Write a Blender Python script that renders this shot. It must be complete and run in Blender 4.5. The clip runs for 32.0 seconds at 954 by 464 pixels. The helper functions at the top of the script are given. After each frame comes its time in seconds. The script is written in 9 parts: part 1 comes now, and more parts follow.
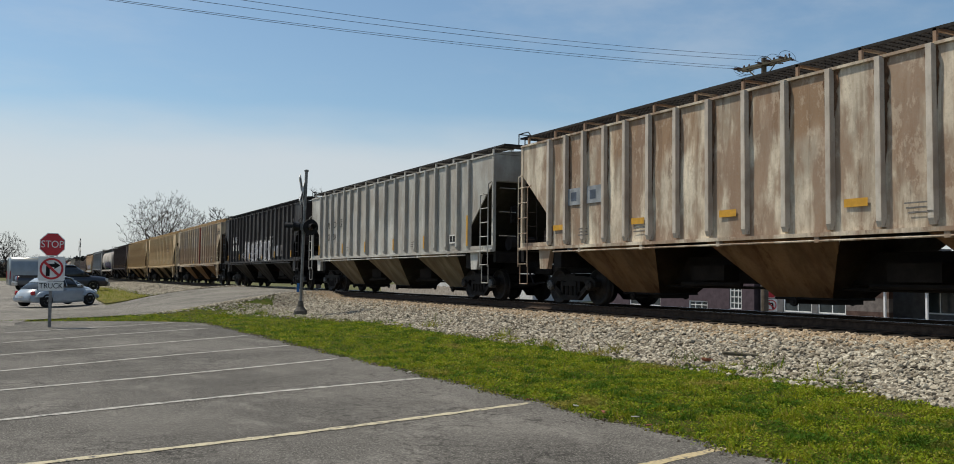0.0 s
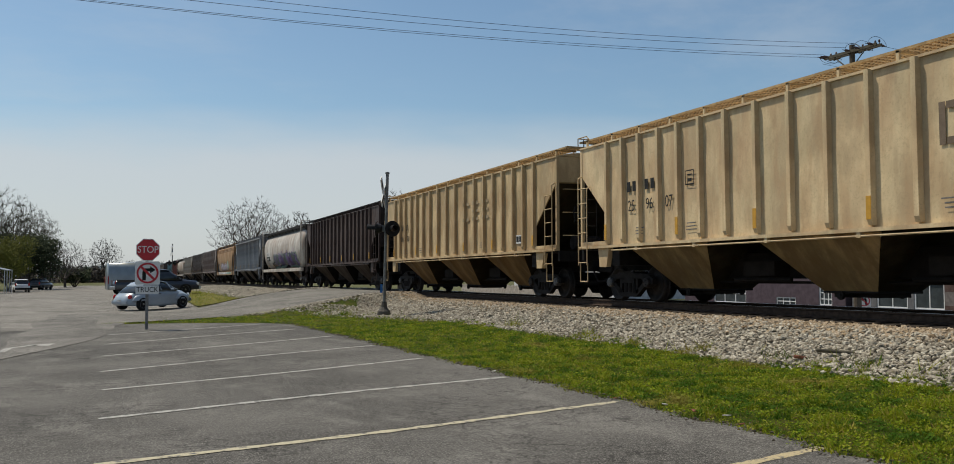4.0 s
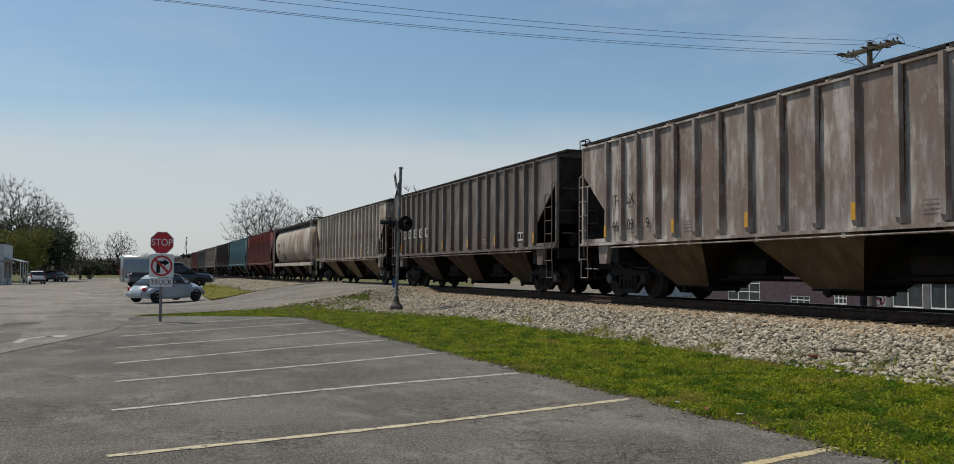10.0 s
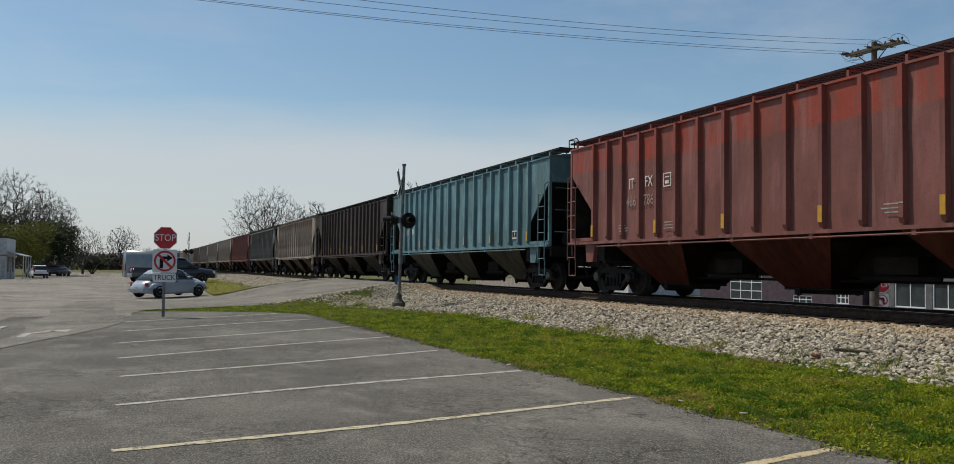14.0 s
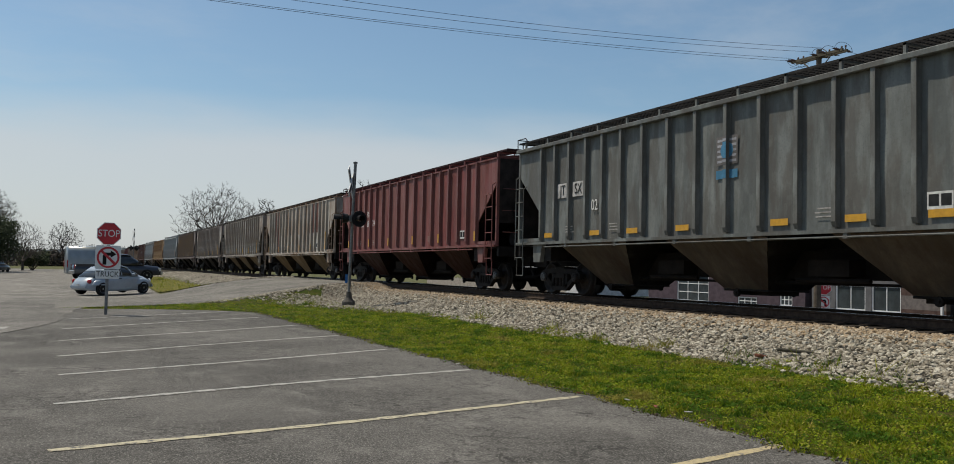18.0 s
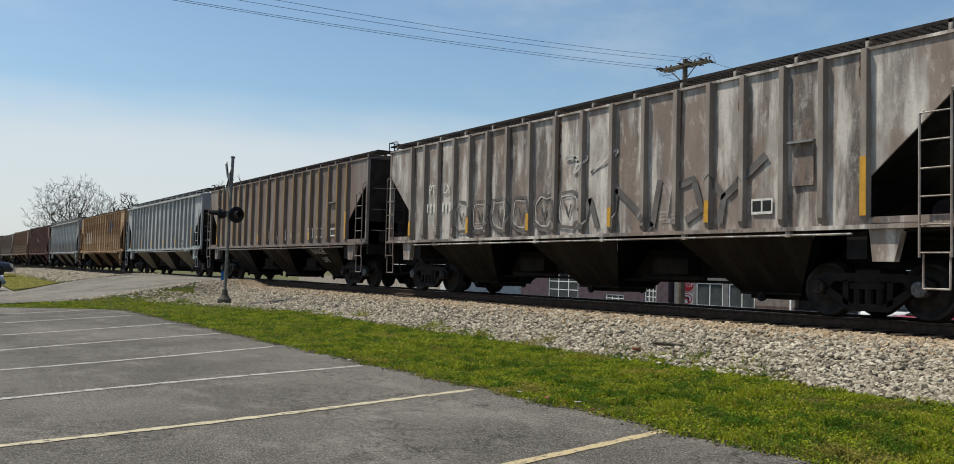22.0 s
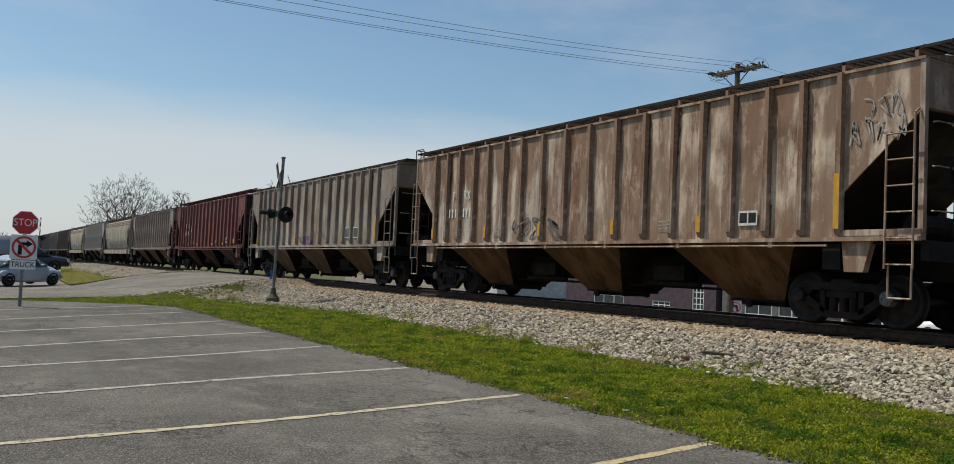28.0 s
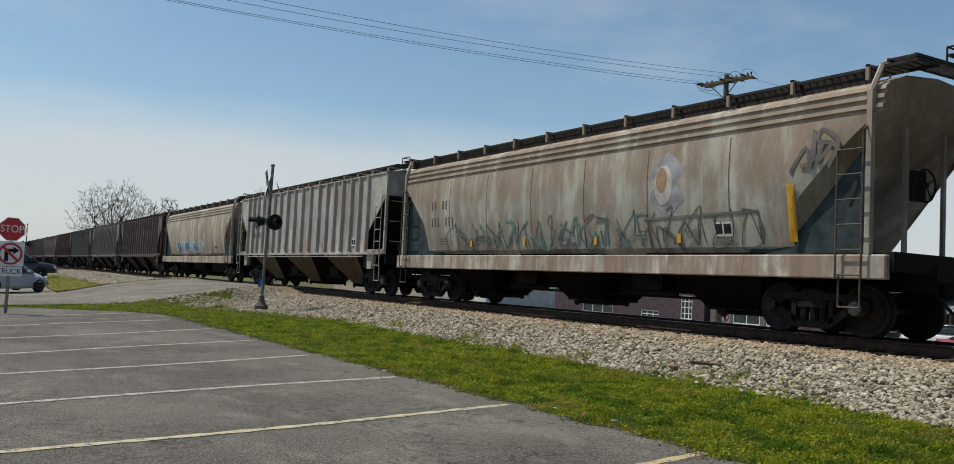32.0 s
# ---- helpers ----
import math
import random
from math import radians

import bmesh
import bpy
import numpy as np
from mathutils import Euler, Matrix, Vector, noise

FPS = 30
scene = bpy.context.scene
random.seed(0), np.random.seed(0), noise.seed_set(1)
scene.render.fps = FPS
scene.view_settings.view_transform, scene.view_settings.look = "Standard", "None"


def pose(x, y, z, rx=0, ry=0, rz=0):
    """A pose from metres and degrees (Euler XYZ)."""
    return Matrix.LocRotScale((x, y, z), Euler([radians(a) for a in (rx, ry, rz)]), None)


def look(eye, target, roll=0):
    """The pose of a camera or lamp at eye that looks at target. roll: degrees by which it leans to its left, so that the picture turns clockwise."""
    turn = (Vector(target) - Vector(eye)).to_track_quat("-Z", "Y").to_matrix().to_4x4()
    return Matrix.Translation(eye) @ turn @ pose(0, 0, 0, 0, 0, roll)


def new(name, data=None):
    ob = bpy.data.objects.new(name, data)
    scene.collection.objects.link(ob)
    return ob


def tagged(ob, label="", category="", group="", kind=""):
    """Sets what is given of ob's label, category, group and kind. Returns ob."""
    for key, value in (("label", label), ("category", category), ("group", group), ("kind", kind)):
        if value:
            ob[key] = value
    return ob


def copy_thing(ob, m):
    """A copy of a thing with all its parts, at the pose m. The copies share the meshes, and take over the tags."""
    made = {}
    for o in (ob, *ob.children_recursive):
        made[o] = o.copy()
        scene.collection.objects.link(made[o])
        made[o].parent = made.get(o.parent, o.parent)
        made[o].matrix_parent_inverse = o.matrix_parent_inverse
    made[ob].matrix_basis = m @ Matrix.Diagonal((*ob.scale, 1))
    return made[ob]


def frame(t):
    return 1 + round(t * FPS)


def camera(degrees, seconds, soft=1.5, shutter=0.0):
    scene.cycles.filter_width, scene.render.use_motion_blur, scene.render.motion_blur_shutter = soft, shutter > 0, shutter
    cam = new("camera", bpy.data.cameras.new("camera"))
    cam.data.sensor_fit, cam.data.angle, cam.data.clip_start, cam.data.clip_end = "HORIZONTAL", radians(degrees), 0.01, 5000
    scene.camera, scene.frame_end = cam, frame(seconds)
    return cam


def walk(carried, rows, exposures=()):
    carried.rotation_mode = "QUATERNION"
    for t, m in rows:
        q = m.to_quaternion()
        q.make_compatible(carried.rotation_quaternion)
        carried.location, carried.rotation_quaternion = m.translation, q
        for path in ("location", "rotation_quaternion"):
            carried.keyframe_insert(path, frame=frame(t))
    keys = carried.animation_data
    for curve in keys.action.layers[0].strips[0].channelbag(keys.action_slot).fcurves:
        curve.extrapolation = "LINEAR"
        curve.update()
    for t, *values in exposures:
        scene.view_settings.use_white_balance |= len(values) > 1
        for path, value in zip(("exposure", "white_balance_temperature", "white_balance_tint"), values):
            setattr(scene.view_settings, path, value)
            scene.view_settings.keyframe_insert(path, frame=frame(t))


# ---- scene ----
cam = camera(57.26, 32.0, soft=0.9)
CAMERA_ROWS = [
    (0, (0.038, -0.058, 1.479), (4.672, 8.788, 1.983), 0.71),
    (0.5, (0.028, -0.057, 1.478), (4.476, 8.885, 1.988), 0.42),
    (1, (0.022, -0.050, 1.477), (4.428, 8.912, 1.986), 0.16),
    (1.5, (0.010, -0.049, 1.476), (4.354, 8.944, 1.982), -0.00),
    (2, (0.014, -0.047, 1.474), (4.275, 8.986, 1.974), -0.12),
    (2.5, (0.018, -0.031, 1.475), (4.177, 9.049, 1.971), -0.12),
    (3, (0.004, -0.024, 1.468), (4.034, 9.114, 1.967), -0.09),
    (3.5, (-0.000, -0.021, 1.473), (3.926, 9.163, 1.965), -0.09),
    (4, (-0.009, -0.030, 1.469), (3.811, 9.199, 1.962), -0.06),
    (4.5, (-0.007, -0.031, 1.475), (3.709, 9.240, 1.962), 0.01),
    (6.5, (-0.009, -0.015, 1.480), (3.601, 9.299, 1.947), 0.58),
    (7, (-0.008, -0.023, 1.479), (3.560, 9.307, 1.940), 0.63),
    (7.5, (-0.005, -0.019, 1.475), (3.511, 9.331, 1.931), 0.55),
    (8, (-0.000, -0.007, 1.474), (3.490, 9.353, 1.928), 0.52),
    (8.5, (-0.001, -0.015, 1.474), (3.601, 9.302, 1.929), 0.52),
    (9, (-0.004, -0.020, 1.473), (3.529, 9.325, 1.920), 0.55),
    (9.5, (-0.004, -0.019, 1.470), (3.548, 9.319, 1.917), 0.52),
    (10, (0.000, 0.000, 1.465), (3.685, 9.286, 1.909), 0.45),
    (10.5, (-0.001, 0.011, 1.464), (3.598, 9.330, 1.903), 0.40),
    (11, (-0.016, 0.007, 1.464), (3.598, 9.321, 1.904), 0.42),
    (11.5, (-0.017, -0.006, 1.468), (3.646, 9.289, 1.896), 0.40),
    (12, (-0.018, -0.012, 1.474), (3.712, 9.256, 1.907), 0.47),
    (12.5, (-0.020, -0.012, 1.473), (3.680, 9.268, 1.908), 0.52),
    (13, (-0.017, -0.007, 1.469), (3.686, 9.272, 1.897), 0.68),
    (13.5, (-0.024, -0.004, 1.468), (3.737, 9.252, 1.887), 0.78),
    (14, (-0.025, 0.005, 1.468), (3.638, 9.301, 1.880), 0.83),
    (14.5, (-0.024, 0.006, 1.465), (3.725, 9.268, 1.879), 0.91),
    (16.5, (-0.011, 0.013, 1.463), (3.925, 9.196, 1.879), 1.10),
    (17, (-0.004, 0.009, 1.462), (3.997, 9.165, 1.877), 1.07),
    (17.5, (0.000, 0.012, 1.460), (4.078, 9.134, 1.874), 1.18),
    (18, (-0.005, 0.008, 1.457), (4.166, 9.087, 1.877), 1.32),
    (18.5, (-0.024, 0.001, 1.461), (4.279, 9.018, 1.884), 1.41),
    (19, (-0.067, -0.034, 1.469), (4.721, 8.735, 1.899), 1.37),
    (19.5, (-0.111, -0.090, 1.463), (5.274, 8.324, 1.910), 1.25),
    (20, (-0.184, -0.198, 1.445), (5.543, 7.988, 1.890), 1.29),
    (20.5, (-0.243, -0.253, 1.447), (5.375, 8.008, 1.883), 1.33),
    (21, (-0.275, -0.211, 1.447), (5.418, 7.999, 1.883), 1.42),
    (21.5, (-0.345, -0.130, 1.440), (5.233, 8.158, 1.877), 1.43),
    (22, (-0.376, -0.077, 1.441), (5.070, 8.299, 1.872), 1.52),
    (22.5, (-0.378, -0.049, 1.447), (5.008, 8.366, 1.877), 1.63),
    (23, (-0.380, -0.031, 1.454), (4.864, 8.473, 1.882), 1.93),
    (23.5, (-0.374, -0.024, 1.455), (4.733, 8.563, 1.865), 2.30),
    (24, (-0.392, -0.029, 1.453), (4.610, 8.621, 1.871), 2.48),
    (24.5, (-0.388, -0.017, 1.453), (4.601, 8.639, 1.873), 2.51),
    (25, (-0.404, -0.036, 1.456), (4.640, 8.588, 1.884), 2.57),
    (25.5, (-0.410, -0.041, 1.460), (4.602, 8.602, 1.886), 2.64),
    (27.5, (-0.403, -0.027, 1.458), (4.648, 8.592, 1.895), 2.57),
    (28, (-0.396, -0.024, 1.455), (4.606, 8.623, 1.901), 2.62),
    (28.5, (-0.387, -0.027, 1.460), (4.593, 8.634, 1.901), 2.53),
    (29, (-0.375, -0.026, 1.464), (4.667, 8.598, 1.909), 2.49),
    (29.5, (-0.375, -0.026, 1.465), (4.685, 8.587, 1.913), 2.45),
    (30, (-0.377, -0.030, 1.466), (4.756, 8.539, 1.940), 2.46),
    (30.5, (-0.382, -0.029, 1.465), (4.720, 8.557, 1.956), 2.45),
    (31, (-0.399, -0.035, 1.464), (4.696, 8.554, 1.981), 2.62),
    (31.5, (-0.401, -0.032, 1.467), (4.700, 8.552, 2.007), 2.79),
    (32, (-0.407, -0.031, 1.470), (4.695, 8.552, 2.015), 2.88),
]
walk(cam, [(t, look(eye, target, roll)) for t, eye, target, roll in CAMERA_ROWS],
     exposures=[(0.0, 0.25), (1.0, 0.12), (3.0, 0.11), (7.0, 0.08), (14.0, 0.08), (19.0, 0.10), (19.8, 0.35), (23.5, 0.37), (25.0, 0.21), (32.0, 0.18)])

# ---- light ----
SUN_DIR = Vector((-0.31, 0.34, 0.88)).normalized()
SUN_EL = math.asin(SUN_DIR.z)
SUN_AZ = math.atan2(SUN_DIR.x, SUN_DIR.y)

world = bpy.data.worlds.new("sky")
scene.world = world
world.use_nodes = True
wn, wl = world.node_tree.nodes, world.node_tree.links
wn.clear()
w_out = wn.new("ShaderNodeOutputWorld")
w_bg = wn.new("ShaderNodeBackground")
w_bg.inputs["Strength"].default_value = 0.097
w_sky = wn.new("ShaderNodeTexSky")
w_sky.sky_type = "NISHITA"
w_sky.sun_disc = False
w_sky.sun_elevation = SUN_EL
w_sky.sun_rotation = SUN_AZ
w_sky.altitude = 200
w_sky.air_density = 1.0
w_sky.dust_density = 1.3
w_sky.ozone_density = 1.2
# thin cirrus veil low in the sky
w_co = wn.new("ShaderNodeTexCoord")
w_sep = wn.new("ShaderNodeSeparateXYZ")
wl.new(w_co.outputs["Generated"], w_sep.inputs[0])
w_map = wn.new("ShaderNodeMapping")
w_map.inputs["Scale"].default_value = (2.0, 2.0, 9.0)
wl.new(w_co.outputs["Generated"], w_map.inputs[0])
w_noise = wn.new("ShaderNodeTexNoise")
w_noise.inputs["Scale"].default_value = 1.6
w_noise.inputs["Detail"].default_value = 5.0
wl.new(w_map.outputs[0], w_noise.inputs["Vector"])
w_add = wn.new("ShaderNodeMath")
w_add.operation = "MULTIPLY_ADD"
w_add.inputs[1].default_value = 0.07
wl.new(w_noise.outputs[0], w_add.inputs[0])
wl.new(w_sep.outputs[2], w_add.inputs[2])
w_rng = wn.new("ShaderNodeMapRange")
w_rng.interpolation_type = "SMOOTHSTEP"
w_rng.inputs[1].default_value = 0.225
w_rng.inputs[2].default_value = 0.155
w_rng.inputs[3].default_value = 0.0
w_rng.inputs[4].default_value = 0.75
wl.new(w_add.outputs[0], w_rng.inputs[0])
w_mix = wn.new("ShaderNodeMix")
w_mix.data_type = "RGBA"
w_mix.inputs["B"].default_value = (5.75, 5.97, 6.15, 1)
w_cir = wn.new("ShaderNodeMapping")
w_cir.inputs["Scale"].default_value = (1.4, 3.0, 6.0)
w_cir.inputs["Rotation"].default_value = (0.0, 0.2, 0.5)
wl.new(w_co.outputs["Generated"], w_cir.inputs[0])
w_wisp = wn.new("ShaderNodeTexNoise")
w_wisp.inputs["Scale"].default_value = 1.7
w_wisp.inputs["Detail"].default_value = 7.0
w_wisp.inputs["Roughness"].default_value = 0.6
wl.new(w_cir.outputs[0], w_wisp.inputs["Vector"])
w_thin = wn.new("ShaderNodeMapRange")
w_thin.interpolation_type = "SMOOTHSTEP"
w_thin.inputs[1].default_value = 0.42
w_thin.inputs[2].default_value = 0.70
w_thin.inputs[4].default_value = 0.22
wl.new(w_wisp.outputs[0], w_thin.inputs[0])
w_max = wn.new("ShaderNodeMath")
w_max.operation = "MAXIMUM"
wl.new(w_rng.outputs[0], w_max.inputs[0])
wl.new(w_thin.outputs[0], w_max.inputs[1])
wl.new(w_max.outputs[0], w_mix.inputs["Factor"])
w_tint = wn.new("ShaderNodeMix")
w_tint.data_type = "RGBA"
w_tint.blend_type = "MULTIPLY"
w_tint.inputs["Factor"].default_value = 1.0
w_tint.inputs["B"].default_value = (0.88, 1.0, 1.0, 1)
wl.new(w_sky.outputs[0], w_tint.inputs["A"])
wl.new(w_tint.outputs["Result"], w_mix.inputs["A"])
wl.new(w_mix.outputs["Result"], w_bg.inputs["Color"])
wl.new(w_bg.outputs[0], w_out.inputs[0])

sun_data = bpy.data.lights.new("sun", "SUN")
sun_data.energy = 3.95
sun_data.angle = radians(0.6)
sun_data.color = (1.0, 0.92, 0.78)
sun = new("sun", sun_data)
sun.matrix_world = look(SUN_DIR * 60, (0, 0, 0))

# ---- materials ----


def nodes_of(name, gloss=0.08):
    m = bpy.data.materials.new(name)
    m.use_nodes = True
    nt = m.node_tree
    nt.nodes["Principled BSDF"].inputs["Specular IOR Level"].default_value = gloss
    return m, nt.nodes, nt.links, nt.nodes["Principled BSDF"]


def coords(n, l, scale=(1, 1, 1), offset=(0, 0, 0)):
    tc = n.new("ShaderNodeTexCoord")
    mp = n.new("ShaderNodeMapping")
    mp.inputs["Scale"].default_value = scale
    mp.inputs["Location"].default_value = offset
    l.new(tc.outputs["Object"], mp.inputs[0])
    return mp.outputs[0]


def noise_tex(n, l, vec, scale, detail=4.0, rough=0.55):
    t = n.new("ShaderNodeTexNoise")
    t.inputs["Scale"].default_value = scale
    t.inputs["Detail"].default_value = detail
    t.inputs["Roughness"].default_value = rough
    l.new(vec, t.inputs["Vector"])
    return t.outputs[0]


def ramp(n, l, fac, lo, hi, a=0.0, b=1.0):
    r = n.new("ShaderNodeMapRange")
    r.interpolation_type = "SMOOTHSTEP"
    for i, v in zip((1, 2, 3, 4), (lo, hi, a, b)):
        r.inputs[i].default_value = v
    l.new(fac, r.inputs[0])
    return r.outputs[0]


def blend(n, l, fac, a, b, kind="MIX"):
    m = n.new("ShaderNodeMix")
    m.data_type = "RGBA"
    m.blend_type = kind
    for key, v in (("Factor", fac), ("A", a), ("B", b)):
        if isinstance(v, (int, float)):
            m.inputs[key].default_value = v
        elif isinstance(v, tuple):
            m.inputs[key].default_value = (*v[:3], 1)
        else:
            l.new(v, m.inputs[key])
    return m.outputs["Result"]


def times(n, l, a, b):
    m = n.new("ShaderNodeMath")
    m.operation = "MULTIPLY"
    for i, v in enumerate((a, b)):
        if isinstance(v, (int, float)):
            m.inputs[i].default_value = v
        else:
            l.new(v, m.inputs[i])
    return m.outputs[0]


def bump(n, l, bsdf, height, strength=0.3, dist=0.01):
    b = n.new("ShaderNodeBump")
    b.inputs["Strength"].default_value = strength
    b.inputs["Distance"].default_value = dist
    l.new(height, b.inputs["Height"])
    l.new(b.outputs[0], bsdf.inputs["Normal"])


def plain(name, col, rough=0.6, metal=0.0, var=0.25, scale=6.0, bumps=0.0, glow=0.0):
    """A surface of one colour with grain and blotches at two scales."""
    m, n, l, b = nodes_of(name, 0.5 if rough < 0.5 else 0.15)
    v = coords(n, l)
    big = noise_tex(n, l, v, scale, 4)
    fine = noise_tex(n, l, v, scale * 9, 3)
    dark = tuple(c * (1 - var) for c in col)
    light = tuple(min(1, c * (1 + var * 0.7)) for c in col)
    c = blend(n, l, ramp(n, l, big, 0.3, 0.7), dark, light)
    c = blend(n, l, times(n, l, ramp(n, l, fine, 0.45, 0.7), var), c, tuple(x * 0.6 for x in col))
    l.new(c, b.inputs["Base Color"])
    b.inputs["Roughness"].default_value = rough
    b.inputs["Metallic"].default_value = metal
    if glow:
        b.inputs["Emission Color"].default_value = (*col, 1)
        b.inputs["Emission Strength"].default_value = glow
    if bumps:
        bump(n, l, b, fine, bumps, 0.01)
    return m


def railcar_paint(name, base, grime, streak=0.4, patch=0.25, dirt=0.5, seed=0.0, rough=0.55, rust=(0.115, 0.05, 0.026), second=None, top=None, bands=None, lead=None):
    """Weathered car paint: tone that changes panel by panel, vertical streaks, blotches of rust, soot and fine grain."""
    m, n, l, b = nodes_of(name, 0.25)
    off = (seed * 3.1, seed * 7.7, seed * 1.3)
    base = tuple(c * 0.88 for c in base)
    v = coords(n, l, (1, 1, 1), off)
    vs = coords(n, l, (1.0, 2.4, 0.13), off)
    vf = coords(n, l, (1.0, 8.0, 0.35), off)
    cloud = noise_tex(n, l, coords(n, l, (1, 1.3, 0.8), off), 0.75, 4, 0.6)
    streaks = noise_tex(n, l, vs, 1.0, 6, 0.65)
    fine = noise_tex(n, l, vf, 1.5, 4, 0.65)
    grain = noise_tex(n, l, v, 22.0, 4, 0.65)
    panel = n.new("ShaderNodeObjectInfo").outputs["Random"]
    col = blend(n, l, ramp(n, l, cloud, 0.40, 0.60, 0.0, 0.85), tuple(min(1, c * 1.10) for c in base), tuple(c * 0.62 for c in base))
    slow = noise_tex(n, l, coords(n, l, (0.1, 0.17, 0.30), off), 1.0, 3, 0.6)
    col = blend(n, l, ramp(n, l, slow, 0.44, 0.60, 0.0, 0.3 + 0.5 * streak), col, blend(n, l, 0.5, grime, tuple(c * 0.6 for c in base)))
    col = blend(n, l, times(n, l, panel, 0.30 + 0.35 * streak), col, blend(n, l, 0.5, grime, tuple(c * 0.8 for c in base)))
    if second:
        mix = n.new("ShaderNodeMath")
        mix.operation = "MULTIPLY_ADD"
        mix.inputs[1].default_value = 0.55
        l.new(panel, mix.inputs[0])
        l.new(times(n, l, noise_tex(n, l, v, 0.35, 2, 0.5), 0.9), mix.inputs[2])
        col = blend(n, l, ramp(n, l, mix.outputs[0], 0.74, 0.80, 0, 0.9), col, second)
    pos = n.new("ShaderNodeSeparateXYZ")
    l.new(n.new("ShaderNodeTexCoord").outputs["Object"], pos.inputs[0])
    if lead:
        # newer, paler paint on the leading sheets
        col = blend(n, l, ramp(n, l, pos.outputs[1], lead[1], lead[2], 0, 0.8), col, lead[0])
    if bands:
        ring = noise_tex(n, l, coords(n, l, (0.02, 1.0, 0.10), off), 0.9, 5, 0.6)
        lean = n.new("ShaderNodeMath")
        lean.operation = "MULTIPLY_ADD"
        lean.inputs[1].default_value = -bands[1]
        l.new(pos.outputs[1], lean.inputs[0])
        l.new(ring, lean.inputs[2])
        col = blend(n, l, ramp(n, l, lean.outputs[0], 0.50, 0.60, 0, 0.85), col, bands[0])
    if top:
        colour, height, soft, chance = top
        edge = n.new("ShaderNodeMath")
        edge.operation = "MULTIPLY_ADD"
        edge.inputs[1].default_value = soft * 2.5
        l.new(noise_tex(n, l, coords(n, l, (1, 1.6, 0.5), off), 1.0, 5, 0.65), edge.inputs[0])
        l.new(pos.outputs[2], edge.inputs[2])
        mask = ramp(n, l, edge.outputs[0], height + soft * 0.9, height + soft * 1.6, 0, 0.92)
        pick = n.new("ShaderNodeMath")
        pick.operation = "LESS_THAN"
        pick.inputs[1].default_value = chance
        l.new(panel, pick.inputs[0])
        col = blend(n, l, times(n, l, mask, pick.outputs[0]), col, colour)
    col = blend(n, l, ramp(n, l, streaks, 0.545 - 0.13 * streak, 0.655 - 0.13 * streak, 0.0, min(0.9, 0.15 + streak)), col, grime)
    col = blend(n, l, ramp(n, l, fine, 0.54, 0.72, 0.0, 0.45 * dirt), col, tuple(c * 0.45 for c in grime))
    spots = noise_tex(n, l, coords(n, l, (1, 1.5, 0.40), (off[1], off[0], 2)), 1.3, 9, 0.72)
    if patch > 0:
        lo = 0.645 - 0.20 * patch
        col = blend(n, l, ramp(n, l, spots, lo - 0.01, lo + 0.07, 0.0, min(0.95, 0.45 + 0.6 * patch)), col, blend(n, l, ramp(n, l, grain, 0.4, 0.6), rust, tuple(c * 0.55 for c in rust)))
    # sooty and dusty runs, a sheet wide
    soot = noise_tex(n, l, coords(n, l, (1, 1.5, 0.45), (off[2] + 4, off[0], off[1])), 1.1, 4, 0.55)
    dust = noise_tex(n, l, coords(n, l, (1, 1.9, 0.32), (off[1], off[2] + 9, off[0])), 1.0, 5, 0.6)
    much = min(1.0, 0.15 + 0.75 * (streak + dirt))
    col = blend(n, l, ramp(n, l, dust, 0.47, 0.62, 0.0, 0.6 * much), col, tuple(min(0.8, c * 1.38 + 0.02) for c in base))
    col = blend(n, l, ramp(n, l, soot, 0.46, 0.58, 0.0, 0.85 * much), col, blend(n, l, 0.5, tuple(c * f for c, f in zip(base, (0.55, 0.46, 0.42))), tuple(c * f for c, f in zip(grime, (0.95, 0.78, 0.68)))))
    # hand-sized mottling: scuffed pale spots and brown blooms
    mott = noise_tex(n, l, coords(n, l, (1, 1.5, 0.8), (off[0], off[2], off[1] + 5)), 2.6, 8, 0.72)
    col = blend(n, l, ramp(n, l, mott, 0.52, 0.62, 0.0, 0.40 * much), col, tuple(0.5 * c * f + 0.5 * g for c, f, g in zip(base, (0.62, 0.5, 0.42), grime)))
    col = blend(n, l, ramp(n, l, mott, 0.38, 0.48, 0.26 * much, 0.0), col, tuple(min(0.8, c * 1.28 + 0.015) for c in base))
    col = blend(n, l, ramp(n, l, grain, 0.48, 0.72, 0.0, 0.35), col, tuple(c * 0.5 for c in base))
    l.new(col, b.inputs["Base Color"])
    l.new(ramp(n, l, spots, 0.4, 0.7, rough - 0.08, min(1, rough + 0.25)), b.inputs["Roughness"])
    dents = noise_tex(n, l, coords(n, l, (1, 1.3, 0.6), off), 2.0, 3, 0.5)
    bump(n, l, b, dents, 0.4, 0.05)
    return m


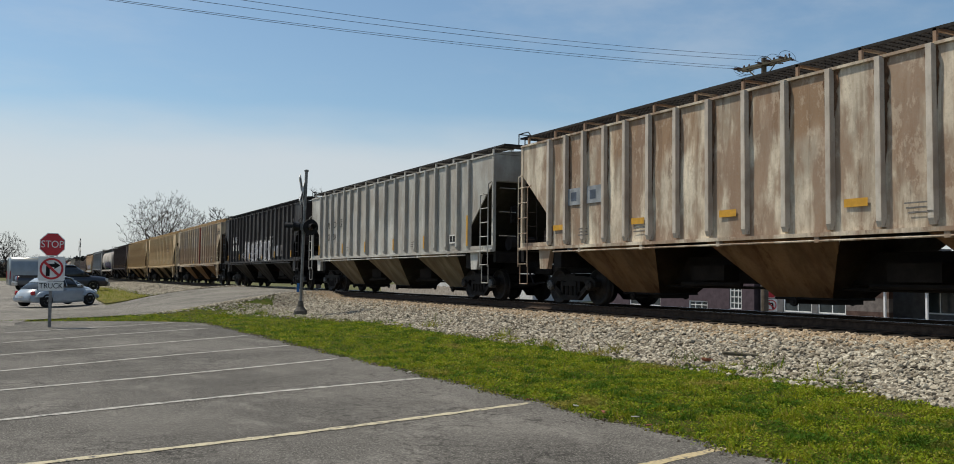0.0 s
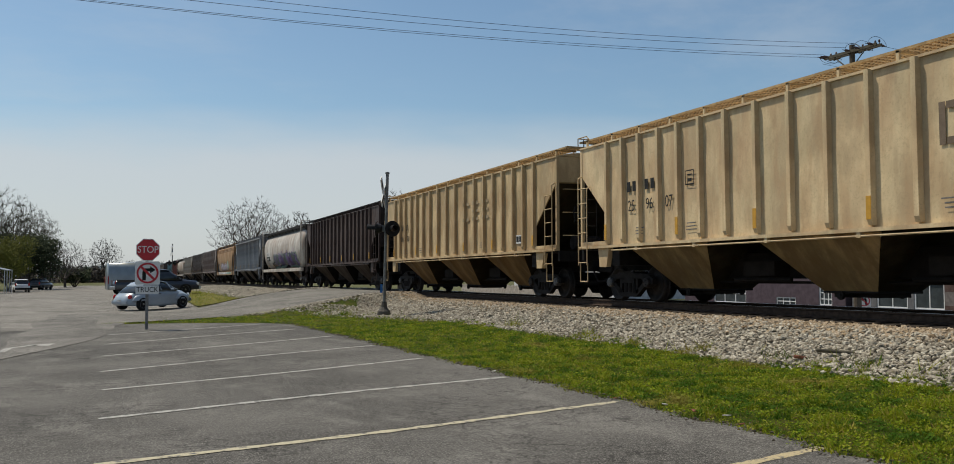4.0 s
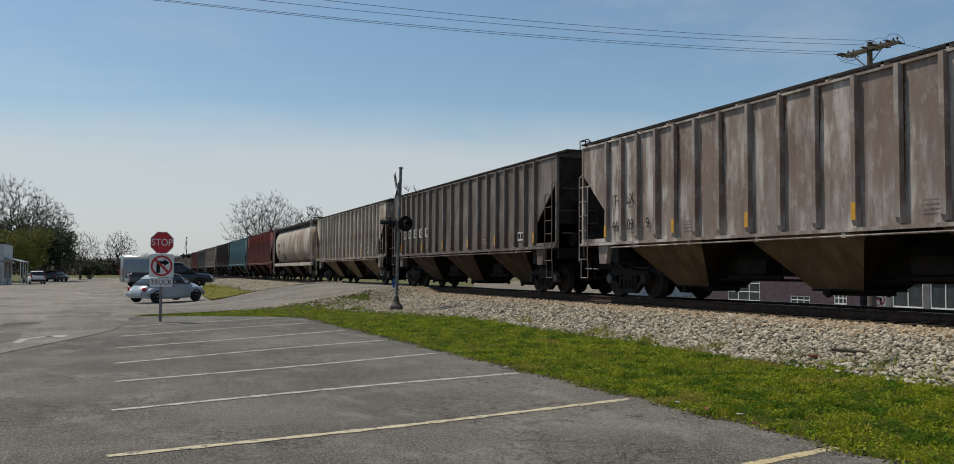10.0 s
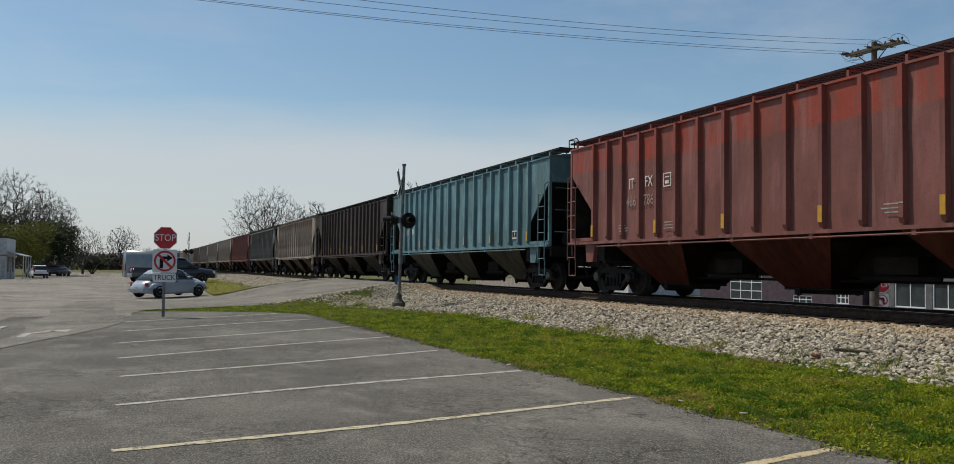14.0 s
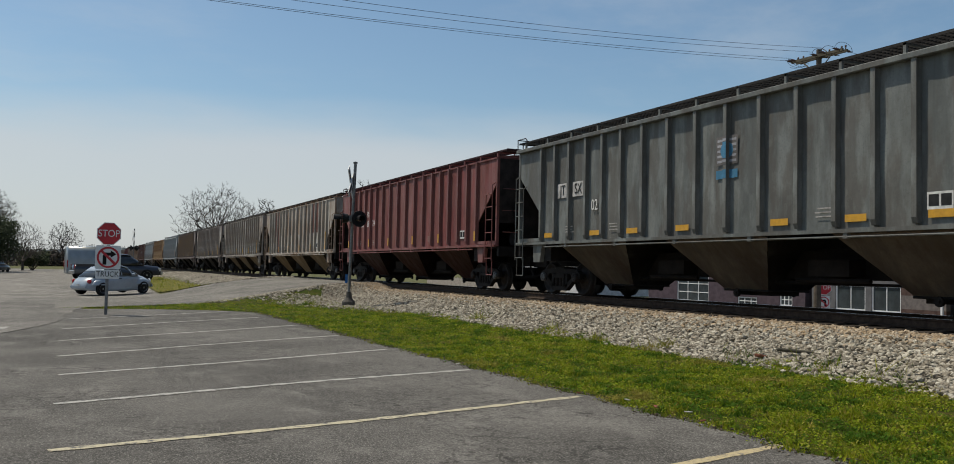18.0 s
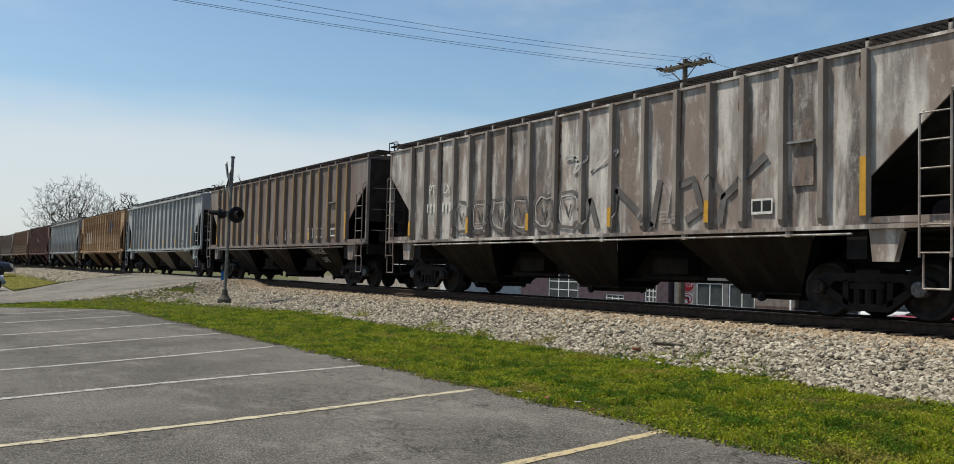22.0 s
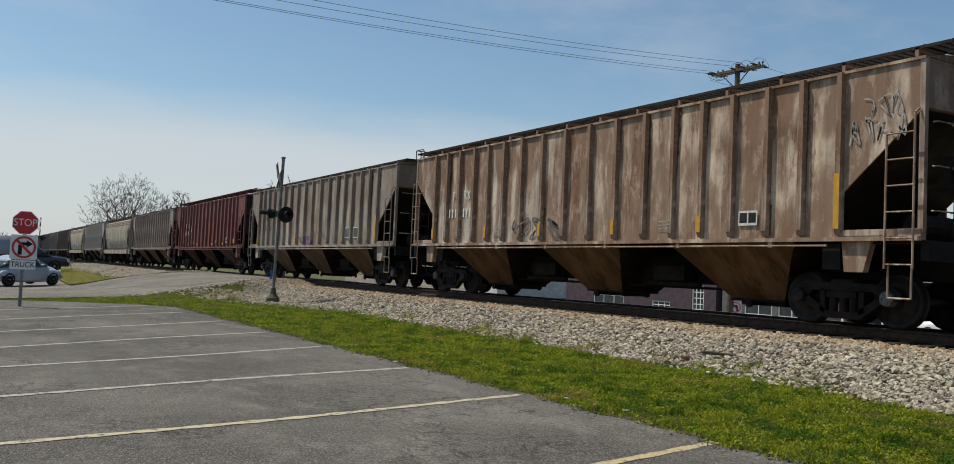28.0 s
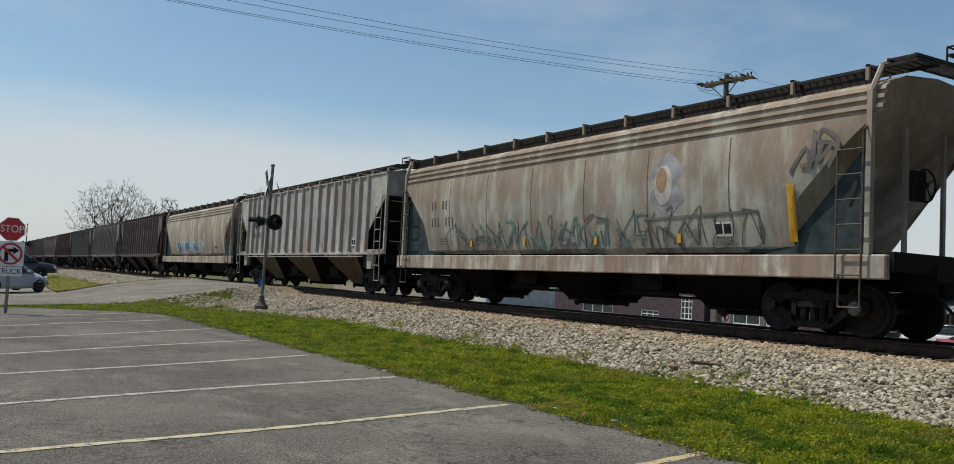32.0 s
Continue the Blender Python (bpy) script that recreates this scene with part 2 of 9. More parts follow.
def asphalt(name, base, seed=0.0, cracks=1.0):
    """Old asphalt: worn pale areas, drag marks, exposed stone, pits and branching cracks."""
    m, n, l, b = nodes_of(name)
    v = coords(n, l, (1, 1, 1), (seed, seed * 2, 0))
    big = noise_tex(n, l, v, 0.30, 7, 0.62)
    mid = noise_tex(n, l, coords(n, l, (1.5, 0.9, 1), (seed, 0, 0)), 0.8, 7, 0.68)
    blot = noise_tex(n, l, v, 3.2, 6, 0.72)
    grit = noise_tex(n, l, v, 52.0, 4, 0.8)
    grit2 = noise_tex(n, l, v, 38.0, 5, 0.8)
    c = blend(n, l, ramp(n, l, big, 0.40, 0.60), tuple(x * 0.68 for x in base), tuple(x * 1.30 for x in base))
    c = blend(n, l, ramp(n, l, mid, 0.50, 0.66, 0, 0.6), c, tuple(x * 2.1 for x in base))
    c = blend(n, l, ramp(n, l, blot, 0.52, 0.68, 0, 0.32), c, tuple(x * 0.6 for x in base))
    c = blend(n, l, ramp(n, l, grit2, 0.49, 0.58, 0, 0.72), c, tuple(x * 0.45 for x in base))
    c = blend(n, l, ramp(n, l, grit, 0.52, 0.60, 0, 0.8), c, tuple(x * 3.0 for x in base))
    gravel = noise_tex(n, l, v, 17.0, 5, 0.75)
    c = blend(n, l, ramp(n, l, gravel, 0.53, 0.62, 0, 0.45), c, tuple(x * 0.42 for x in base))
    c = blend(n, l, ramp(n, l, gravel, 0.38, 0.46, 0.45, 0), c, tuple(x * 1.9 for x in base))
    wob = n.new("ShaderNodeVectorMath")
    wob.operation = "MULTIPLY_ADD"
    wob.inputs[1].default_value = (0.55, 0.55, 0.0)
    nn = n.new("ShaderNodeTexNoise")
    nn.inputs["Scale"].default_value = 2.1
    nn.inputs["Detail"].default_value = 7.0
    nn.inputs["Roughness"].default_value = 0.7
    l.new(v, nn.inputs["Vector"])
    l.new(nn.outputs["Color"], wob.inputs[0])
    l.new(v, wob.inputs[2])
    where = ramp(n, l, noise_tex(n, l, v, 0.37, 4), 0.47, 0.58, 0, 0.8 * cracks)
    for scale, wide, much in ((0.6, 0.007, 0.9), (1.9, 0.017, 0.85), (4.4, 0.036, 0.85)):
        vo = n.new("ShaderNodeTexVoronoi")
        vo.feature = "DISTANCE_TO_EDGE"
        vo.inputs["Scale"].default_value = scale
        l.new(wob.outputs[0], vo.inputs["Vector"])
        gap = ramp(n, l, noise_tex(n, l, v, 2.2 * scale, 4, 0.7), 0.38, 0.48, 0, much)
        line = times(n, l, times(n, l, ramp(n, l, vo.outputs[0], wide * 0.3, wide, 1, 0), where), gap)
        c = blend(n, l, line, c, tuple(x * 0.28 for x in base))
    l.new(c, b.inputs["Base Color"])
    b.inputs["Roughness"].default_value = 0.9
    bump(n, l, b, grit2, 0.6, 0.007)
    return m


def road_paint(name, col):
    m, n, l, b = nodes_of(name)
    v = coords(n, l)
    worn = noise_tex(n, l, v, 9.0, 7, 0.75)
    c = blend(n, l, ramp(n, l, worn, 0.50, 0.62), col, (0.10, 0.10, 0.098))
    c = blend(n, l, ramp(n, l, noise_tex(n, l, v, 60, 2, 0.7), 0.45, 0.7, 0, 0.5), c, (0.16, 0.155, 0.14))
    l.new(c, b.inputs["Base Color"])
    b.inputs["Roughness"].default_value = 0.8
    return m


def soil(name, cols, scale=1.0):
    """Ground of three mixed colours, patchy at two scales."""
    m, n, l, b = nodes_of(name)
    v = coords(n, l)
    c = blend(n, l, ramp(n, l, noise_tex(n, l, v, 0.5 * scale, 6, 0.65), 0.42, 0.62), cols[0], cols[1])
    c = blend(n, l, ramp(n, l, noise_tex(n, l, v, 3.0 * scale, 5, 0.7), 0.5, 0.66), c, cols[2])
    g = noise_tex(n, l, v, 40 * scale, 3, 0.7)
    c = blend(n, l, ramp(n, l, g, 0.45, 0.7, 0, 0.6), c, tuple(x * 0.4 for x in cols[0]))
    l.new(c, b.inputs["Base Color"])
    b.inputs["Roughness"].default_value = 0.95
    bump(n, l, b, g, 0.6, 0.03)
    return m


def islands(name, cols, rough=0.9):
    """Many loose pieces in one mesh, each of its own tint."""
    m, n, l, b = nodes_of(name)
    geo = n.new("ShaderNodeNewGeometry")
    r = n.new("ShaderNodeValToRGB")
    r.color_ramp.interpolation = "LINEAR"
    els = r.color_ramp.elements
    while len(els) < len(cols):
        els.new(0.5)
    for i, c in enumerate(cols):
        els[i].position = i / (len(cols) - 1)
        els[i].color = (*c, 1)
    l.new(geo.outputs["Random Per Island"], r.inputs[0])
    g = noise_tex(n, l, coords(n, l), 30, 3)
    c = blend(n, l, ramp(n, l, g, 0.4, 0.7, 0, 0.5), r.outputs[0], tuple(x * 0.5 for x in cols[0]))
    l.new(c, b.inputs["Base Color"])
    b.inputs["Roughness"].default_value = rough
    return m


def grass_paint(name, low=(0.13, 0.185, 0.010), high=(0.37, 0.36, 0.024), dead=0.8):
    """Blades of mixed green and yellow, in drifts of deep green clover and yellowed turf."""
    m, n, l, b = nodes_of(name)
    geo = n.new("ShaderNodeNewGeometry")
    rnd = geo.outputs["Random Per Island"]
    v = coords(n, l)
    c = blend(n, l, rnd, low, high)
    c = blend(n, l, ramp(n, l, rnd, 0.80, 0.86, 0, dead), c, (0.34, 0.25, 0.09))
    drift = noise_tex(n, l, v, 2.2, 6, 0.75)
    c = blend(n, l, ramp(n, l, drift, 0.48, 0.56, 0, 0.9), c, (0.035, 0.095, 0.008))
    dry = noise_tex(n, l, coords(n, l, (1, 1, 1), (7, 3, 0)), 0.9, 5, 0.65)
    c = blend(n, l, ramp(n, l, dry, 0.56, 0.66, 0, 0.65), c, (0.26, 0.20, 0.06))
    l.new(c, b.inputs["Base Color"])
    b.inputs["Roughness"].default_value = 0.75
    # thin blades let some sun through
    tl = n.new("ShaderNodeBsdfTranslucent")
    l.new(c, tl.inputs["Color"])
    mx = n.new("ShaderNodeMixShader")
    mx.inputs[0].default_value = 0.35
    l.new(b.outputs[0], mx.inputs[1])
    l.new(tl.outputs[0], mx.inputs[2])
    l.new(mx.outputs[0], n["Material Output"].inputs["Surface"])
    return m


M_PARK = asphalt("parking_asphalt", (0.091, 0.086, 0.078), 0.0, 1.0)
M_STREET = asphalt("street_asphalt", (0.145, 0.136, 0.121), 5.0, 0.5)
M_APRON = asphalt("apron_asphalt", (0.118, 0.111, 0.100), 3.0, 0.6)
M_CROSS = asphalt("crossing_asphalt", (0.120, 0.113, 0.100), 9.0, 0.3)
M_WHITE_LINE = road_paint("white_line_paint", (0.36, 0.35, 0.32))
M_YELLOW_LINE = road_paint("yellow_line_paint", (0.43, 0.385, 0.27))
M_OCHRE_LINE = road_paint("ochre_line_paint", (0.42, 0.345, 0.20))
M_GROUND = soil("ground_earth", ((0.075, 0.085, 0.03), (0.13, 0.12, 0.06), (0.10, 0.085, 0.055)))
M_TURF = soil("turf", ((0.032, 0.048, 0.004), (0.07, 0.078, 0.007), (0.085, 0.062, 0.022)), 2.4)
M_BLADES = grass_paint("grass_blades")
M_CLOVER = grass_paint("clover_leaves", (0.09, 0.15, 0.008), (0.27, 0.31, 0.015), 0.4)
M_BALLAST = soil("ballast_bed", ((0.06, 0.052, 0.042), (0.04, 0.036, 0.03), (0.09, 0.078, 0.06)), 6.0)
M_STONES = islands("ballast_stones", ((0.105, 0.087, 0.066), (0.33, 0.295, 0.23), (0.52, 0.48, 0.39), (0.215, 0.185, 0.14), (0.41, 0.37, 0.295)))
M_STONES_RUSTY = islands("rusty_ballast_stones", ((0.20, 0.145, 0.09), (0.36, 0.27, 0.17), (0.44, 0.36, 0.26), (0.27, 0.20, 0.13), (0.42, 0.37, 0.30)))
M_STEEL_RUST = plain("rusty_rail_steel", (0.055, 0.038, 0.028), 0.75, 0.2, 0.4, 8)
M_RAILHEAD = plain("polished_railhead", (0.55, 0.55, 0.55), 0.3, 1.0, 0.2, 8)
M_TIE = plain("creosoted_tie_wood", (0.045, 0.036, 0.028), 0.9, 0, 0.4, 5, 0.4)
M_BLACK = plain("black_running_gear", (0.013, 0.011, 0.010), 0.7, 0.1, 0.4, 5, 0.2)
M_WHEEL = plain("dark_wheel_steel", (0.030, 0.026, 0.024), 0.6, 0.4, 0.5, 4)
M_BEARING = plain("bright_bearing_cap", (0.13, 0.13, 0.13), 0.5, 0.5, 0.4, 14)
M_GALV = plain("galvanized_post_steel", (0.22, 0.22, 0.215), 0.55, 0.5, 0.3, 10)
M_GRATE = plain("dark_grating_steel", (0.035, 0.032, 0.03), 0.7, 0.3, 0.4, 6)
# near-black that puts the shade under a car into the colour
M_UNDER_SHADE = plain("underside_shade_black", (0.014, 0.011, 0.009), 0.85, 0, 0.5, 2)
M_REFLECT = plain("yellow_reflector_sheet", (0.52, 0.27, 0.018), 0.4, 0, 0.15, 8)
M_WHITE_MARK = plain("white_stencil_paint", (0.62, 0.61, 0.58), 0.6, 0, 0.25, 8)
M_BLACK_MARK = plain("black_stencil_paint", (0.025, 0.025, 0.025), 0.6, 0, 0.3, 8)

# ---- mesh helpers ----


def link(name, bm, mat, parent=None, label="", smooth=False):
    me = bpy.data.meshes.new(name)
    bm.to_mesh(me)
    bm.free()
    me.materials.append(mat)
    if smooth:
        me.polygons.foreach_set("use_smooth", [True] * len(me.polygons))
    ob = new(name, me)
    if parent is not None:
        ob.parent = parent
    if label:
        ob["label"] = label
    return ob


def part(name, bm, mat, parent, label="", smooth=False):
    return link(name, bm, mat, parent, label, smooth)


def raw_mesh(name, verts, faces, mat, smooth=False):
    me = bpy.data.meshes.new(name)
    me.from_pydata(verts, [], faces)
    me.materials.append(mat)
    if smooth:
        me.polygons.foreach_set("use_smooth", [True] * len(me.polygons))
    return me


def box(bm, x0, x1, y0, y1, z0, z1, taper=0.0):
    """A box; taper draws the top in on every side."""
    t = taper
    vs = [bm.verts.new(p) for p in ((x0, y0, z0), (x1, y0, z0), (x1, y1, z0), (x0, y1, z0), (x0 + t, y0 + t, z1), (x1 - t, y0 + t, z1), (x1 - t, y1 - t, z1), (x0 + t, y1 - t, z1))]
    for f in ((3, 2, 1, 0), (4, 5, 6, 7), (0, 1, 5, 4), (1, 2, 6, 5), (2, 3, 7, 6), (3, 0, 4, 7)):
        bm.faces.new([vs[i] for i in f])


def bevel_box(bm, x0, x1, y0, y1, z0, z1, r=0.02, seg=2):
    b2 = bmesh.new()
    box(b2, x0, x1, y0, y1, z0, z1)
    bmesh.ops.bevel(b2, geom=b2.edges[:], offset=r, segments=seg, affect="EDGES")
    join(bm, b2)


def join(bm, other):
    table = {v: bm.verts.new(v.co) for v in other.verts}
    for f in other.faces:
        bm.faces.new([table[v] for v in f.verts])
    other.free()


def prism(bm, outline, x0, x1):
    """A (y, z) outline pushed from x0 to x1."""
    a = [bm.verts.new((x0, y, z)) for y, z in outline]
    b = [bm.verts.new((x1, y, z)) for y, z in outline]
    n = len(outline)
    bm.faces.new(a[::-1])
    bm.faces.new(b)
    for i in range(n):
        bm.faces.new((a[i], a[(i + 1) % n], b[(i + 1) % n], b[i]))


def tube(bm, p0, p1, r, n=8, r1=None):
    p0, p1 = Vector(p0), Vector(p1)
    q = (p1 - p0).to_track_quat("Z", "Y").to_matrix()
    r1 = r if r1 is None else r1
    rings = []
    for p, rr in ((p0, r), (p1, r1)):
        rings.append([bm.verts.new(p + q @ Vector((rr * math.cos(2 * math.pi * i / n), rr * math.sin(2 * math.pi * i / n), 0))) for i in range(n)])
    for i in range(n):
        bm.faces.new((rings[0][i], rings[0][(i + 1) % n], rings[1][(i + 1) % n], rings[1][i]))
    bm.faces.new(rings[0][::-1])
    bm.faces.new(rings[1])


def bar(bm, pts, r, n=6):
    for a, b in zip(pts, pts[1:]):
        tube(bm, a, b, r, n)


def cable(bm, pts, r, n=4):
    """One continuous round line through the points."""
    last = None
    for i, p in enumerate(pts):
        d = pts[min(len(pts) - 1, i + 1)] - pts[max(0, i - 1)]
        q = d.to_track_quat("Z", "Y").to_matrix()
        ring_v = [bm.verts.new(p + q @ Vector((r * math.cos(2 * math.pi * k / n), r * math.sin(2 * math.pi * k / n), 0))) for k in range(n)]
        if last:
            for k in range(n):
                bm.faces.new((last[k], last[(k + 1) % n], ring_v[(k + 1) % n], ring_v[k]))
        last = ring_v


def disc(bm, centre, axis, profile, n=20):
    """A turned solid: profile rows of (along the axis, radius)."""
    q = Vector(axis).to_track_quat("Z", "Y").to_matrix()
    c = Vector(centre)
    rings = [[bm.verts.new(c + q @ Vector((r * math.cos(2 * math.pi * i / n), r * math.sin(2 * math.pi * i / n), d))) for i in range(n)] for d, r in profile]
    for a, b in zip(rings, rings[1:]):
        for i in range(n):
            bm.faces.new((a[i], a[(i + 1) % n], b[(i + 1) % n], b[i]))
    bm.faces.new(rings[0][::-1])
    bm.faces.new(rings[-1])


def empty(name, m, label="", category="", group="", kind=""):
    ob = new(name)
    ob.empty_display_size = 0.3
    ob.matrix_world = m
    return tagged(ob, label, category, group, kind)


# ---- ground ----
TRACK_X = 13.77
RAIL_Z, GRADE = 0.826, -0.003


def smooth(a, b, v):
    u = min(1.0, max(0.0, (v - a) / (b - a)))
    return u * u * (3 - 2 * u)


def rail_z(y):
    return RAIL_Z + GRADE * max(-60.0, min(y, 320.0))


def road_near(x):
    return 28.9 + 0.83 * x - 0.003 * x * x


def road_far(x):
    return 43.0 + 0.95 * x


def ground_z(x, y):
    top = rail_z(y) - 0.26
    if x < TRACK_X:
        z = 0.10 * smooth(5.0, 9.0, x) + (top - 0.10) * smooth(8.9, 11.7, x)
    else:
        z = top - (top + 0.55) * smooth(16.0, 22.0, x) - 0.6 * smooth(22.0, 32.0, x) - 0.5 * smooth(32, 60, x)
    ramp_z = (rail_z(y) - 0.03) * smooth(3.0, 11.5, x) if x < TRACK_X else (rail_z(y) - 0.03) - (rail_z(y) + 1.1) * smooth(15.0, 32.0, x) - 0.5 * smooth(32, 60, x)
    mid = 0.5 * (road_near(x) + road_far(x))
    half = 0.5 * (road_far(x) - road_near(x))
    w = smooth(half + 3.0, half + 0.3, abs(y - mid)) if -4 < x < 60 else 0.0
    dip = (0.34 * smooth(31, 46, y) - 0.24 * smooth(53, 70, y)) * (1 - smooth(2.0, 7.0, x)) + 0.55 * smooth(74, 125, y) * (1 - smooth(4.0, 9.0, x))
    z -= dip
    return z * (1 - w) + max(z, ramp_z - dip) * w if x < TRACK_X else z * (1 - w) + ramp_z * w


def sheet(name, xs, ys, lift, mat, inside=None):
    """A sheet that follows the ground, on a grid."""
    verts, faces, idx = [], [], {}
    for i, x in enumerate(xs):
        for j, y in enumerate(ys):
            idx[i, j] = len(verts)
            verts.append((x, y, ground_z(x, y) + lift))
    for i in range(len(xs) - 1):
        for j in range(len(ys) - 1):
            if inside is None or inside(0.5 * (xs[i] + xs[i + 1]), 0.5 * (ys[j] + ys[j + 1])):
                faces.append((idx[i, j], idx[i + 1, j], idx[i + 1, j + 1], idx[i, j + 1]))
    return new(name, raw_mesh(name, verts, faces, mat, True))


def steps(*spans):
    """Grid lines from (start, end, step) spans."""
    out = []
    for a, b, s in spans:
        n = max(1, round((b - a) / s))
        out += [a + (b - a) * i / n for i in range(n)]
    return out + [spans[-1][1]]


gx = steps((-2500, -200, 600), (-200, -30, 40), (-30, 0, 5), (0, 24, 0.5), (24, 60, 4), (60, 200, 30), (200, 2500, 600))
gy = steps((-2500, -100, 600), (-100, 0, 20), (0, 75, 1.0), (75, 330, 15), (330, 2500, 500))
ground = sheet("ground", gx, gy, -0.03, M_GROUND)
tagged(ground, "rough earth and sparse grass reaching to the horizon", "ground", kind="structure")


def park_edge(y):
    """The ragged edge between the asphalt and the grass."""
    x = 5.55 - 0.028 * min(max(y - 6, 0), 22) + 0.05 * math.sin(y * 3.1) + 0.04 * math.sin(y * 7.3 + 1) + 0.02 * math.sin(y * 17)
    return x


def strip_mesh(name, rows, lift, mat):
    """Rows of (y, x0, x1): a band across the ground."""
    verts, faces = [], []
    for y, x0, x1 in rows:
        n = 10
        for k in range(n + 1):
            x = x0 + (x1 - x0) * k / n
            verts.append((x, y, ground_z(x, y) + lift))
    n = 11
    for j in range(len(rows) - 1):
        for k in range(n - 1):
            a = j * n + k
            faces.append((a, a + 1, a + 1 + n, a + n))
    return new(name, raw_mesh(name, verts, faces, mat, True))


def lot_right(y):
    """The lot's edge against grass, rounded off at its far corner."""
    if y < 26.0:
        return park_edge(y)
    return park_edge(26.0) - 5.2 * (1 - math.sqrt(max(0.0, 1 - ((y - 26.0) / 2.6) ** 2)))


lot_rows = [(y, -6.0, lot_right(y)) for y in steps((-30, 0, 2), (0, 26, 0.12), (26, 28.6, 0.08))]
parking = tagged(strip_mesh("parking_lot", lot_rows, 0.0, M_PARK), "cracked dark grey asphalt parking lot", "parking lot", kind="structure")


road_verts, road_faces = [], []
cols = steps((-0.5, 30, 0.5), (30, 60, 3))
for x in cols:
    a, b = road_near(x) + 0.12 * math.sin(x * 2.3), road_far(x) + 0.12 * math.sin(x * 1.7)
    for k in range(13):
        y = a + (b - a) * k / 12
        road_verts.append((x, y, ground_z(x, y) + 0.012))
for i in range(len(cols) - 1):
    for k in range(12):
        p = i * 13 + k
        road_faces.append((p, p + 13, p + 14, p + 1))
crossing = new("crossing_road", raw_mesh("crossing_road", road_verts, road_faces, M_CROSS, True))
tagged(crossing, "grey asphalt road climbing over the level crossing", "road", kind="structure")

street = sheet("street", steps((-14, 0, 1.0)), steps((-30, 60, 2), (60, 200, 10)), 0.006, M_STREET, lambda x, y: x < -3.0 or y > 26.0)
tagged(street, "worn pale grey asphalt street beside the tracks", "road", kind="structure")
lane = strip_mesh("street_apron", [(y, min(-2.2 + 0.12 * math.sin(y), -2.0) - 1.2 * smooth(16, 4, y), -0.2 + 0.6 * smooth(26, 30, y) - 2.2 * smooth(24, 14, y)) for y in steps((4, 44, 0.5))], 0.009, M_APRON)
tagged(lane, "worn pale asphalt edge where the lot meets the street", "road", kind="structure")

# painted stall lines
STALLS = [((-0.5, 4.15), (5.56, 5.83), 2), ((-0.13, 7.40), (5.40, 8.73), 1), ((-0.14, 9.84), (5.22, 11.55), 0), ((-0.13, 12.19), (5.03, 14.66), 0),
          ((-0.18, 14.61), (5.05, 17.84), 0), ((-0.2, 17.3), (4.92, 20.92), 0), ((-0.2, 20.3), (4.6, 24.1), 0), ((-0.2, 23.4), (4.2, 27.0), 0)]
for (xa, ya), (xb, yb), yellow in STALLS:
    d = Vector((xb - xa, yb - ya, 0))
    nrm = Vector((-d.y, d.x, 0)).normalized() * 0.055
    vs, fs = [], []
    n = 40
    for k in range(n + 1):
        p = Vector((xa, ya, 0)) + d * k / n
        wob = 1 + 0.18 * math.sin(k * 1.9 + xa * 9) + 0.12 * math.sin(k * 4.3)
        bend = Vector((0, 0.05 * math.sin(k / n * 5.0 + yb), 0))
        for s in (-1, 1):
            q = p + bend + nrm * s * wob
            vs.append((q.x, q.y, 0.006))
        if k:
            a = 2 * k - 2
            fs.append((a, a + 1, a + 3, a + 2))
    ob = new("stall_line", raw_mesh("stall_line", vs, fs, (M_WHITE_LINE, M_YELLOW_LINE, M_OCHRE_LINE)[yellow]))
    tagged(ob, "faded yellow painted parking stall line" if yellow else "worn white painted parking stall line", "road marking", "parking stall lines", "structure")

# lane arrow and lane dash on the street
bm = bmesh.new()
for outline in (((-2.06, 18.9), (-1.92, 18.9), (-1.88, 19.9), (-2.02, 19.9)), ((-2.02, 19.9), (-1.88, 19.9), (-1.45, 20.5), (-1.55, 20.62)), ((-1.75, 20.55), (-1.25, 20.2), (-1.2, 20.9), (-1.22, 20.92))):
    bm.faces.new([bm.verts.new((x, y, 0.014)) for x, y in outline])
tagged(link("lane_arrow", bm, M_WHITE_LINE), "worn white turn arrow painted on asphalt", "road marking", kind="structure")
bm = bmesh.new()
bm.faces.new([bm.verts.new((x, y, 0.014)) for x, y in ((-2.95, 17.2), (-2.82, 17.2), (-2.58, 22.2), (-2.71, 22.2))])
tagged(link("lane_line", bm, M_WHITE_LINE), "worn white lane line painted on asphalt", "road marking", kind="structure")

# grass verge with blades
verge_rows = []
for y in steps((-20, 0, 1), (0, 28, 0.2), (28, 38, 0.25)):
    x0 = lot_right(min(y, 28.6)) - 0.05 if y <= 28.6 else -0.3
    x1 = 9.25 + 0.25 * math.sin(y * 0.9) + 0.15 * math.sin(y * 2.7)
    if y > 28.2:
        lim = (y - 28.9) / 0.82 + 0.35
        x0 = max(x0, lim) if y > 28.9 else x0
    if x0 < x1:
        verge_rows.append((y, x0, x1))
verge = tagged(strip_mesh("grass_verge", verge_rows, -0.008, M_TURF), "patchy green turf strip beside the parking lot", "grass", kind="structure")

rng = np.random.default_rng(4)


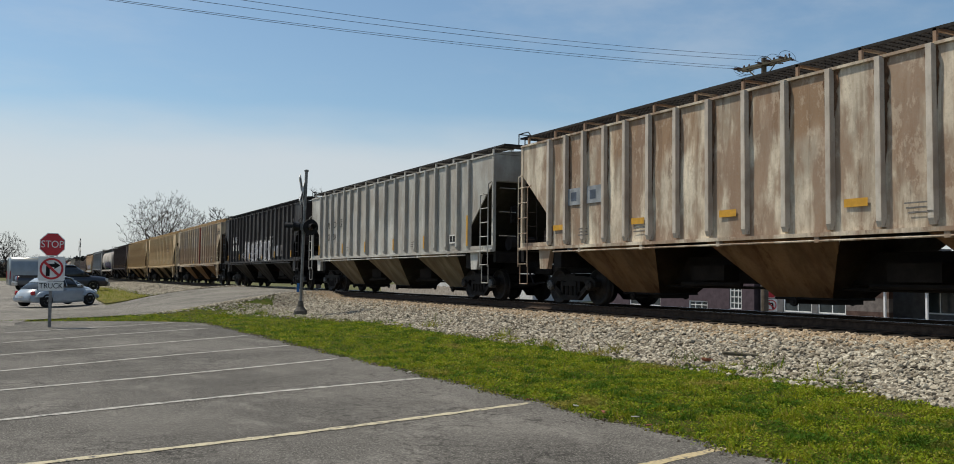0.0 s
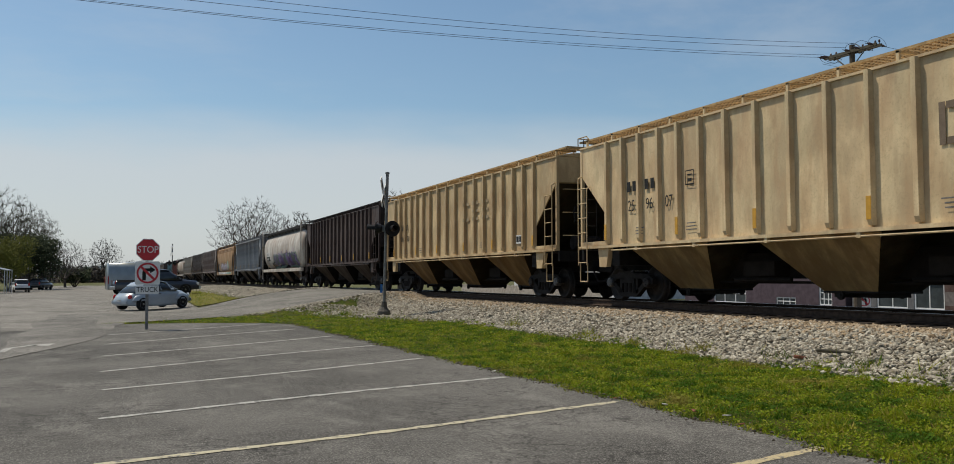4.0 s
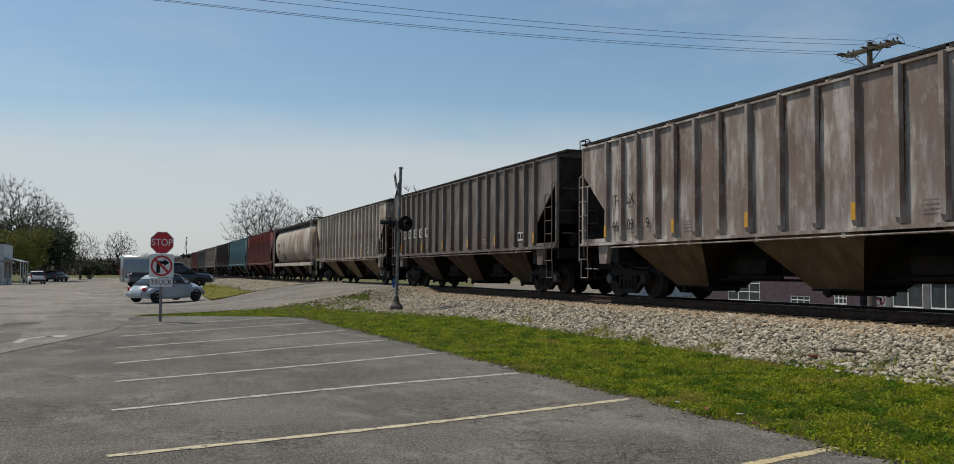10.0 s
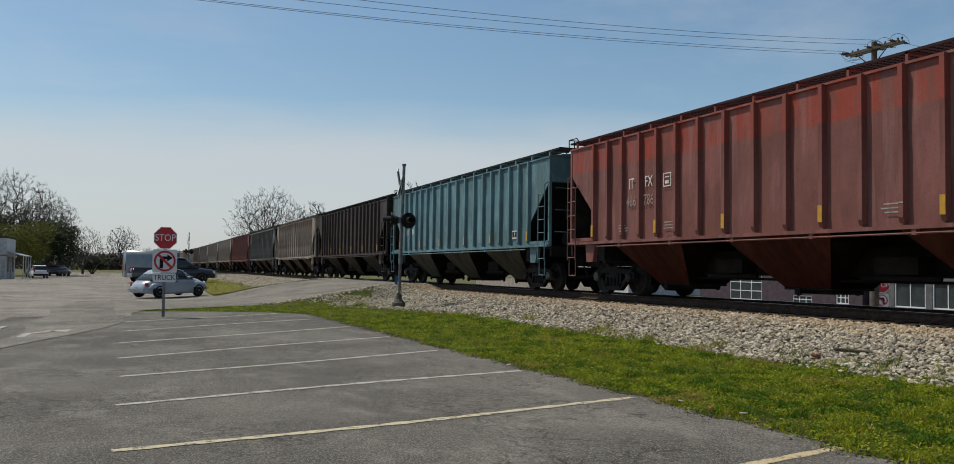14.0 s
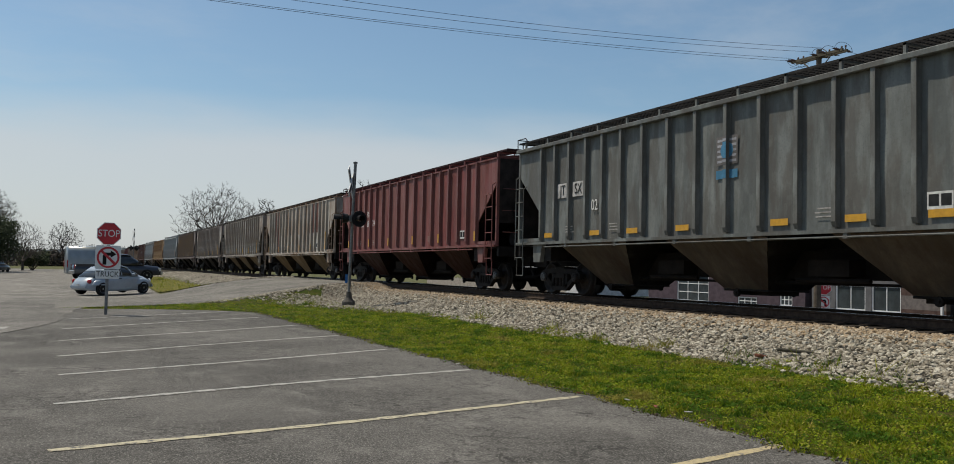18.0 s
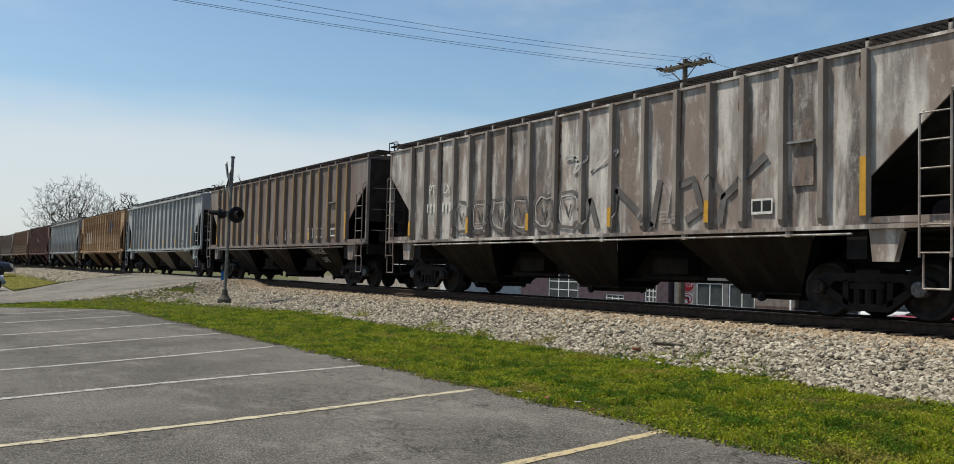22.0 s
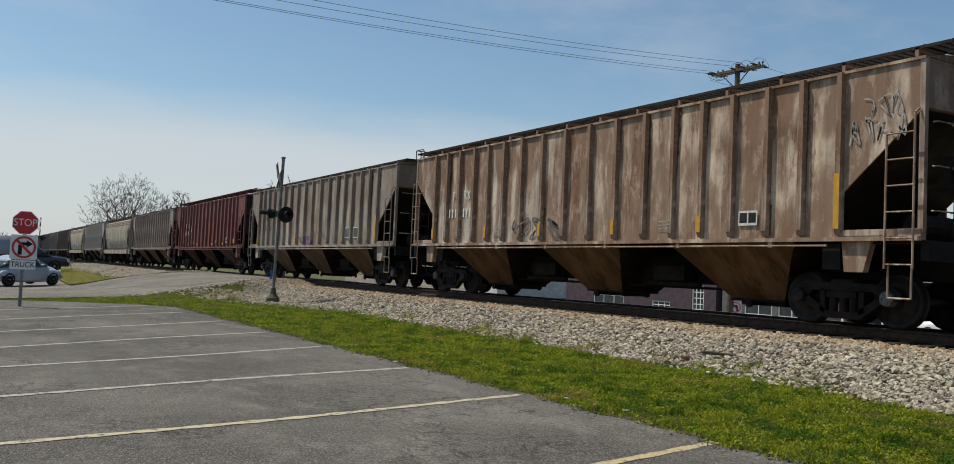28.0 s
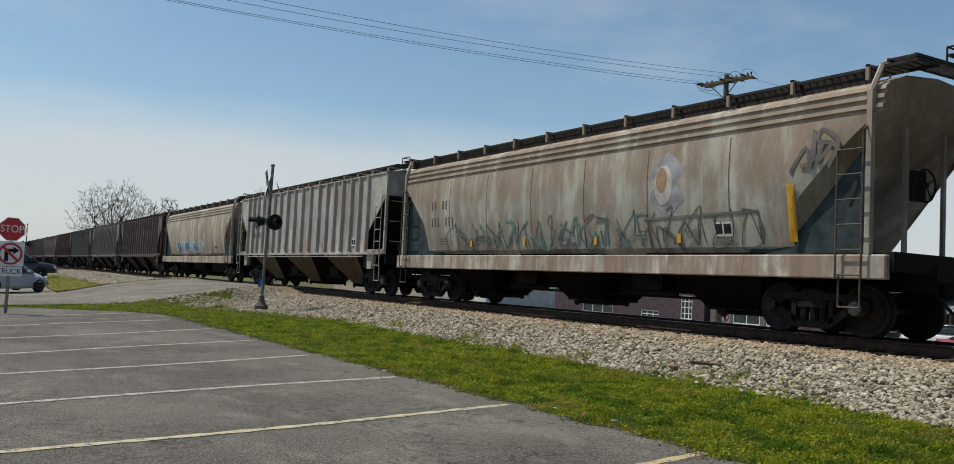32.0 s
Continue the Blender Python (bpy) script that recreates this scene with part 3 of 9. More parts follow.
def blades(name, spots, height, mat):
    """Grass: three-cornered blades in tufts at the given ground spots."""
    n = len(spots)
    base = np.array(spots)
    ang = rng.uniform(0, 2 * np.pi, n)
    h = height * rng.uniform(0.4, 1.3, n)
    h *= np.array([0.42 + 3.0 * max(0.0, noise.noise((p[0] * 2.6, p[1] * 2.6, 5.0)) + 0.5 * noise.noise((p[0] * 7, p[1] * 7, 2.0)) + 0.1) for p in spots])
    wd = 0.003 + 0.007 * rng.random(n)
    lean = rng.normal(0, 0.6, (n, 2)) * h[:, None]
    v = np.zeros((n, 3, 3))
    v[:, 0] = base + np.c_[np.cos(ang) * wd, np.sin(ang) * wd, np.zeros(n)]
    v[:, 1] = base - np.c_[np.cos(ang) * wd, np.sin(ang) * wd, np.zeros(n)]
    v[:, 2] = base + np.c_[lean, h]
    me = bpy.data.meshes.new(name)
    me.from_pydata(v.reshape(-1, 3).tolist(), [], np.arange(3 * n).reshape(-1, 3).tolist())
    me.materials.append(mat)
    return new(name, me)


spots = []
rr = random.Random(7)
for y, x0, x1 in verge_rows:
    if y < 1:
        continue
    step = 0.2 if y < 28 else 0.25
    count = int((x1 - x0) * step * (2300 if y < 10 else 1500 if y < 16 else 800 if y < 24 else 400))
    for _ in range(count):
        x, yy = rr.uniform(x0 - 0.03, x1 + 0.1), y + rr.uniform(0, step)
        if yy > 24 and rr.random() < 0.85 * smooth(6.6, 8.8, x + (yy - 27) * 0.3):
            continue
        if x - x0 < 0.16 and rr.random() < 0.6:
            continue
        if noise.noise((x * 0.9, yy * 0.9, 3.0)) + 0.6 * noise.noise((x * 3.5, yy * 3.5, 1.0)) > rr.uniform(-0.62, 0.20) - 0.33 + 0.035 * max(0.0, yy - 21):
            spots.append((x, yy, ground_z(x, yy) - 0.012))
grass = tagged(blades("grass", spots, 0.042, M_BLADES), "short uneven spring grass with weeds", "grass", kind="stuff")

# flat leaves of clover and weeds, in drifts
n_leaf = 90000
pick = rng.integers(0, len(spots), n_leaf)
at = np.array(spots)[pick] + np.c_[rng.normal(0, 0.03, (n_leaf, 2)), rng.uniform(0.015, 0.05, n_leaf)]
deep = np.array([noise.noise((p[0] * 2.6, p[1] * 2.6, 5.0)) + 0.5 * noise.noise((p[0] * 7, p[1] * 7, 2.0)) for p in at.tolist()])
at[:, 2] += 0.05 * np.clip(deep, 0, 1)
ang = rng.uniform(0, 2 * np.pi, n_leaf)
size = rng.uniform(0.006, 0.015, n_leaf) * (1 + 0.03 * at[:, 1])
tilt = rng.normal(0, 0.45, (n_leaf, 2))
ax = np.c_[np.cos(ang), np.sin(ang), tilt[:, 0]] * size[:, None]
ay = np.c_[-np.sin(ang), np.cos(ang), tilt[:, 1]] * size[:, None] * 0.7
quad = np.stack([at - ax, at - ay, at + ax, at + ay], 1).reshape(-1, 3)
leaf_me = bpy.data.meshes.new("clover")
leaf_me.from_pydata(quad.tolist(), [], np.arange(4 * n_leaf).reshape(-1, 4).tolist())
leaf_me.materials.append(M_CLOVER)
tagged(new("clover", leaf_me), "low clover and weed leaves among the grass", "weeds", kind="stuff")

# ---- track ----
bed_rows = [(y, 9.2 + 0.2 * math.sin(y * 0.9) + 0.12 * math.sin(y * 2.7), 18.5) for y in steps((-30, 0, 2), (0, 39, 0.5))]
bed = tagged(strip_mesh("ballast_bed", bed_rows, 0.0, M_BALLAST), "grey crushed stone track bed", "track bed", kind="structure")
tagged(strip_mesh("ballast_bed_beyond", [(y, 7.0 + 0.02 * min(y - 46, 60), 18.5) for y in steps((46, 60, 1), (60, 330, 5))], 0.0, M_BALLAST), "grey crushed stone track bed beyond the crossing", "track bed", kind="structure")

ICO_V = []
_p = (1 + 5 ** 0.5) / 2
for a, b in ((-1, _p), (1, _p), (-1, -_p), (1, -_p)):
    ICO_V += [(a, b, 0), (0, a, b), (b, 0, a)]
ICO_V = np.array(ICO_V) / 1.9
_h = bmesh.new()
for p in ICO_V:
    _h.verts.new(p)
bmesh.ops.convex_hull(_h, input=_h.verts[:])
_h.verts.index_update()
ICO_V = np.array([v.co[:] for v in _h.verts])
ICO_F = np.array([[v.index for v in f.verts] for f in _h.faces])
_h.free()


def stones(name, places, size, mat):
    """Broken stones: squashed, turned twenty-sided lumps."""
    n = len(places)
    r = size * rng.uniform(0.55, 1.35, n)
    sq = rng.uniform(0.55, 1.25, (n, 3))
    q = rng.normal(size=(n, 4))
    q /= np.linalg.norm(q, axis=1)[:, None]
    w, x, y, z = q.T
    rot = np.stack([1 - 2 * (y * y + z * z), 2 * (x * y - z * w), 2 * (x * z + y * w), 2 * (x * y + z * w), 1 - 2 * (x * x + z * z), 2 * (y * z - x * w), 2 * (x * z - y * w), 2 * (y * z + x * w), 1 - 2 * (x * x + y * y)], -1).reshape(n, 3, 3)
    v = ICO_V[None] * sq[:, None] * (1 + 0.25 * rng.normal(size=(n, len(ICO_V), 1)).clip(-1, 1))
    v = np.einsum("nij,nkj->nki", rot, v) * r[:, None, None]
    v = v * np.array([1, 1, 0.8]) + np.array(places)[:, None]
    f = (ICO_F[None] + (np.arange(n) * len(ICO_V))[:, None, None]).reshape(-1, 3)
    me = bpy.data.meshes.new(name)
    me.from_pydata(v.reshape(-1, 3).tolist(), [], f.tolist())
    me.materials.append(mat)
    return new(name, me)


grey, rusty = [], []
for _ in range(66000):
    y = 2.5 + 37 * rr.random() ** 1.6
    x = rr.uniform(9.0, 12.75)
    toe = 9.2 + 0.2 * math.sin(y * 0.9) + 0.12 * math.sin(y * 2.7)
    if x < toe and rr.random() > 0.25:
        continue
    if y > road_near(x) - 0.15:
        continue
    z = ground_z(x, y) + rr.uniform(-0.01, 0.035)
    (rusty if x > 11.35 + rr.gauss(0, 0.45) else grey).append((x, y, z))
for _ in range(6500):
    x, y = rr.uniform(5.0, 9.4), rr.uniform(24.5, 34)
    if y < road_near(x) - 0.3 and rr.random() < smooth(7.0, 9.4, x + (y - 28) * 0.3):
        grey.append((x, y, ground_z(x, y) + 0.005))
# stones strewn along the near kerb of the crossing road
for _ in range(2600):
    x = rr.uniform(3.2, 9.2)
    y = road_near(x) - 0.12 - abs(rr.gauss(0, 0.35))
    if rr.random() < smooth(3.0, 6.5, x):
        grey.append((x, y, ground_z(x, y) + 0.01))
beyond = []
for _ in range(15000):
    x = rr.uniform(6.8, 12.7)
    y = road_far(x) + 0.2 + 60 * rr.random() ** 1.7
    if x > 7.0 + rr.gauss(0.3, 0.35):
        beyond.append((x, y, ground_z(x, y) + 0.01))
crumbs = []
for _ in range(1500):
    y = 2.5 + 25 * rr.random() ** 1.3
    x = park_edge(y) + rr.gauss(0.0, 0.07)
    crumbs.append((x, y, ground_z(x, y) + 0.004))
tagged(stones("edge_crumbs", crumbs, 0.014, islands("crumbled_edge", ((0.05, 0.04, 0.03), (0.11, 0.095, 0.075), (0.20, 0.18, 0.15), (0.09, 0.065, 0.04)))), "crumbled asphalt and dirt along the lot edge", "rubble", kind="stuff")
tagged(stones("ballast", grey, 0.040, M_STONES), "loose pale grey crushed limestone ballast", "gravel", kind="stuff")
tagged(stones("ballast_beyond", beyond, 0.075, M_STONES), "pale crushed stone shoulder beyond the crossing", "gravel", kind="stuff")
tagged(stones("rusty_ballast", rusty, 0.040, M_STONES_RUSTY), "rust-stained crushed stone ballast beside the rails", "gravel", kind="stuff")

# rails: head, web and foot
RAIL_OUT = ((-0.075, -0.17), (0.075, -0.17), (0.075, -0.155), (0.012, -0.135), (0.012, -0.04), (0.036, -0.03), (0.036, -0.004), (0.028, 0.0), (-0.028, 0.0), (-0.036, -0.004), (-0.036, -0.03), (-0.012, -0.04), (-0.012, -0.135), (-0.075, -0.155))
track = empty("railway_track", Matrix.Identity(4), "single railway track with rusty rails on wooden ties", "track", kind="structure")
for sx in (-0.75, 0.75):
    verts, faces = [], []
    ys = steps((-60, 320, 20), (320, 900, 100))
    for y in ys:
        for dx, dz in RAIL_OUT:
            verts.append((TRACK_X + sx + dx, y, rail_z(y) + dz))
    n = len(RAIL_OUT)
    for j in range(len(ys) - 1):
        for k in range(n):
            a, b = j * n + k, j * n + (k + 1) % n
            faces.append((a, b, b + n, a + n))
    rail = new("rail", raw_mesh("rail", verts, faces, M_STEEL_RUST))
    rail.parent = track
    hv, hf = [], []
    for y in ys:
        for dx, dz in ((-0.028, 0.001), (0.028, 0.001)):
            hv.append((TRACK_X + sx + dx, y, rail_z(y) + dz + 0.003))
    for j in range(len(ys) - 1):
        hf.append((2 * j, 2 * j + 1, 2 * j + 3, 2 * j + 2))
    head = new("railhead", raw_mesh("railhead", hv, hf, M_RAILHEAD))
    head.parent = rail
tie_bm = bmesh.new()
bevel_box(tie_bm, -1.3, 1.3, -0.115, 0.115, -0.17, 0.0, 0.015, 1)
tie_me = bpy.data.meshes.new("tie")
tie_bm.to_mesh(tie_me)
tie_bm.free()
tie_me.materials.append(M_TIE)
plate_bm = bmesh.new()
for sx in (-0.75, 0.75):
    box(plate_bm, sx - 0.16, sx + 0.16, -0.09, 0.09, 0.0, 0.018)
plate_me = bpy.data.meshes.new("tie_plate")
plate_bm.to_mesh(plate_me)
plate_bm.free()
plate_me.materials.append(M_STEEL_RUST)
for k in range(150):
    y = 1.0 + k * 0.52
    if road_near(TRACK_X) - 0.3 < y < road_far(TRACK_X) + 0.3:
        continue
    tie = new("tie", tie_me)
    tie.matrix_world = pose(TRACK_X + rr.gauss(0, 0.03), y + rr.gauss(0, 0.015), rail_z(y) - 0.185, 0, 0, rr.gauss(0, 0.6))
    tie.parent = track
    pl = new("tie_plate", plate_me)
    pl.parent = tie

# ---- freight cars ----
SPEED = 19.15
HALF = 8.9
# place of the coupling behind each car when that car draws level, car by car
GAP_Y = [21.4, 21.8, 22.1, 22.4, 22.6, 22.7, 22.8, 22.95, 23.2, 23.05, 23.4, 23.7, 24.05, 24.0, 24.3, 24.25, 24.2, 24.2, 24.5, 24.6, 24.8, 24.95, 25.25, 25.55, 25.8, 25.9, 26.2, 26.5, 26.8, 27.0, 27.1, 27.2, 26.8]
GAP_Y += [26.9] * 12
GAPS = [y + SPEED * k for k, y in enumerate(GAP_Y)]


def mesh_of(name, build, smooth=False):
    bm = bmesh.new()
    build(bm)
    bmesh.ops.recalc_face_normals(bm, faces=bm.faces[:])
    me = bpy.data.meshes.new(name)
    bm.to_mesh(me)
    bm.free()
    me.materials.append(M_BLACK)
    if smooth:
        me.polygons.foreach_set("use_smooth", [True] * len(me.polygons))
    return me


def put(name, me, mat, parent, at=None, label=""):
    """An object on a shared mesh, with its own material."""
    ob = new(name, me)
    ob.material_slots[0].link = "OBJECT"
    ob.material_slots[0].material = mat
    ob.parent = parent
    if at is not None:
        ob.matrix_local = at
    if label:
        ob["label"] = label
    return ob


SILL, EAVE = 1.507, 4.30
BAY_W, BAY_H, RIDGE = 4.85, 1.62, 2.34
# the floor rises to a ridge between the bays and to the overhang at each end
BODY_OUT = ((-HALF, EAVE), (-HALF, 3.52), (-6.5, SILL), (-BAY_W + BAY_H, SILL), (-BAY_W / 2, RIDGE), (-BAY_H, SILL), (BAY_H, SILL), (BAY_W / 2, RIDGE), (BAY_W - BAY_H, SILL), (6.5, SILL), (HALF, 3.52), (HALF, EAVE))
SIDE_OUT = ((-HALF, EAVE), (-HALF, 3.52), (-7.42, 2.22), (-7.42, SILL), (7.42, SILL), (7.42, 2.22), (HALF, 3.52), (HALF, EAVE))
RIB_HALF = (0.49, 1.48, 2.46, 3.36, 4.20, 5.00, 5.86, 6.64, 7.42)
RIBS = [-y for y in RIB_HALF[::-1]] + list(RIB_HALF)


def b_body(bm):
    prism(bm, BODY_OUT, -1.47, 1.49)
    prism(bm, SIDE_OUT, 1.49, 1.53)
    # end sheets of the near side
    for s in (-1, 1):
        prism(bm, [(s * y, z) for y, z in ((7.42, SILL), (7.42, EAVE), (HALF, EAVE), (HALF, 3.52), (7.43, 2.22))], -1.50, -1.469)


def panel_build(i):
    """A side sheet between two posts, pushed out and in by years of loading."""

    def build(bm):
        rnd = random.Random(300 + i)
        y0, y1, z0, z1 = RIBS[i], RIBS[i + 1], SILL, EAVE - 0.03
        nu, nv = 7, 16
        px, pz = rnd.uniform(0, 9), rnd.uniform(0, 9)
        rows = []
        for b in range(nv + 1):
            v = b / nv
            rows.append([])
            for a in range(nu + 1):
                u = a / nu
                hold = math.sin(math.pi * u) * min(1.0, 5 * v, 5 * (1 - v))
                bulge = 0.003 + 0.030 * noise.noise((u * 1.2 + px, v * 2.6 + pz, i * 3.3)) + 0.008 * noise.noise((u * 3 + px, v * 7 + pz, i * 1.7))
                rows[-1].append(bm.verts.new((-1.490 + 0.004 - bulge * hold, y0 + (y1 - y0) * u, z0 + (z1 - z0) * v)))
        for r0, r1 in zip(rows, rows[1:]):
            for a in range(nu):
                bm.faces.new((r0[a], r0[a + 1], r1[a + 1], r1[a]))

    return build


def b_sidesill(bm):
    box(bm, -1.585, -1.50, -HALF, HALF, 1.43, 1.50)


def b_sillend(bm):
    box(bm, -1.53, -1.45, 7.43, HALF, 1.502, 1.62)
    box(bm, -1.545, -1.53, 7.43, 8.3, 1.52, 1.60)


def b_topchord(bm):
    """A heavy angle that stands out over the posts."""
    bevel_box(bm, -1.625, -1.48, -HALF - 0.02, HALF + 0.02, EAVE - 0.085, EAVE + 0.02, 0.012, 1)


def b_eave(bm):
    """A slim roof edge behind the tops of the posts."""
    box(bm, -1.535, -1.465, -HALF - 0.02, HALF + 0.02, EAVE - 0.03, EAVE + 0.018)


def b_rib(bm):
    # hat section with sloped flanks and a tapered foot
    z0, z1 = SILL + 0.03, EAVE - 0.004
    prof = ((-0.064, -1.480), (-0.050, -1.60), (0.050, -1.60), (0.064, -1.480))
    lo = [bm.verts.new((x if abs(x + 1.60) > 0.01 else -1.56, y, z0)) for y, x in prof]
    mid = [bm.verts.new((x, y, z0 + 0.10)) for y, x in prof]
    hi = [bm.verts.new((x, y, z1)) for y, x in prof]
    for a, b in ((lo, mid), (mid, hi)):
        for i in range(3):
            bm.faces.new((a[i], a[i + 1], b[i + 1], b[i]))
    bm.faces.new(lo)
    bm.faces.new(hi[::-1])


def b_roof(bm):
    prof = ((-1.53, 0.0), (-1.0, 0.10), (-0.5, 0.14), (0.5, 0.14), (1.0, 0.10), (1.53, 0.0))
    rows = [[bm.verts.new((x, y, EAVE + 0.012 + z)) for x, z in prof] for y in (-HALF, HALF)]
    for i in range(5):
        bm.faces.new((rows[0][i], rows[0][i + 1], rows[1][i + 1], rows[1][i]))
    for row in rows:
        bm.faces.new(row)
    bm.faces.new((rows[0][0], rows[1][0], rows[1][5], rows[0][5]))


def b_walk(bm):
    z = 4.60
    for x in (-1.34, -0.78):
        box(bm, x - 0.015, x + 0.015, -HALF - 0.35, HALF + 0.35, z - 0.05, z)
    for x in (-1.24, -1.15, -1.06, -0.97, -0.88):
        box(bm, x - 0.006, x + 0.006, -HALF - 0.35, HALF + 0.35, z - 0.035, z - 0.008)
    n = 120
    for i in range(n + 1):
        y = -HALF - 0.34 + (2 * HALF + 0.68) * i / n
        box(bm, -1.33, -0.79, y - 0.008, y + 0.008, z - 0.035, z - 0.004)


def b_bracket(bm):
    prism(bm, ((-0.03, 4.30), (0.03, 4.30), (0.03, 4.56), (-0.03, 4.56)), -1.42, -1.37)
    box(bm, -1.42, -0.72, -0.03, 0.03, 4.52, 4.56)
    bar(bm, ((-0.80, 0, 4.40), (-0.80, 0, 4.54)), 0.02, 4)


def b_endwalk(bm):
    # crossover grating at a car end, with a raised edge loop
    box(bm, -1.34, 1.34, -0.03, 0.02, 4.56, 4.61)
    box(bm, -1.34, 1.34, -0.50, -0.46, 4.56, 4.61)
    for i in range(28):
        x = -1.32 + 2.64 * i / 27
        box(bm, x - 0.008, x + 0.008, -0.48, 0.0, 4.57, 4.605)
    bar(bm, ((-1.4, 0.0, 4.35), (-1.4, 0.0, 4.70), (-1.4, -0.5, 4.70), (-1.4, -0.62, 4.60)), 0.016, 5)
    bar(bm, ((-1.4, 0.0, 4.70), (-0.7, 0.0, 4.70), (-0.7, 0, 4.6)), 0.016, 5)


def b_hatch(bm):
    bevel_box(bm, -0.36, 0.36, -1.9, 1.9, 4.44, 4.56, 0.03, 1)
    for y in (-1.5, -0.5, 0.5, 1.5):
        box(bm, -0.42, 0.42, y - 0.03, y + 0.03, 4.50, 4.585)


def bay_corners():
    h, zt, zb = BAY_H, SILL - 0.075, 0.34
    top = ((-1.49, -h, zt), (1.49, -h, zt), (1.49, h, zt), (-1.49, h, zt))
    bot = ((-0.55, -0.66, zb), (0.55, -0.66, zb), (0.55, 0.66, zb), (-0.55, 0.66, zb))
    return top, bot


def b_bay(bm):
    """The two outer side sheets of a hopper bay, with a rolled lip."""
    top, bot = bay_corners()
    for a, b in ((3, 0), (1, 2)):
        bm.faces.new([bm.verts.new(p) for p in (top[a], top[b], bot[b], bot[a])])
    bmesh.ops.solidify(bm, geom=bm.faces[:], thickness=0.02)


def b_slopes(bm):
    """One sloping floor sheet of a hopper bay, carried up under the car to the ridge."""
    top, bot = bay_corners()
    up = [(p[0] * 0.985, -BAY_W / 2 + 0.02, RIDGE - 0.05) for p in top[:2]]
    bm.faces.new([bm.verts.new(p) for p in ((bot[0][0], bot[0][1], bot[0][2]), (top[0][0] * 0.985, top[0][1], top[0][2]), up[0], up[1], (top[1][0] * 0.985, top[1][1], top[1][2]), (bot[1][0], bot[1][1], bot[1][2]))])
    bmesh.ops.solidify(bm, geom=bm.faces[:], thickness=0.02)


def b_roundslope(bm):
    """One sloping end sheet of a bay under a round-sided car."""
    top, bot = bay_corners()
    bm.faces.new([bm.verts.new(p) for p in (bot[0], (-1.36, top[0][1], top[0][2]), (1.36, top[1][1], top[1][2]), bot[1])])
    bmesh.ops.solidify(bm, geom=bm.faces[:], thickness=0.02)


def b_endslope(bm):
    """The sloping end floor under the overhang, for the end at +y."""
    bm.faces.new([bm.verts.new(p) for p in ((-1.47, HALF - 0.02, 3.48), (1.47, HALF - 0.02, 3.48), (1.47, 6.5, 1.42), (-1.47, 6.5, 1.42))])
    bmesh.ops.solidify(bm, geom=bm.faces[:], thickness=0.025)


def b_gate(bm):
    bevel_box(bm, -0.58, 0.58, -0.70, 0.70, 0.31, 0.36, 0.015, 1)
    box(bm, -0.42, 0.42, -0.55, 0.55, 0.23, 0.315)
    tube(bm, (-0.85, 0.0, 0.28), (0.85, 0.0, 0.28), 0.035, 8)
    for x in (-0.8, 0.8):
        disc(bm, (x, 0, 0.28), (1, 0, 0), ((-0.03, 0.09), (0.03, 0.09)), 8)


def b_draft(bm):
    box(bm, -0.32, 0.32, 7.0, HALF + 0.1, 0.82, 1.30)


def b_centresill(bm):
    """Sill, brake cylinder and rigging that run the length of the car between the bays."""
    box(bm, -0.30, 0.30, -7.0, 7.0, 0.60, 1.18)
    for y in (-BAY_W / 2, BAY_W / 2):
        box(bm, -0.72, -0.30, y - 0.5, y + 0.5, 0.66, 0.98)
        tube(bm, (-0.62, y - 0.9, 0.58), (-0.62, y + 0.9, 0.58), 0.05, 6)
    bar(bm, ((-0.45, -6.6, 0.52), (-0.45, 6.6, 0.52)), 0.03, 5)


def b_endsill(bm):
    box(bm, -1.45, 1.45, HALF - 0.05, HALF + 0.08, 1.12, 1.44)


def b_bolster(bm):
    box(bm, -1.42, 1.42, 7.02, 7.38, 0.96, 1.40)


def b_deck(bm):
    box(bm, -1.44, 1.44, 7.43, HALF, 1.385, 1.425)


def b_endframe(bm):
    # the upright corner post that carries the overhanging end, for the end at +y
    box(bm, -1.515, -1.425, HALF - 0.07, HALF + 0.02, 1.44, EAVE)


def b_endsheet(bm):
    outline = ((-1.42, EAVE - 0.02), (-1.42, 1.46), (0.35, 1.46), (0.35, 2.2), (1.42, 2.2), (1.42, EAVE - 0.02))
    a = [bm.verts.new((x, HALF + 0.003, z)) for x, z in outline]
    b = [bm.verts.new((x, HALF + 0.016, z)) for x, z in outline]
    bm.faces.new(a)
    bm.faces.new(b[::-1])
    for i in range(len(a)):
        j = (i + 1) % len(a)
        bm.faces.new((a[i], b[i], b[j], a[j]))


def b_endgear(bm):
    # inner posts, brake cylinder and reservoir on the end deck
    for x in (-0.55, 0.55):
        box(bm, x - 0.05, x + 0.05, HALF - 0.06, HALF, 1.42, 3.55)
    tube(bm, (-0.35, 8.15, 1.72), (0.55, 8.15, 1.72), 0.22, 12)
    box(bm, -1.2, -0.75, 7.75, 8.2, 1.43, 1.95)


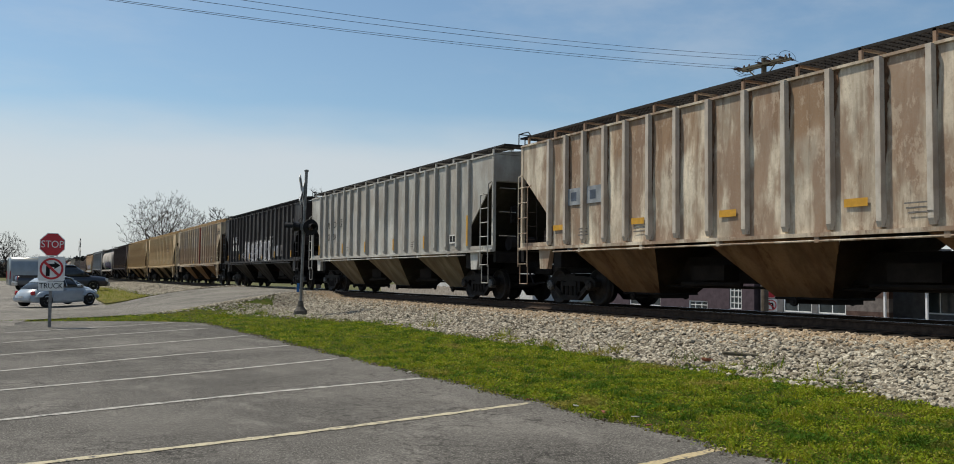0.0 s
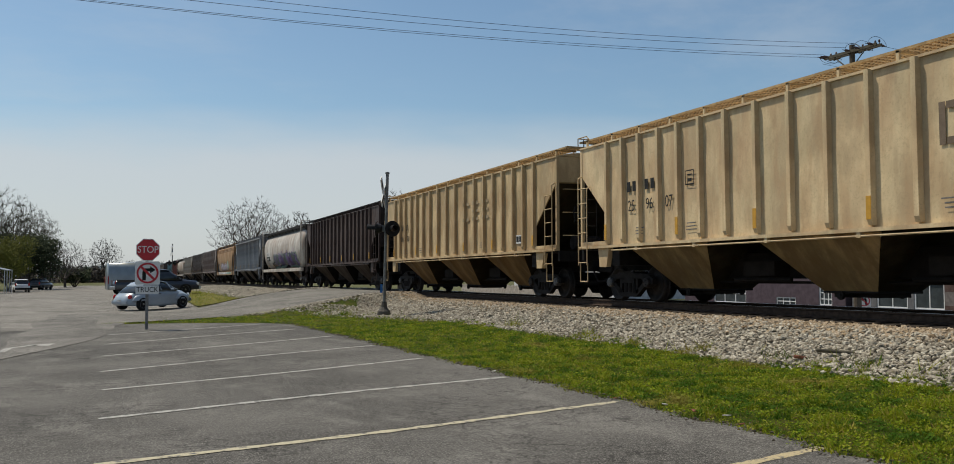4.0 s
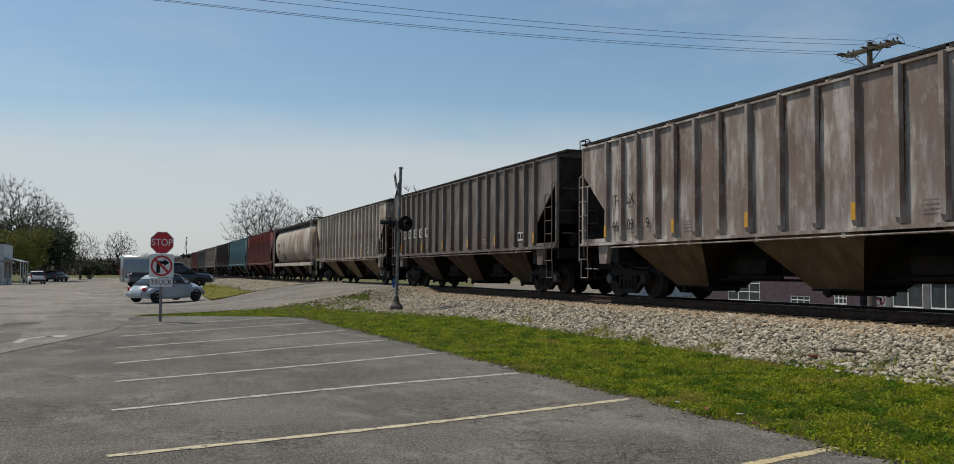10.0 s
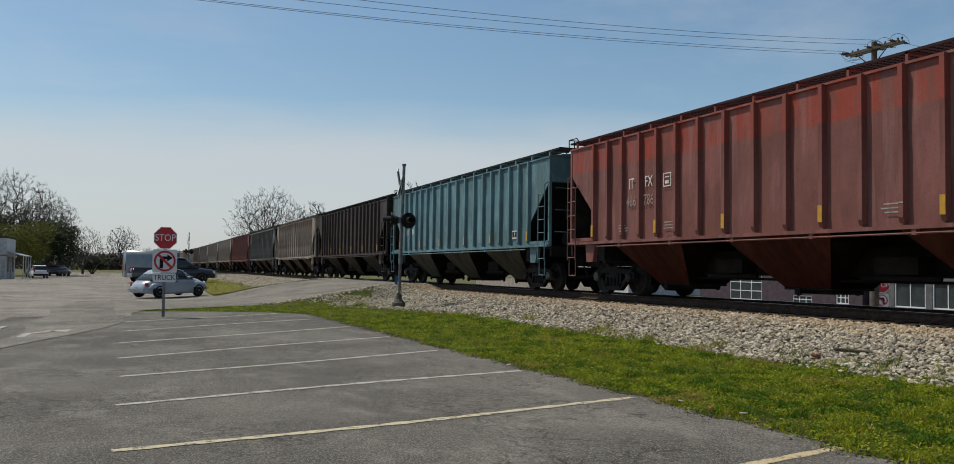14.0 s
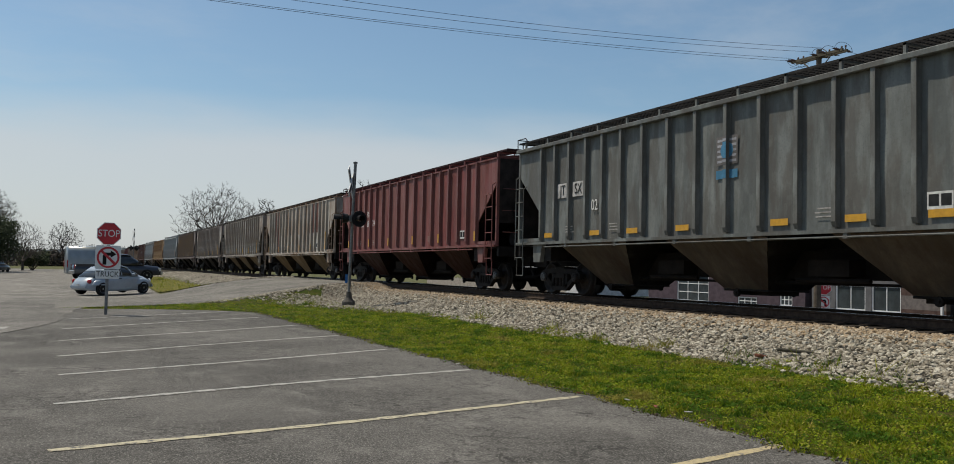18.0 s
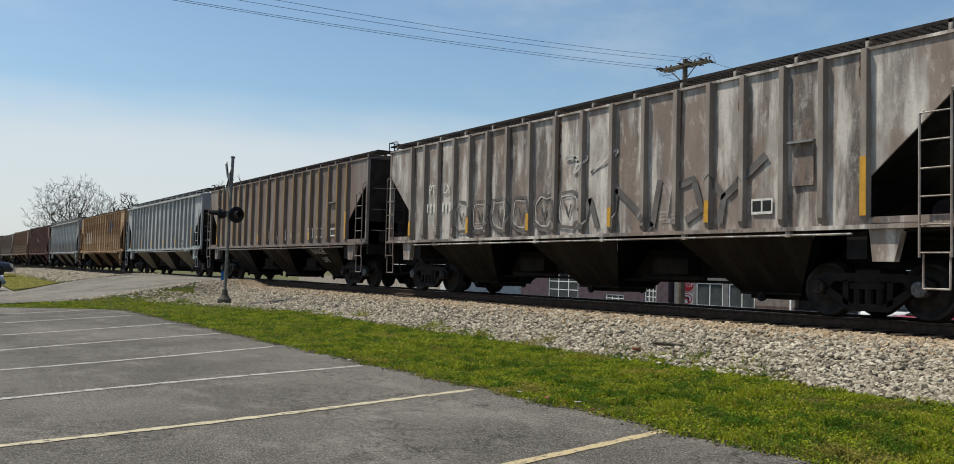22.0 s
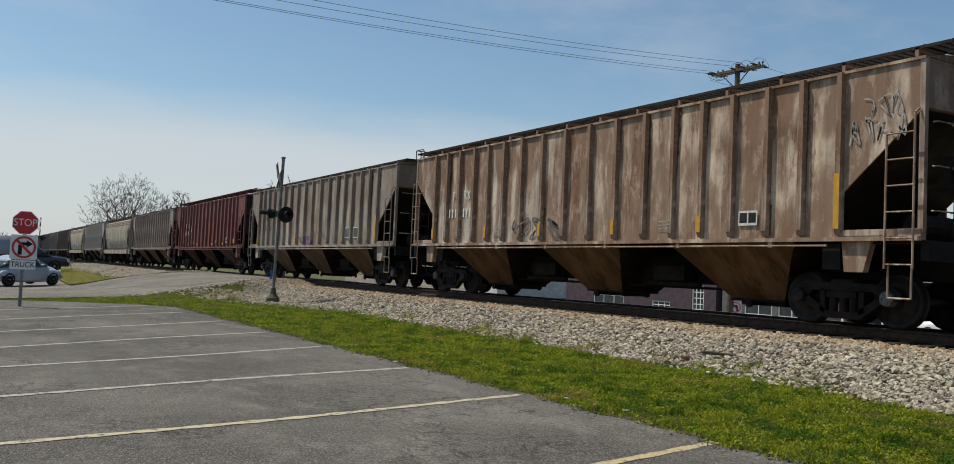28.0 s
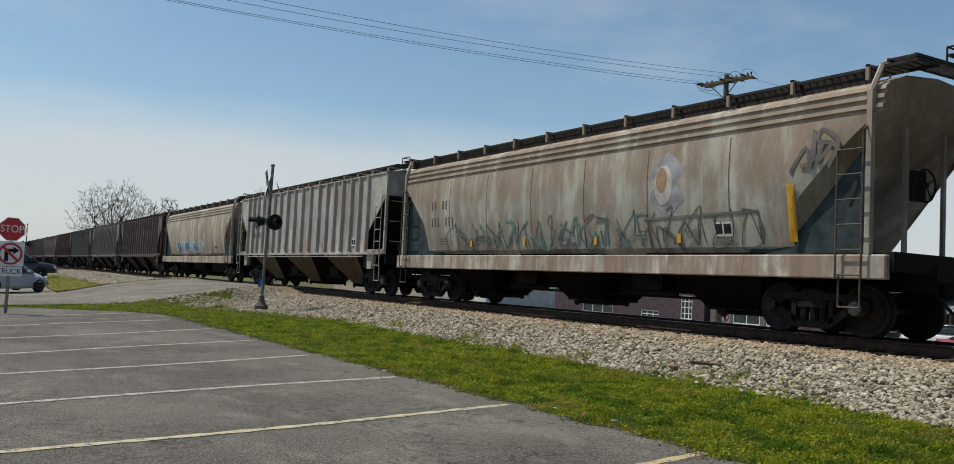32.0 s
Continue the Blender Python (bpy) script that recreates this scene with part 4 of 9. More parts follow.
def b_ladder(bm):
    # side ladder at the +y end: two stiles and seven rungs, with a stirrup below
    x = -1.64
    for y in (8.36, 8.84):
        bar(bm, ((x, y, 0.98), (x, y, 3.42 if y > 8.5 else 3.10), (-1.53, y, 3.50 if y > 8.5 else 3.18)), 0.019, 6)
    for i in range(6):
        z = 1.05 + 0.415 * i
        tube(bm, (x, 8.36, z), (x, 8.84, z), 0.014, 6)
    bar(bm, ((-1.60, 8.40, 1.05), (-1.60, 8.40, 0.52), (-1.60, 8.80, 0.52), (-1.60, 8.80, 1.05)), 0.017, 6)


def b_endladder(bm):
    y = HALF + 0.10
    for x in (-1.35, -0.95):
        bar(bm, ((x, y, 1.2), (x, y, 4.6)), 0.017, 5)
    for i in range(9):
        z = 1.35 + 0.38 * i
        tube(bm, (-1.35, y, z), (-0.95, y, z), 0.013, 5)


def b_grab(bm):
    y = HALF + 0.10
    bar(bm, ((0.8, HALF + 0.02, 0), (0.8, y, 0), (1.3, y, 0), (1.3, HALF + 0.02, 0)), 0.013, 5)


def b_coupler(bm):
    box(bm, -0.12, 0.12, HALF, HALF + 0.62, 0.80, 1.0)
    bevel_box(bm, -0.20, 0.14, HALF + 0.55, HALF + 0.84, 0.76, 1.06, 0.04, 1)
    bar(bm, ((0.25, HALF, 0.85), (0.30, HALF + 0.35, 0.50), (0.20, HALF + 0.75, 0.55)), 0.03, 6)


def b_brakewheel(bm):
    c = Vector((0.75, HALF + 0.14, 2.55))
    n = 14
    pts = [c + Vector((0.27 * math.cos(2 * math.pi * i / n), 0, 0.27 * math.sin(2 * math.pi * i / n))) for i in range(n + 1)]
    bar(bm, pts, 0.017, 5)
    for i in range(0, n, 3):
        tube(bm, c, pts[i], 0.012, 5)
    disc(bm, c, (0, 1, 0), ((-0.14, 0.05), (0.03, 0.05)), 8)
    box(bm, 0.6, 0.9, HALF - 0.05, HALF + 0.05, 2.3, 2.8)


def b_bogie(bm):
    # side frames with their arched openings, bolster and springs
    for x0, x1 in ((-1.06, -0.92), (0.92, 1.06)):
        top = ((-1.12, 0.58), (-0.85, 0.66), (-0.55, 0.62), (-0.36, 0.50), (0.36, 0.50), (0.55, 0.62), (0.85, 0.66), (1.12, 0.58), (1.12, 0.46), (0.78, 0.46), (0.62, 0.60 - 0.17), (0.42, 0.24), (0.30, 0.15), (-0.30, 0.15), (-0.42, 0.24), (-0.62, 0.43), (-0.78, 0.46), (-1.12, 0.46))
        # upper chord
        prism(bm, ((-1.12, 0.60), (-0.95, 0.70), (-0.5, 0.74), (0.5, 0.74), (0.95, 0.70), (1.12, 0.60), (1.12, 0.46), (0.74, 0.46), (0.60, 0.60), (-0.60, 0.60), (-0.74, 0.46), (-1.12, 0.46)), x0, x1)
        # lower chord
        prism(bm, ((-0.92, 0.52), (-0.72, 0.52), (-0.28, 0.24), (0.28, 0.24), (0.72, 0.52), (0.92, 0.52), (0.36, 0.12), (-0.36, 0.12)), x0, x1)
        for s in (-1, 1):
            prism(bm, ((s * 0.34, 0.20), (s * 0.44, 0.24), (s * 0.44, 0.62), (s * 0.34, 0.62)), x0, x1)
        for y in (-0.2, 0.0, 0.2):
            tube(bm, (0.5 * (x0 + x1), y, 0.24), (0.5 * (x0 + x1), y, 0.48), 0.075, 8)
        box(bm, x0 - 0.02, x1 + 0.02, -0.30, 0.30, 0.48, 0.58)
    box(bm, -1.05, 1.05, -0.22, 0.22, 0.50, 0.80)
    box(bm, -0.9, 0.9, -0.12, 0.12, 0.30, 0.50)


def b_wheelset(bm):
    prof = ((-0.068, 0.40), (-0.066, 0.455), (0.02, 0.462), (0.05, 0.465), (0.052, 0.49), (0.075, 0.49), (0.08, 0.40))
    for s in (-1, 1):
        disc(bm, (s * 0.75, 0, 0), (-s, 0, 0), ((-0.07, 0.12), (-0.07, 0.18), (-0.02, 0.22), (-0.02, 0.37), (-0.068, 0.40)) + prof[1:], 24)
    tube(bm, (-1.0, 0, 0), (1.0, 0, 0), 0.085, 10)


def b_cap(bm):
    disc(bm, (0, 0, 0), (-1, 0, 0), ((-0.10, 0.13), (0.05, 0.13), (0.07, 0.115), (0.075, 0.06)), 12)
    for i in range(3):
        a = 2 * math.pi * i / 3
        disc(bm, (-0.075, 0.07 * math.cos(a), 0.07 * math.sin(a)), (-1, 0, 0), ((0.0, 0.018), (0.02, 0.018)), 6)


def b_strip(bm):
    box(bm, -0.006, 0.0, -0.055, 0.055, 0.0, 0.36)


def b_pipe(bm):
    bar(bm, ((-1.55, -7.2, 1.36), (-1.55, 7.2, 1.36)), 0.022, 6)
    for y in (-6, -3.6, -1.2, 1.2, 3.6, 6):
        box(bm, -1.57, -1.49, y - 0.05, y + 0.05, 1.33, 1.44)


def b_jackpad(bm):
    prism(bm, ((-0.30, 1.44), (0.26, 1.44), (0.20, 0.92), (-0.16, 0.92)), -1.50, -1.36)


CAR = {key: mesh_of(key, fn, sm) for key, fn, sm in (
    ("body", b_body, False), ("side_sill", b_sidesill, False), ("top_chord", b_topchord, False), ("eave", b_eave, False), ("rib", b_rib, False), ("roof", b_roof, False), ("running_board", b_walk, False),
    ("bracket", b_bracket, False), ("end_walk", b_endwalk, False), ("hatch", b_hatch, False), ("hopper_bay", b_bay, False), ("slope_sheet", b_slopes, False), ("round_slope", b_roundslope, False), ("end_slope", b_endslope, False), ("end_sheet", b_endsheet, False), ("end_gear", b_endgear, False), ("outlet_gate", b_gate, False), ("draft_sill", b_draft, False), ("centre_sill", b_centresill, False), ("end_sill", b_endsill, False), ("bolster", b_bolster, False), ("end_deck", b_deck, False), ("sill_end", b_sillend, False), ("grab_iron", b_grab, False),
    ("end_frame", b_endframe, False), ("ladder", b_ladder, False), ("end_ladder", b_endladder, False), ("coupler", b_coupler, False), ("brake_wheel", b_brakewheel, False), ("bogie", b_bogie, False),
    ("wheelset", b_wheelset, True), ("bearing_cap", b_cap, False), ("reflector", b_strip, False), ("train_pipe", b_pipe, False), ("jacking_pad", b_jackpad, False))}
for i in range(len(RIBS) - 1):
    CAR["panel", i] = mesh_of("side_panel", panel_build(i), True)
TURN = pose(0, 0, 0, 0, 0, 180)


TANK_PROFILE = [(1.60 * abs(math.cos(math.pi * (i / 25 - 0.5))) ** 0.55, 2.84 + 1.50 * math.copysign(abs(math.sin(math.pi * (i / 25 - 0.5))) ** 0.85, math.sin(math.pi * (i / 25 - 0.5)))) for i in range(26)]
FLOW_PROFILE = [(0.0, 1.30), (1.20, 1.32), (1.40, 1.55), (1.50, 1.95), (1.56, 2.4), (1.59, 2.9), (1.575, 3.4), (1.545, 3.70), (1.485, 3.702), (1.485, 3.775), (1.535, 3.79), (1.525, 3.86), (1.455, 3.862), (1.455, 3.935), (1.505, 3.95), (1.495, 4.02), (1.425, 4.022), (1.425, 4.085), (1.465, 4.10), (1.44, 4.17), (1.28, 4.26), (0.9, 4.40), (0.0, 4.48)]


def side_x(kind, z):
    """How far the near face stands out at a height."""
    if kind == "rib":
        return -1.516
    prof = TANK_PROFILE if kind == "tank" else FLOW_PROFILE
    for (x0, z0), (x1, z1) in zip(prof, prof[1:]):
        if z0 <= z <= z1 and z1 > z0:
            return -(x0 + (x1 - x0) * (z - z0) / (z1 - z0)) - 0.005
    return -1.6


def curved_body(kind):
    """Round-sided hopper shell. kind 'tank': barrel sides; 'flow': flat cheeks under a stepped top."""
    prof = TANK_PROFILE if kind == "tank" else FLOW_PROFILE

    def build(bm):
        rows = []
        ys = [-8.75, -8.6, -8.2, -7.6] + [-6.8 + 13.6 * i / 10 for i in range(11)] + [7.6, 8.2, 8.6, 8.75]
        for y in ys:
            e = max(0.0, (abs(y) - 7.6) / 1.15)
            shrink = 1 - (0.16 if kind == "tank" else 0.03) * e ** 3
            half = [(x * shrink, z) for x, z in prof]
            full = [(-x, z) for x, z in half] + [(x, z) for x, z in half[-2:0:-1]]
            rows.append([])
            for x, z in full:
                # the foot of each end is drawn in under the overhang
                pull = min(1.0, max(0.0, (3.75 - z) / 1.5)) ** 0.9 * (0.45 if kind == "tank" else 1.75)
                yy = y - math.copysign(pull, y) * smooth(5.4, 8.6, abs(y))
                rows[-1].append(bm.verts.new((x, yy, z)))
        m = len(rows[0])
        for a, b in zip(rows, rows[1:]):
            for i in range(m):
                bm.faces.new((a[i], a[(i + 1) % m], b[(i + 1) % m], b[i]))
        bm.faces.new(rows[0][::-1])
        bm.faces.new(rows[-1])

    return build


def b_beam(bm):
    for s in (-1, 1):
        a, b = sorted((s * 1.42, s * 1.56))
        bevel_box(bm, a, b, -HALF, HALF, 0.99, 1.39, 0.02, 1)


def b_slimbeam(bm):
    for s in (-1, 1):
        a, b = sorted((s * 1.42, s * 1.56))
        bevel_box(bm, a, b, -HALF, HALF, 1.13, 1.37, 0.02, 1)


def b_bigwalk(bm):
    z = 4.46
    box(bm, -1.36, -0.70, -HALF - 0.3, HALF + 0.3, z - 0.05, z)
    box(bm, -1.40, -1.36, -HALF - 0.3, HALF + 0.3, z - 0.16, z + 0.02)


def b_strut(bm):
    bar(bm, ((-1.38, 0, 4.40), (-1.21, 0, 4.16)), 0.025, 5)
    box(bm, -1.42, -1.34, -0.04, 0.04, 4.28, 4.47)


def b_flowframe(bm):
    """Corner post that leans in at the roof, for the end at +y."""
    for x in (-1.50, 1.50):
        s = math.copysign(1, x)
        box(bm, x - 0.05, x + 0.05, 8.50, 8.60, 1.39, 4.10)
        bar(bm, ((x, 8.55, 4.08), (x - s * 0.17, 8.62, 4.52), (x - s * 0.3, 8.62, 4.58)), 0.05, 6)
    for x in (-0.55, 0.55):
        box(bm, x - 0.04, x + 0.04, 8.52, 8.58, 1.40, 3.6)


def b_gusset(bm):
    """Dark recessed end plate behind the side ladder, for the end at +y."""
    prism(bm, ((5.9, 1.39), (8.5, 1.39), (8.5, 3.75), (8.1, 3.6)), -1.36, -1.33)


def b_cage(bm):
    # tall end ladder cage of the round-sided cars
    for x, y in ((-1.60, 8.45), (-1.60, 8.92), (-1.05, 8.92)):
        bar(bm, ((x, y, 1.2), (x, y, 4.72)), 0.022, 6)
    for i in range(10):
        z = 1.35 + 0.37 * i
        tube(bm, (-1.60, 8.45, z), (-1.60, 8.92, z), 0.014, 5)
    bar(bm, ((-1.60, 8.45, 4.72), (-1.60, 8.92, 4.72), (-1.05, 8.92, 4.72)), 0.022, 6)
    bar(bm, ((-1.60, 8.40, 1.2), (-1.60, 8.40, 0.55), (-1.60, 8.80, 0.55), (-1.60, 8.80, 1.2)), 0.017, 6)


CAR["tank_shell"] = mesh_of("tank_shell", curved_body("tank"), True)
CAR["flow_shell"] = mesh_of("flow_shell", curved_body("flow"), True)
CAR["flow_shell"].set_sharp_from_angle(angle=radians(24))


def seam_build(kind):
    """A raised weld seam down the near side of the shell."""

    def build(bm):
        zs = [1.52 + 2.55 * i / 24 for i in range(25)] if kind == "tank" else [1.52 + 2.2 * i / 24 for i in range(25)]
        for z0, z1 in zip(zs, zs[1:]):
            x0, x1 = side_x(kind, z0), side_x(kind, z1)
            bm.faces.new([bm.verts.new(p) for p in ((x0, -0.012, z0), (x0, 0.012, z0), (x1, 0.012, z1), (x1, -0.012, z1))])
        bmesh.ops.remove_doubles(bm, verts=bm.verts[:], dist=0.0005)

    return build


def b_stripe(bm):
    box(bm, -1.606, -1.6005, -0.046, 0.046, SILL + 0.14, EAVE - 0.08)


def b_fascia(bm):
    for s in (-1, 1):
        a, b = sorted((s * 1.10, s * 1.20))
        box(bm, a, b, -HALF + 0.5, HALF - 0.5, 4.02, 4.34)


CAR["rib_stripe"] = mesh_of("rib_stripe", b_stripe)
CAR["tank_seam"] = mesh_of("tank_seam", seam_build("tank"))
CAR["flow_seam"] = mesh_of("flow_seam", seam_build("flow"))
CAR["fascia"] = mesh_of("fascia", b_fascia)
CAR["flow_beam"] = mesh_of("side_beam", b_beam)
CAR["tank_beam"] = mesh_of("side_beam", b_slimbeam)
CAR["roof_walk"] = mesh_of("roof_walk", b_bigwalk)
CAR["strut"] = mesh_of("strut", b_strut)
CAR["flow_frame"] = mesh_of("flow_frame", b_flowframe)
CAR["gusset"] = mesh_of("gusset", b_gusset)
CAR["ladder_cage"] = mesh_of("ladder_cage", b_cage)


def running_gear(car):
    for key in ("draft_sill", "end_sill", "bolster", "end_deck"):
        for m in (Matrix.Identity(4), TURN):
            put(key, CAR[key], M_BLACK, car, m)
    put("centre_sill", CAR["centre_sill"], M_UNDER_SHADE, car)
    for y in (-7.15, 7.15):
        bogie = put("bogie", CAR["bogie"], M_BLACK, car, pose(0, y, 0))
        for dy in (-0.89, 0.89):
            put("wheelset", CAR["wheelset"], M_WHEEL, bogie, pose(0, dy, 0.462))
            put("bearing_cap", CAR["bearing_cap"], M_BEARING if dy * y > 0 else M_WHEEL, bogie, pose(-1.06, dy, 0.50))
    for m in (Matrix.Identity(4), TURN):
        put("coupler", CAR["coupler"], M_BLACK, car, m)
    put("brake_wheel", CAR["brake_wheel"], M_BLACK, car, TURN)


def ribbed_car(label, paint, hop, under, body_paint, rib_paint=None, walk_mat=None, heavy=False, drop=0.0, shaded_end=False, group="freight train"):
    car = empty("hopper_car", Matrix.Identity(4), label, "freight car", group)
    rib_paint = rib_paint or paint
    walk_mat = walk_mat or M_GRATE
    put("body", CAR["body"], body_paint, car)
    put("roof", CAR["roof"], paint, car)
    for m in (Matrix.Identity(4), TURN):
        put("side_sill", CAR["side_sill"], paint, car, m)
        put("top_chord", CAR["top_chord" if heavy else "eave"], paint, car, m)
        put("sill_end", CAR["sill_end"], paint, car, m)
        put("sill_end", CAR["sill_end"], paint, car, m @ Matrix.Diagonal((1, -1, 1, 1)))
        for z in (1.9, 2.6, 3.3):
            put("grab_iron", CAR["grab_iron"], paint, car, m @ pose(0, 0, z))
    for y in RIBS:
        put("rib", CAR["rib"], rib_paint(y) if callable(rib_paint) else rib_paint, car, pose(0, y, 0))
    for i in range(len(RIBS) - 1):
        put("side_panel", CAR["panel", i], paint, car)
    for m in (Matrix.Identity(4), TURN):
        put("running_board", CAR["running_board"], walk_mat, car, m @ pose(0, 0, -drop))
        put("end_walk", CAR["end_walk"], walk_mat, car, m @ pose(0, HALF + 0.35, -drop))
        put("corner_post", CAR["end_frame"], paint, car, m)
        put("corner_post", CAR["end_frame"], paint, car, m @ pose(2.94, 0, 0))
        if shaded_end:
            put("end_sheet", CAR["end_sheet"], M_SOOT_SHADE_END, car, m, "sooty end sheet, blackened for the shade there")
        put("end_gear", CAR["end_gear"], M_SOOT_SHADE_END, car, m)
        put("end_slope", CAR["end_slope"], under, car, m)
        put("end_ladder", CAR["end_ladder"], M_SOOT_SHADE_END, car, m)
    mirror = Matrix.Diagonal((1, -1, 1, 1))
    put("ladder", CAR["ladder"], paint, car)
    put("ladder", CAR["ladder"], paint, car, mirror)
    for i in range(14):
        put("bracket", CAR["bracket"], paint, car, pose(0, -8.7 + 17.4 * i / 13, -drop))
    for y in (-6.2, -2.1, 2.1, 6.2):
        put("hatch", CAR["hatch"], walk_mat, car, pose(0, y, 0))
    for y in (-BAY_W, 0.0, BAY_W):
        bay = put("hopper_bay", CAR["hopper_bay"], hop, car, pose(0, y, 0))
        put("outlet_gate", CAR["outlet_gate"], M_BLACK, bay)
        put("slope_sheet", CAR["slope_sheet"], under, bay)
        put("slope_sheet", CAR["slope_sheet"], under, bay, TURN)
    put("train_pipe", CAR["train_pipe"], paint, car)
    for y in (-7.72, 7.72):
        put("jacking_pad", CAR["jacking_pad"], paint, car, pose(0, y, 0))
    running_gear(car)
    return car


def round_car(kind, label, paint, beam, walk_mat=None, group="freight train"):
    car = empty("hopper_car", Matrix.Identity(4), label, "freight car", group)
    put("shell", CAR[kind + "_shell"], paint, car)
    put("side_beam", CAR[kind + "_beam"], beam, car)
    for y in (-5.6, -3.3, -1.1, 1.1, 3.3, 5.4):
        put("weld_seam", CAR[kind + "_seam"], M_SEAM, car, pose(0, y, 0))
    if kind == "tank":
        put("roof_fascia", CAR["fascia"], M_FASCIA, car)
    else:
        # added dark strip that blocks the light between roof walk and shell
        put("roof_coaming", CAR["fascia"], M_GRATE, car, pose(0, 0, 0.18))
    mirror = Matrix.Diagonal((1, -1, 1, 1))
    for m in (Matrix.Identity(4), TURN):
        put("roof_walk", CAR["roof_walk"] if kind == "tank" else CAR["running_board"], walk_mat or M_GRATE, car, m @ pose(0, 0, 0.0 if kind == "tank" else -0.08))
        put("end_walk", CAR["end_walk"], walk_mat or M_GRATE, car, m @ pose(0, HALF + 0.30, 0))
        put("end_ladder", CAR["end_ladder"], M_SOOT_SHADE_END, car, m)
    for m in (Matrix.Identity(4), mirror):
        if kind == "tank":
            put("ladder_cage", CAR["ladder_cage"], beam, car, m)
        else:
            put("ladder", CAR["ladder"], M_GALV_DIM, car, m @ pose(0, -0.32, 0))
            put("end_frame", CAR["flow_frame"], paint, car, m)
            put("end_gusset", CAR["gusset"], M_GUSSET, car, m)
    for i in range(12):
        put("strut", CAR["strut"] if kind == "tank" else CAR["bracket"], walk_mat or (M_GRATE if kind == "tank" else paint), car, pose(0, -8.4 + 16.8 * i / 11, 0))
    for y in (-BAY_W, 0.0, BAY_W):
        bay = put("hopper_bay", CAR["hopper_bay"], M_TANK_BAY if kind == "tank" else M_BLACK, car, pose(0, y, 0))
        put("outlet_gate", CAR["outlet_gate"], M_BLACK, bay)
        put("slope_sheet", CAR["round_slope"], M_UNDER_SHADE, bay)
        put("slope_sheet", CAR["round_slope"], M_UNDER_SHADE, bay, TURN)
    running_gear(car)
    return car


def reflectors(car, ys, x=-1.605, z=1.62, tall=1.0):
    for y in ys:
        put("reflector", CAR["reflector"], M_REFLECT, car, pose(x, y, z) @ Matrix.Diagonal((1, 1, tall, 1)))


M_TANK_BAY = railcar_paint("brown_bay_paint", (0.17, 0.10, 0.058), (0.06, 0.04, 0.03), 0.5, 0.2, 0.5, 81.0)
# soot, with the shade of the unlit car end also put into the colour
M_SOOT_SHADE_END = plain("sooty_shaded_end_steel", (0.030, 0.024, 0.022), 0.85, 0.0, 0.5, 3)
M_GALV_DIM = plain("dim_ladder_steel", (0.10, 0.085, 0.07), 0.7, 0.2, 0.4, 6)
# teal plate colour, darkened for the shade in the recess
M_GUSSET = plain("shaded_teal_steel", (0.035, 0.05, 0.055), 0.7, 0.1, 0.4, 3)
M_SEAM = plain("dirty_weld_seam", (0.13, 0.11, 0.095), 0.8, 0, 0.4, 6)
M_FASCIA = plain("dark_grey_fascia_steel", (0.06, 0.062, 0.065), 0.6, 0.2, 0.35, 3)
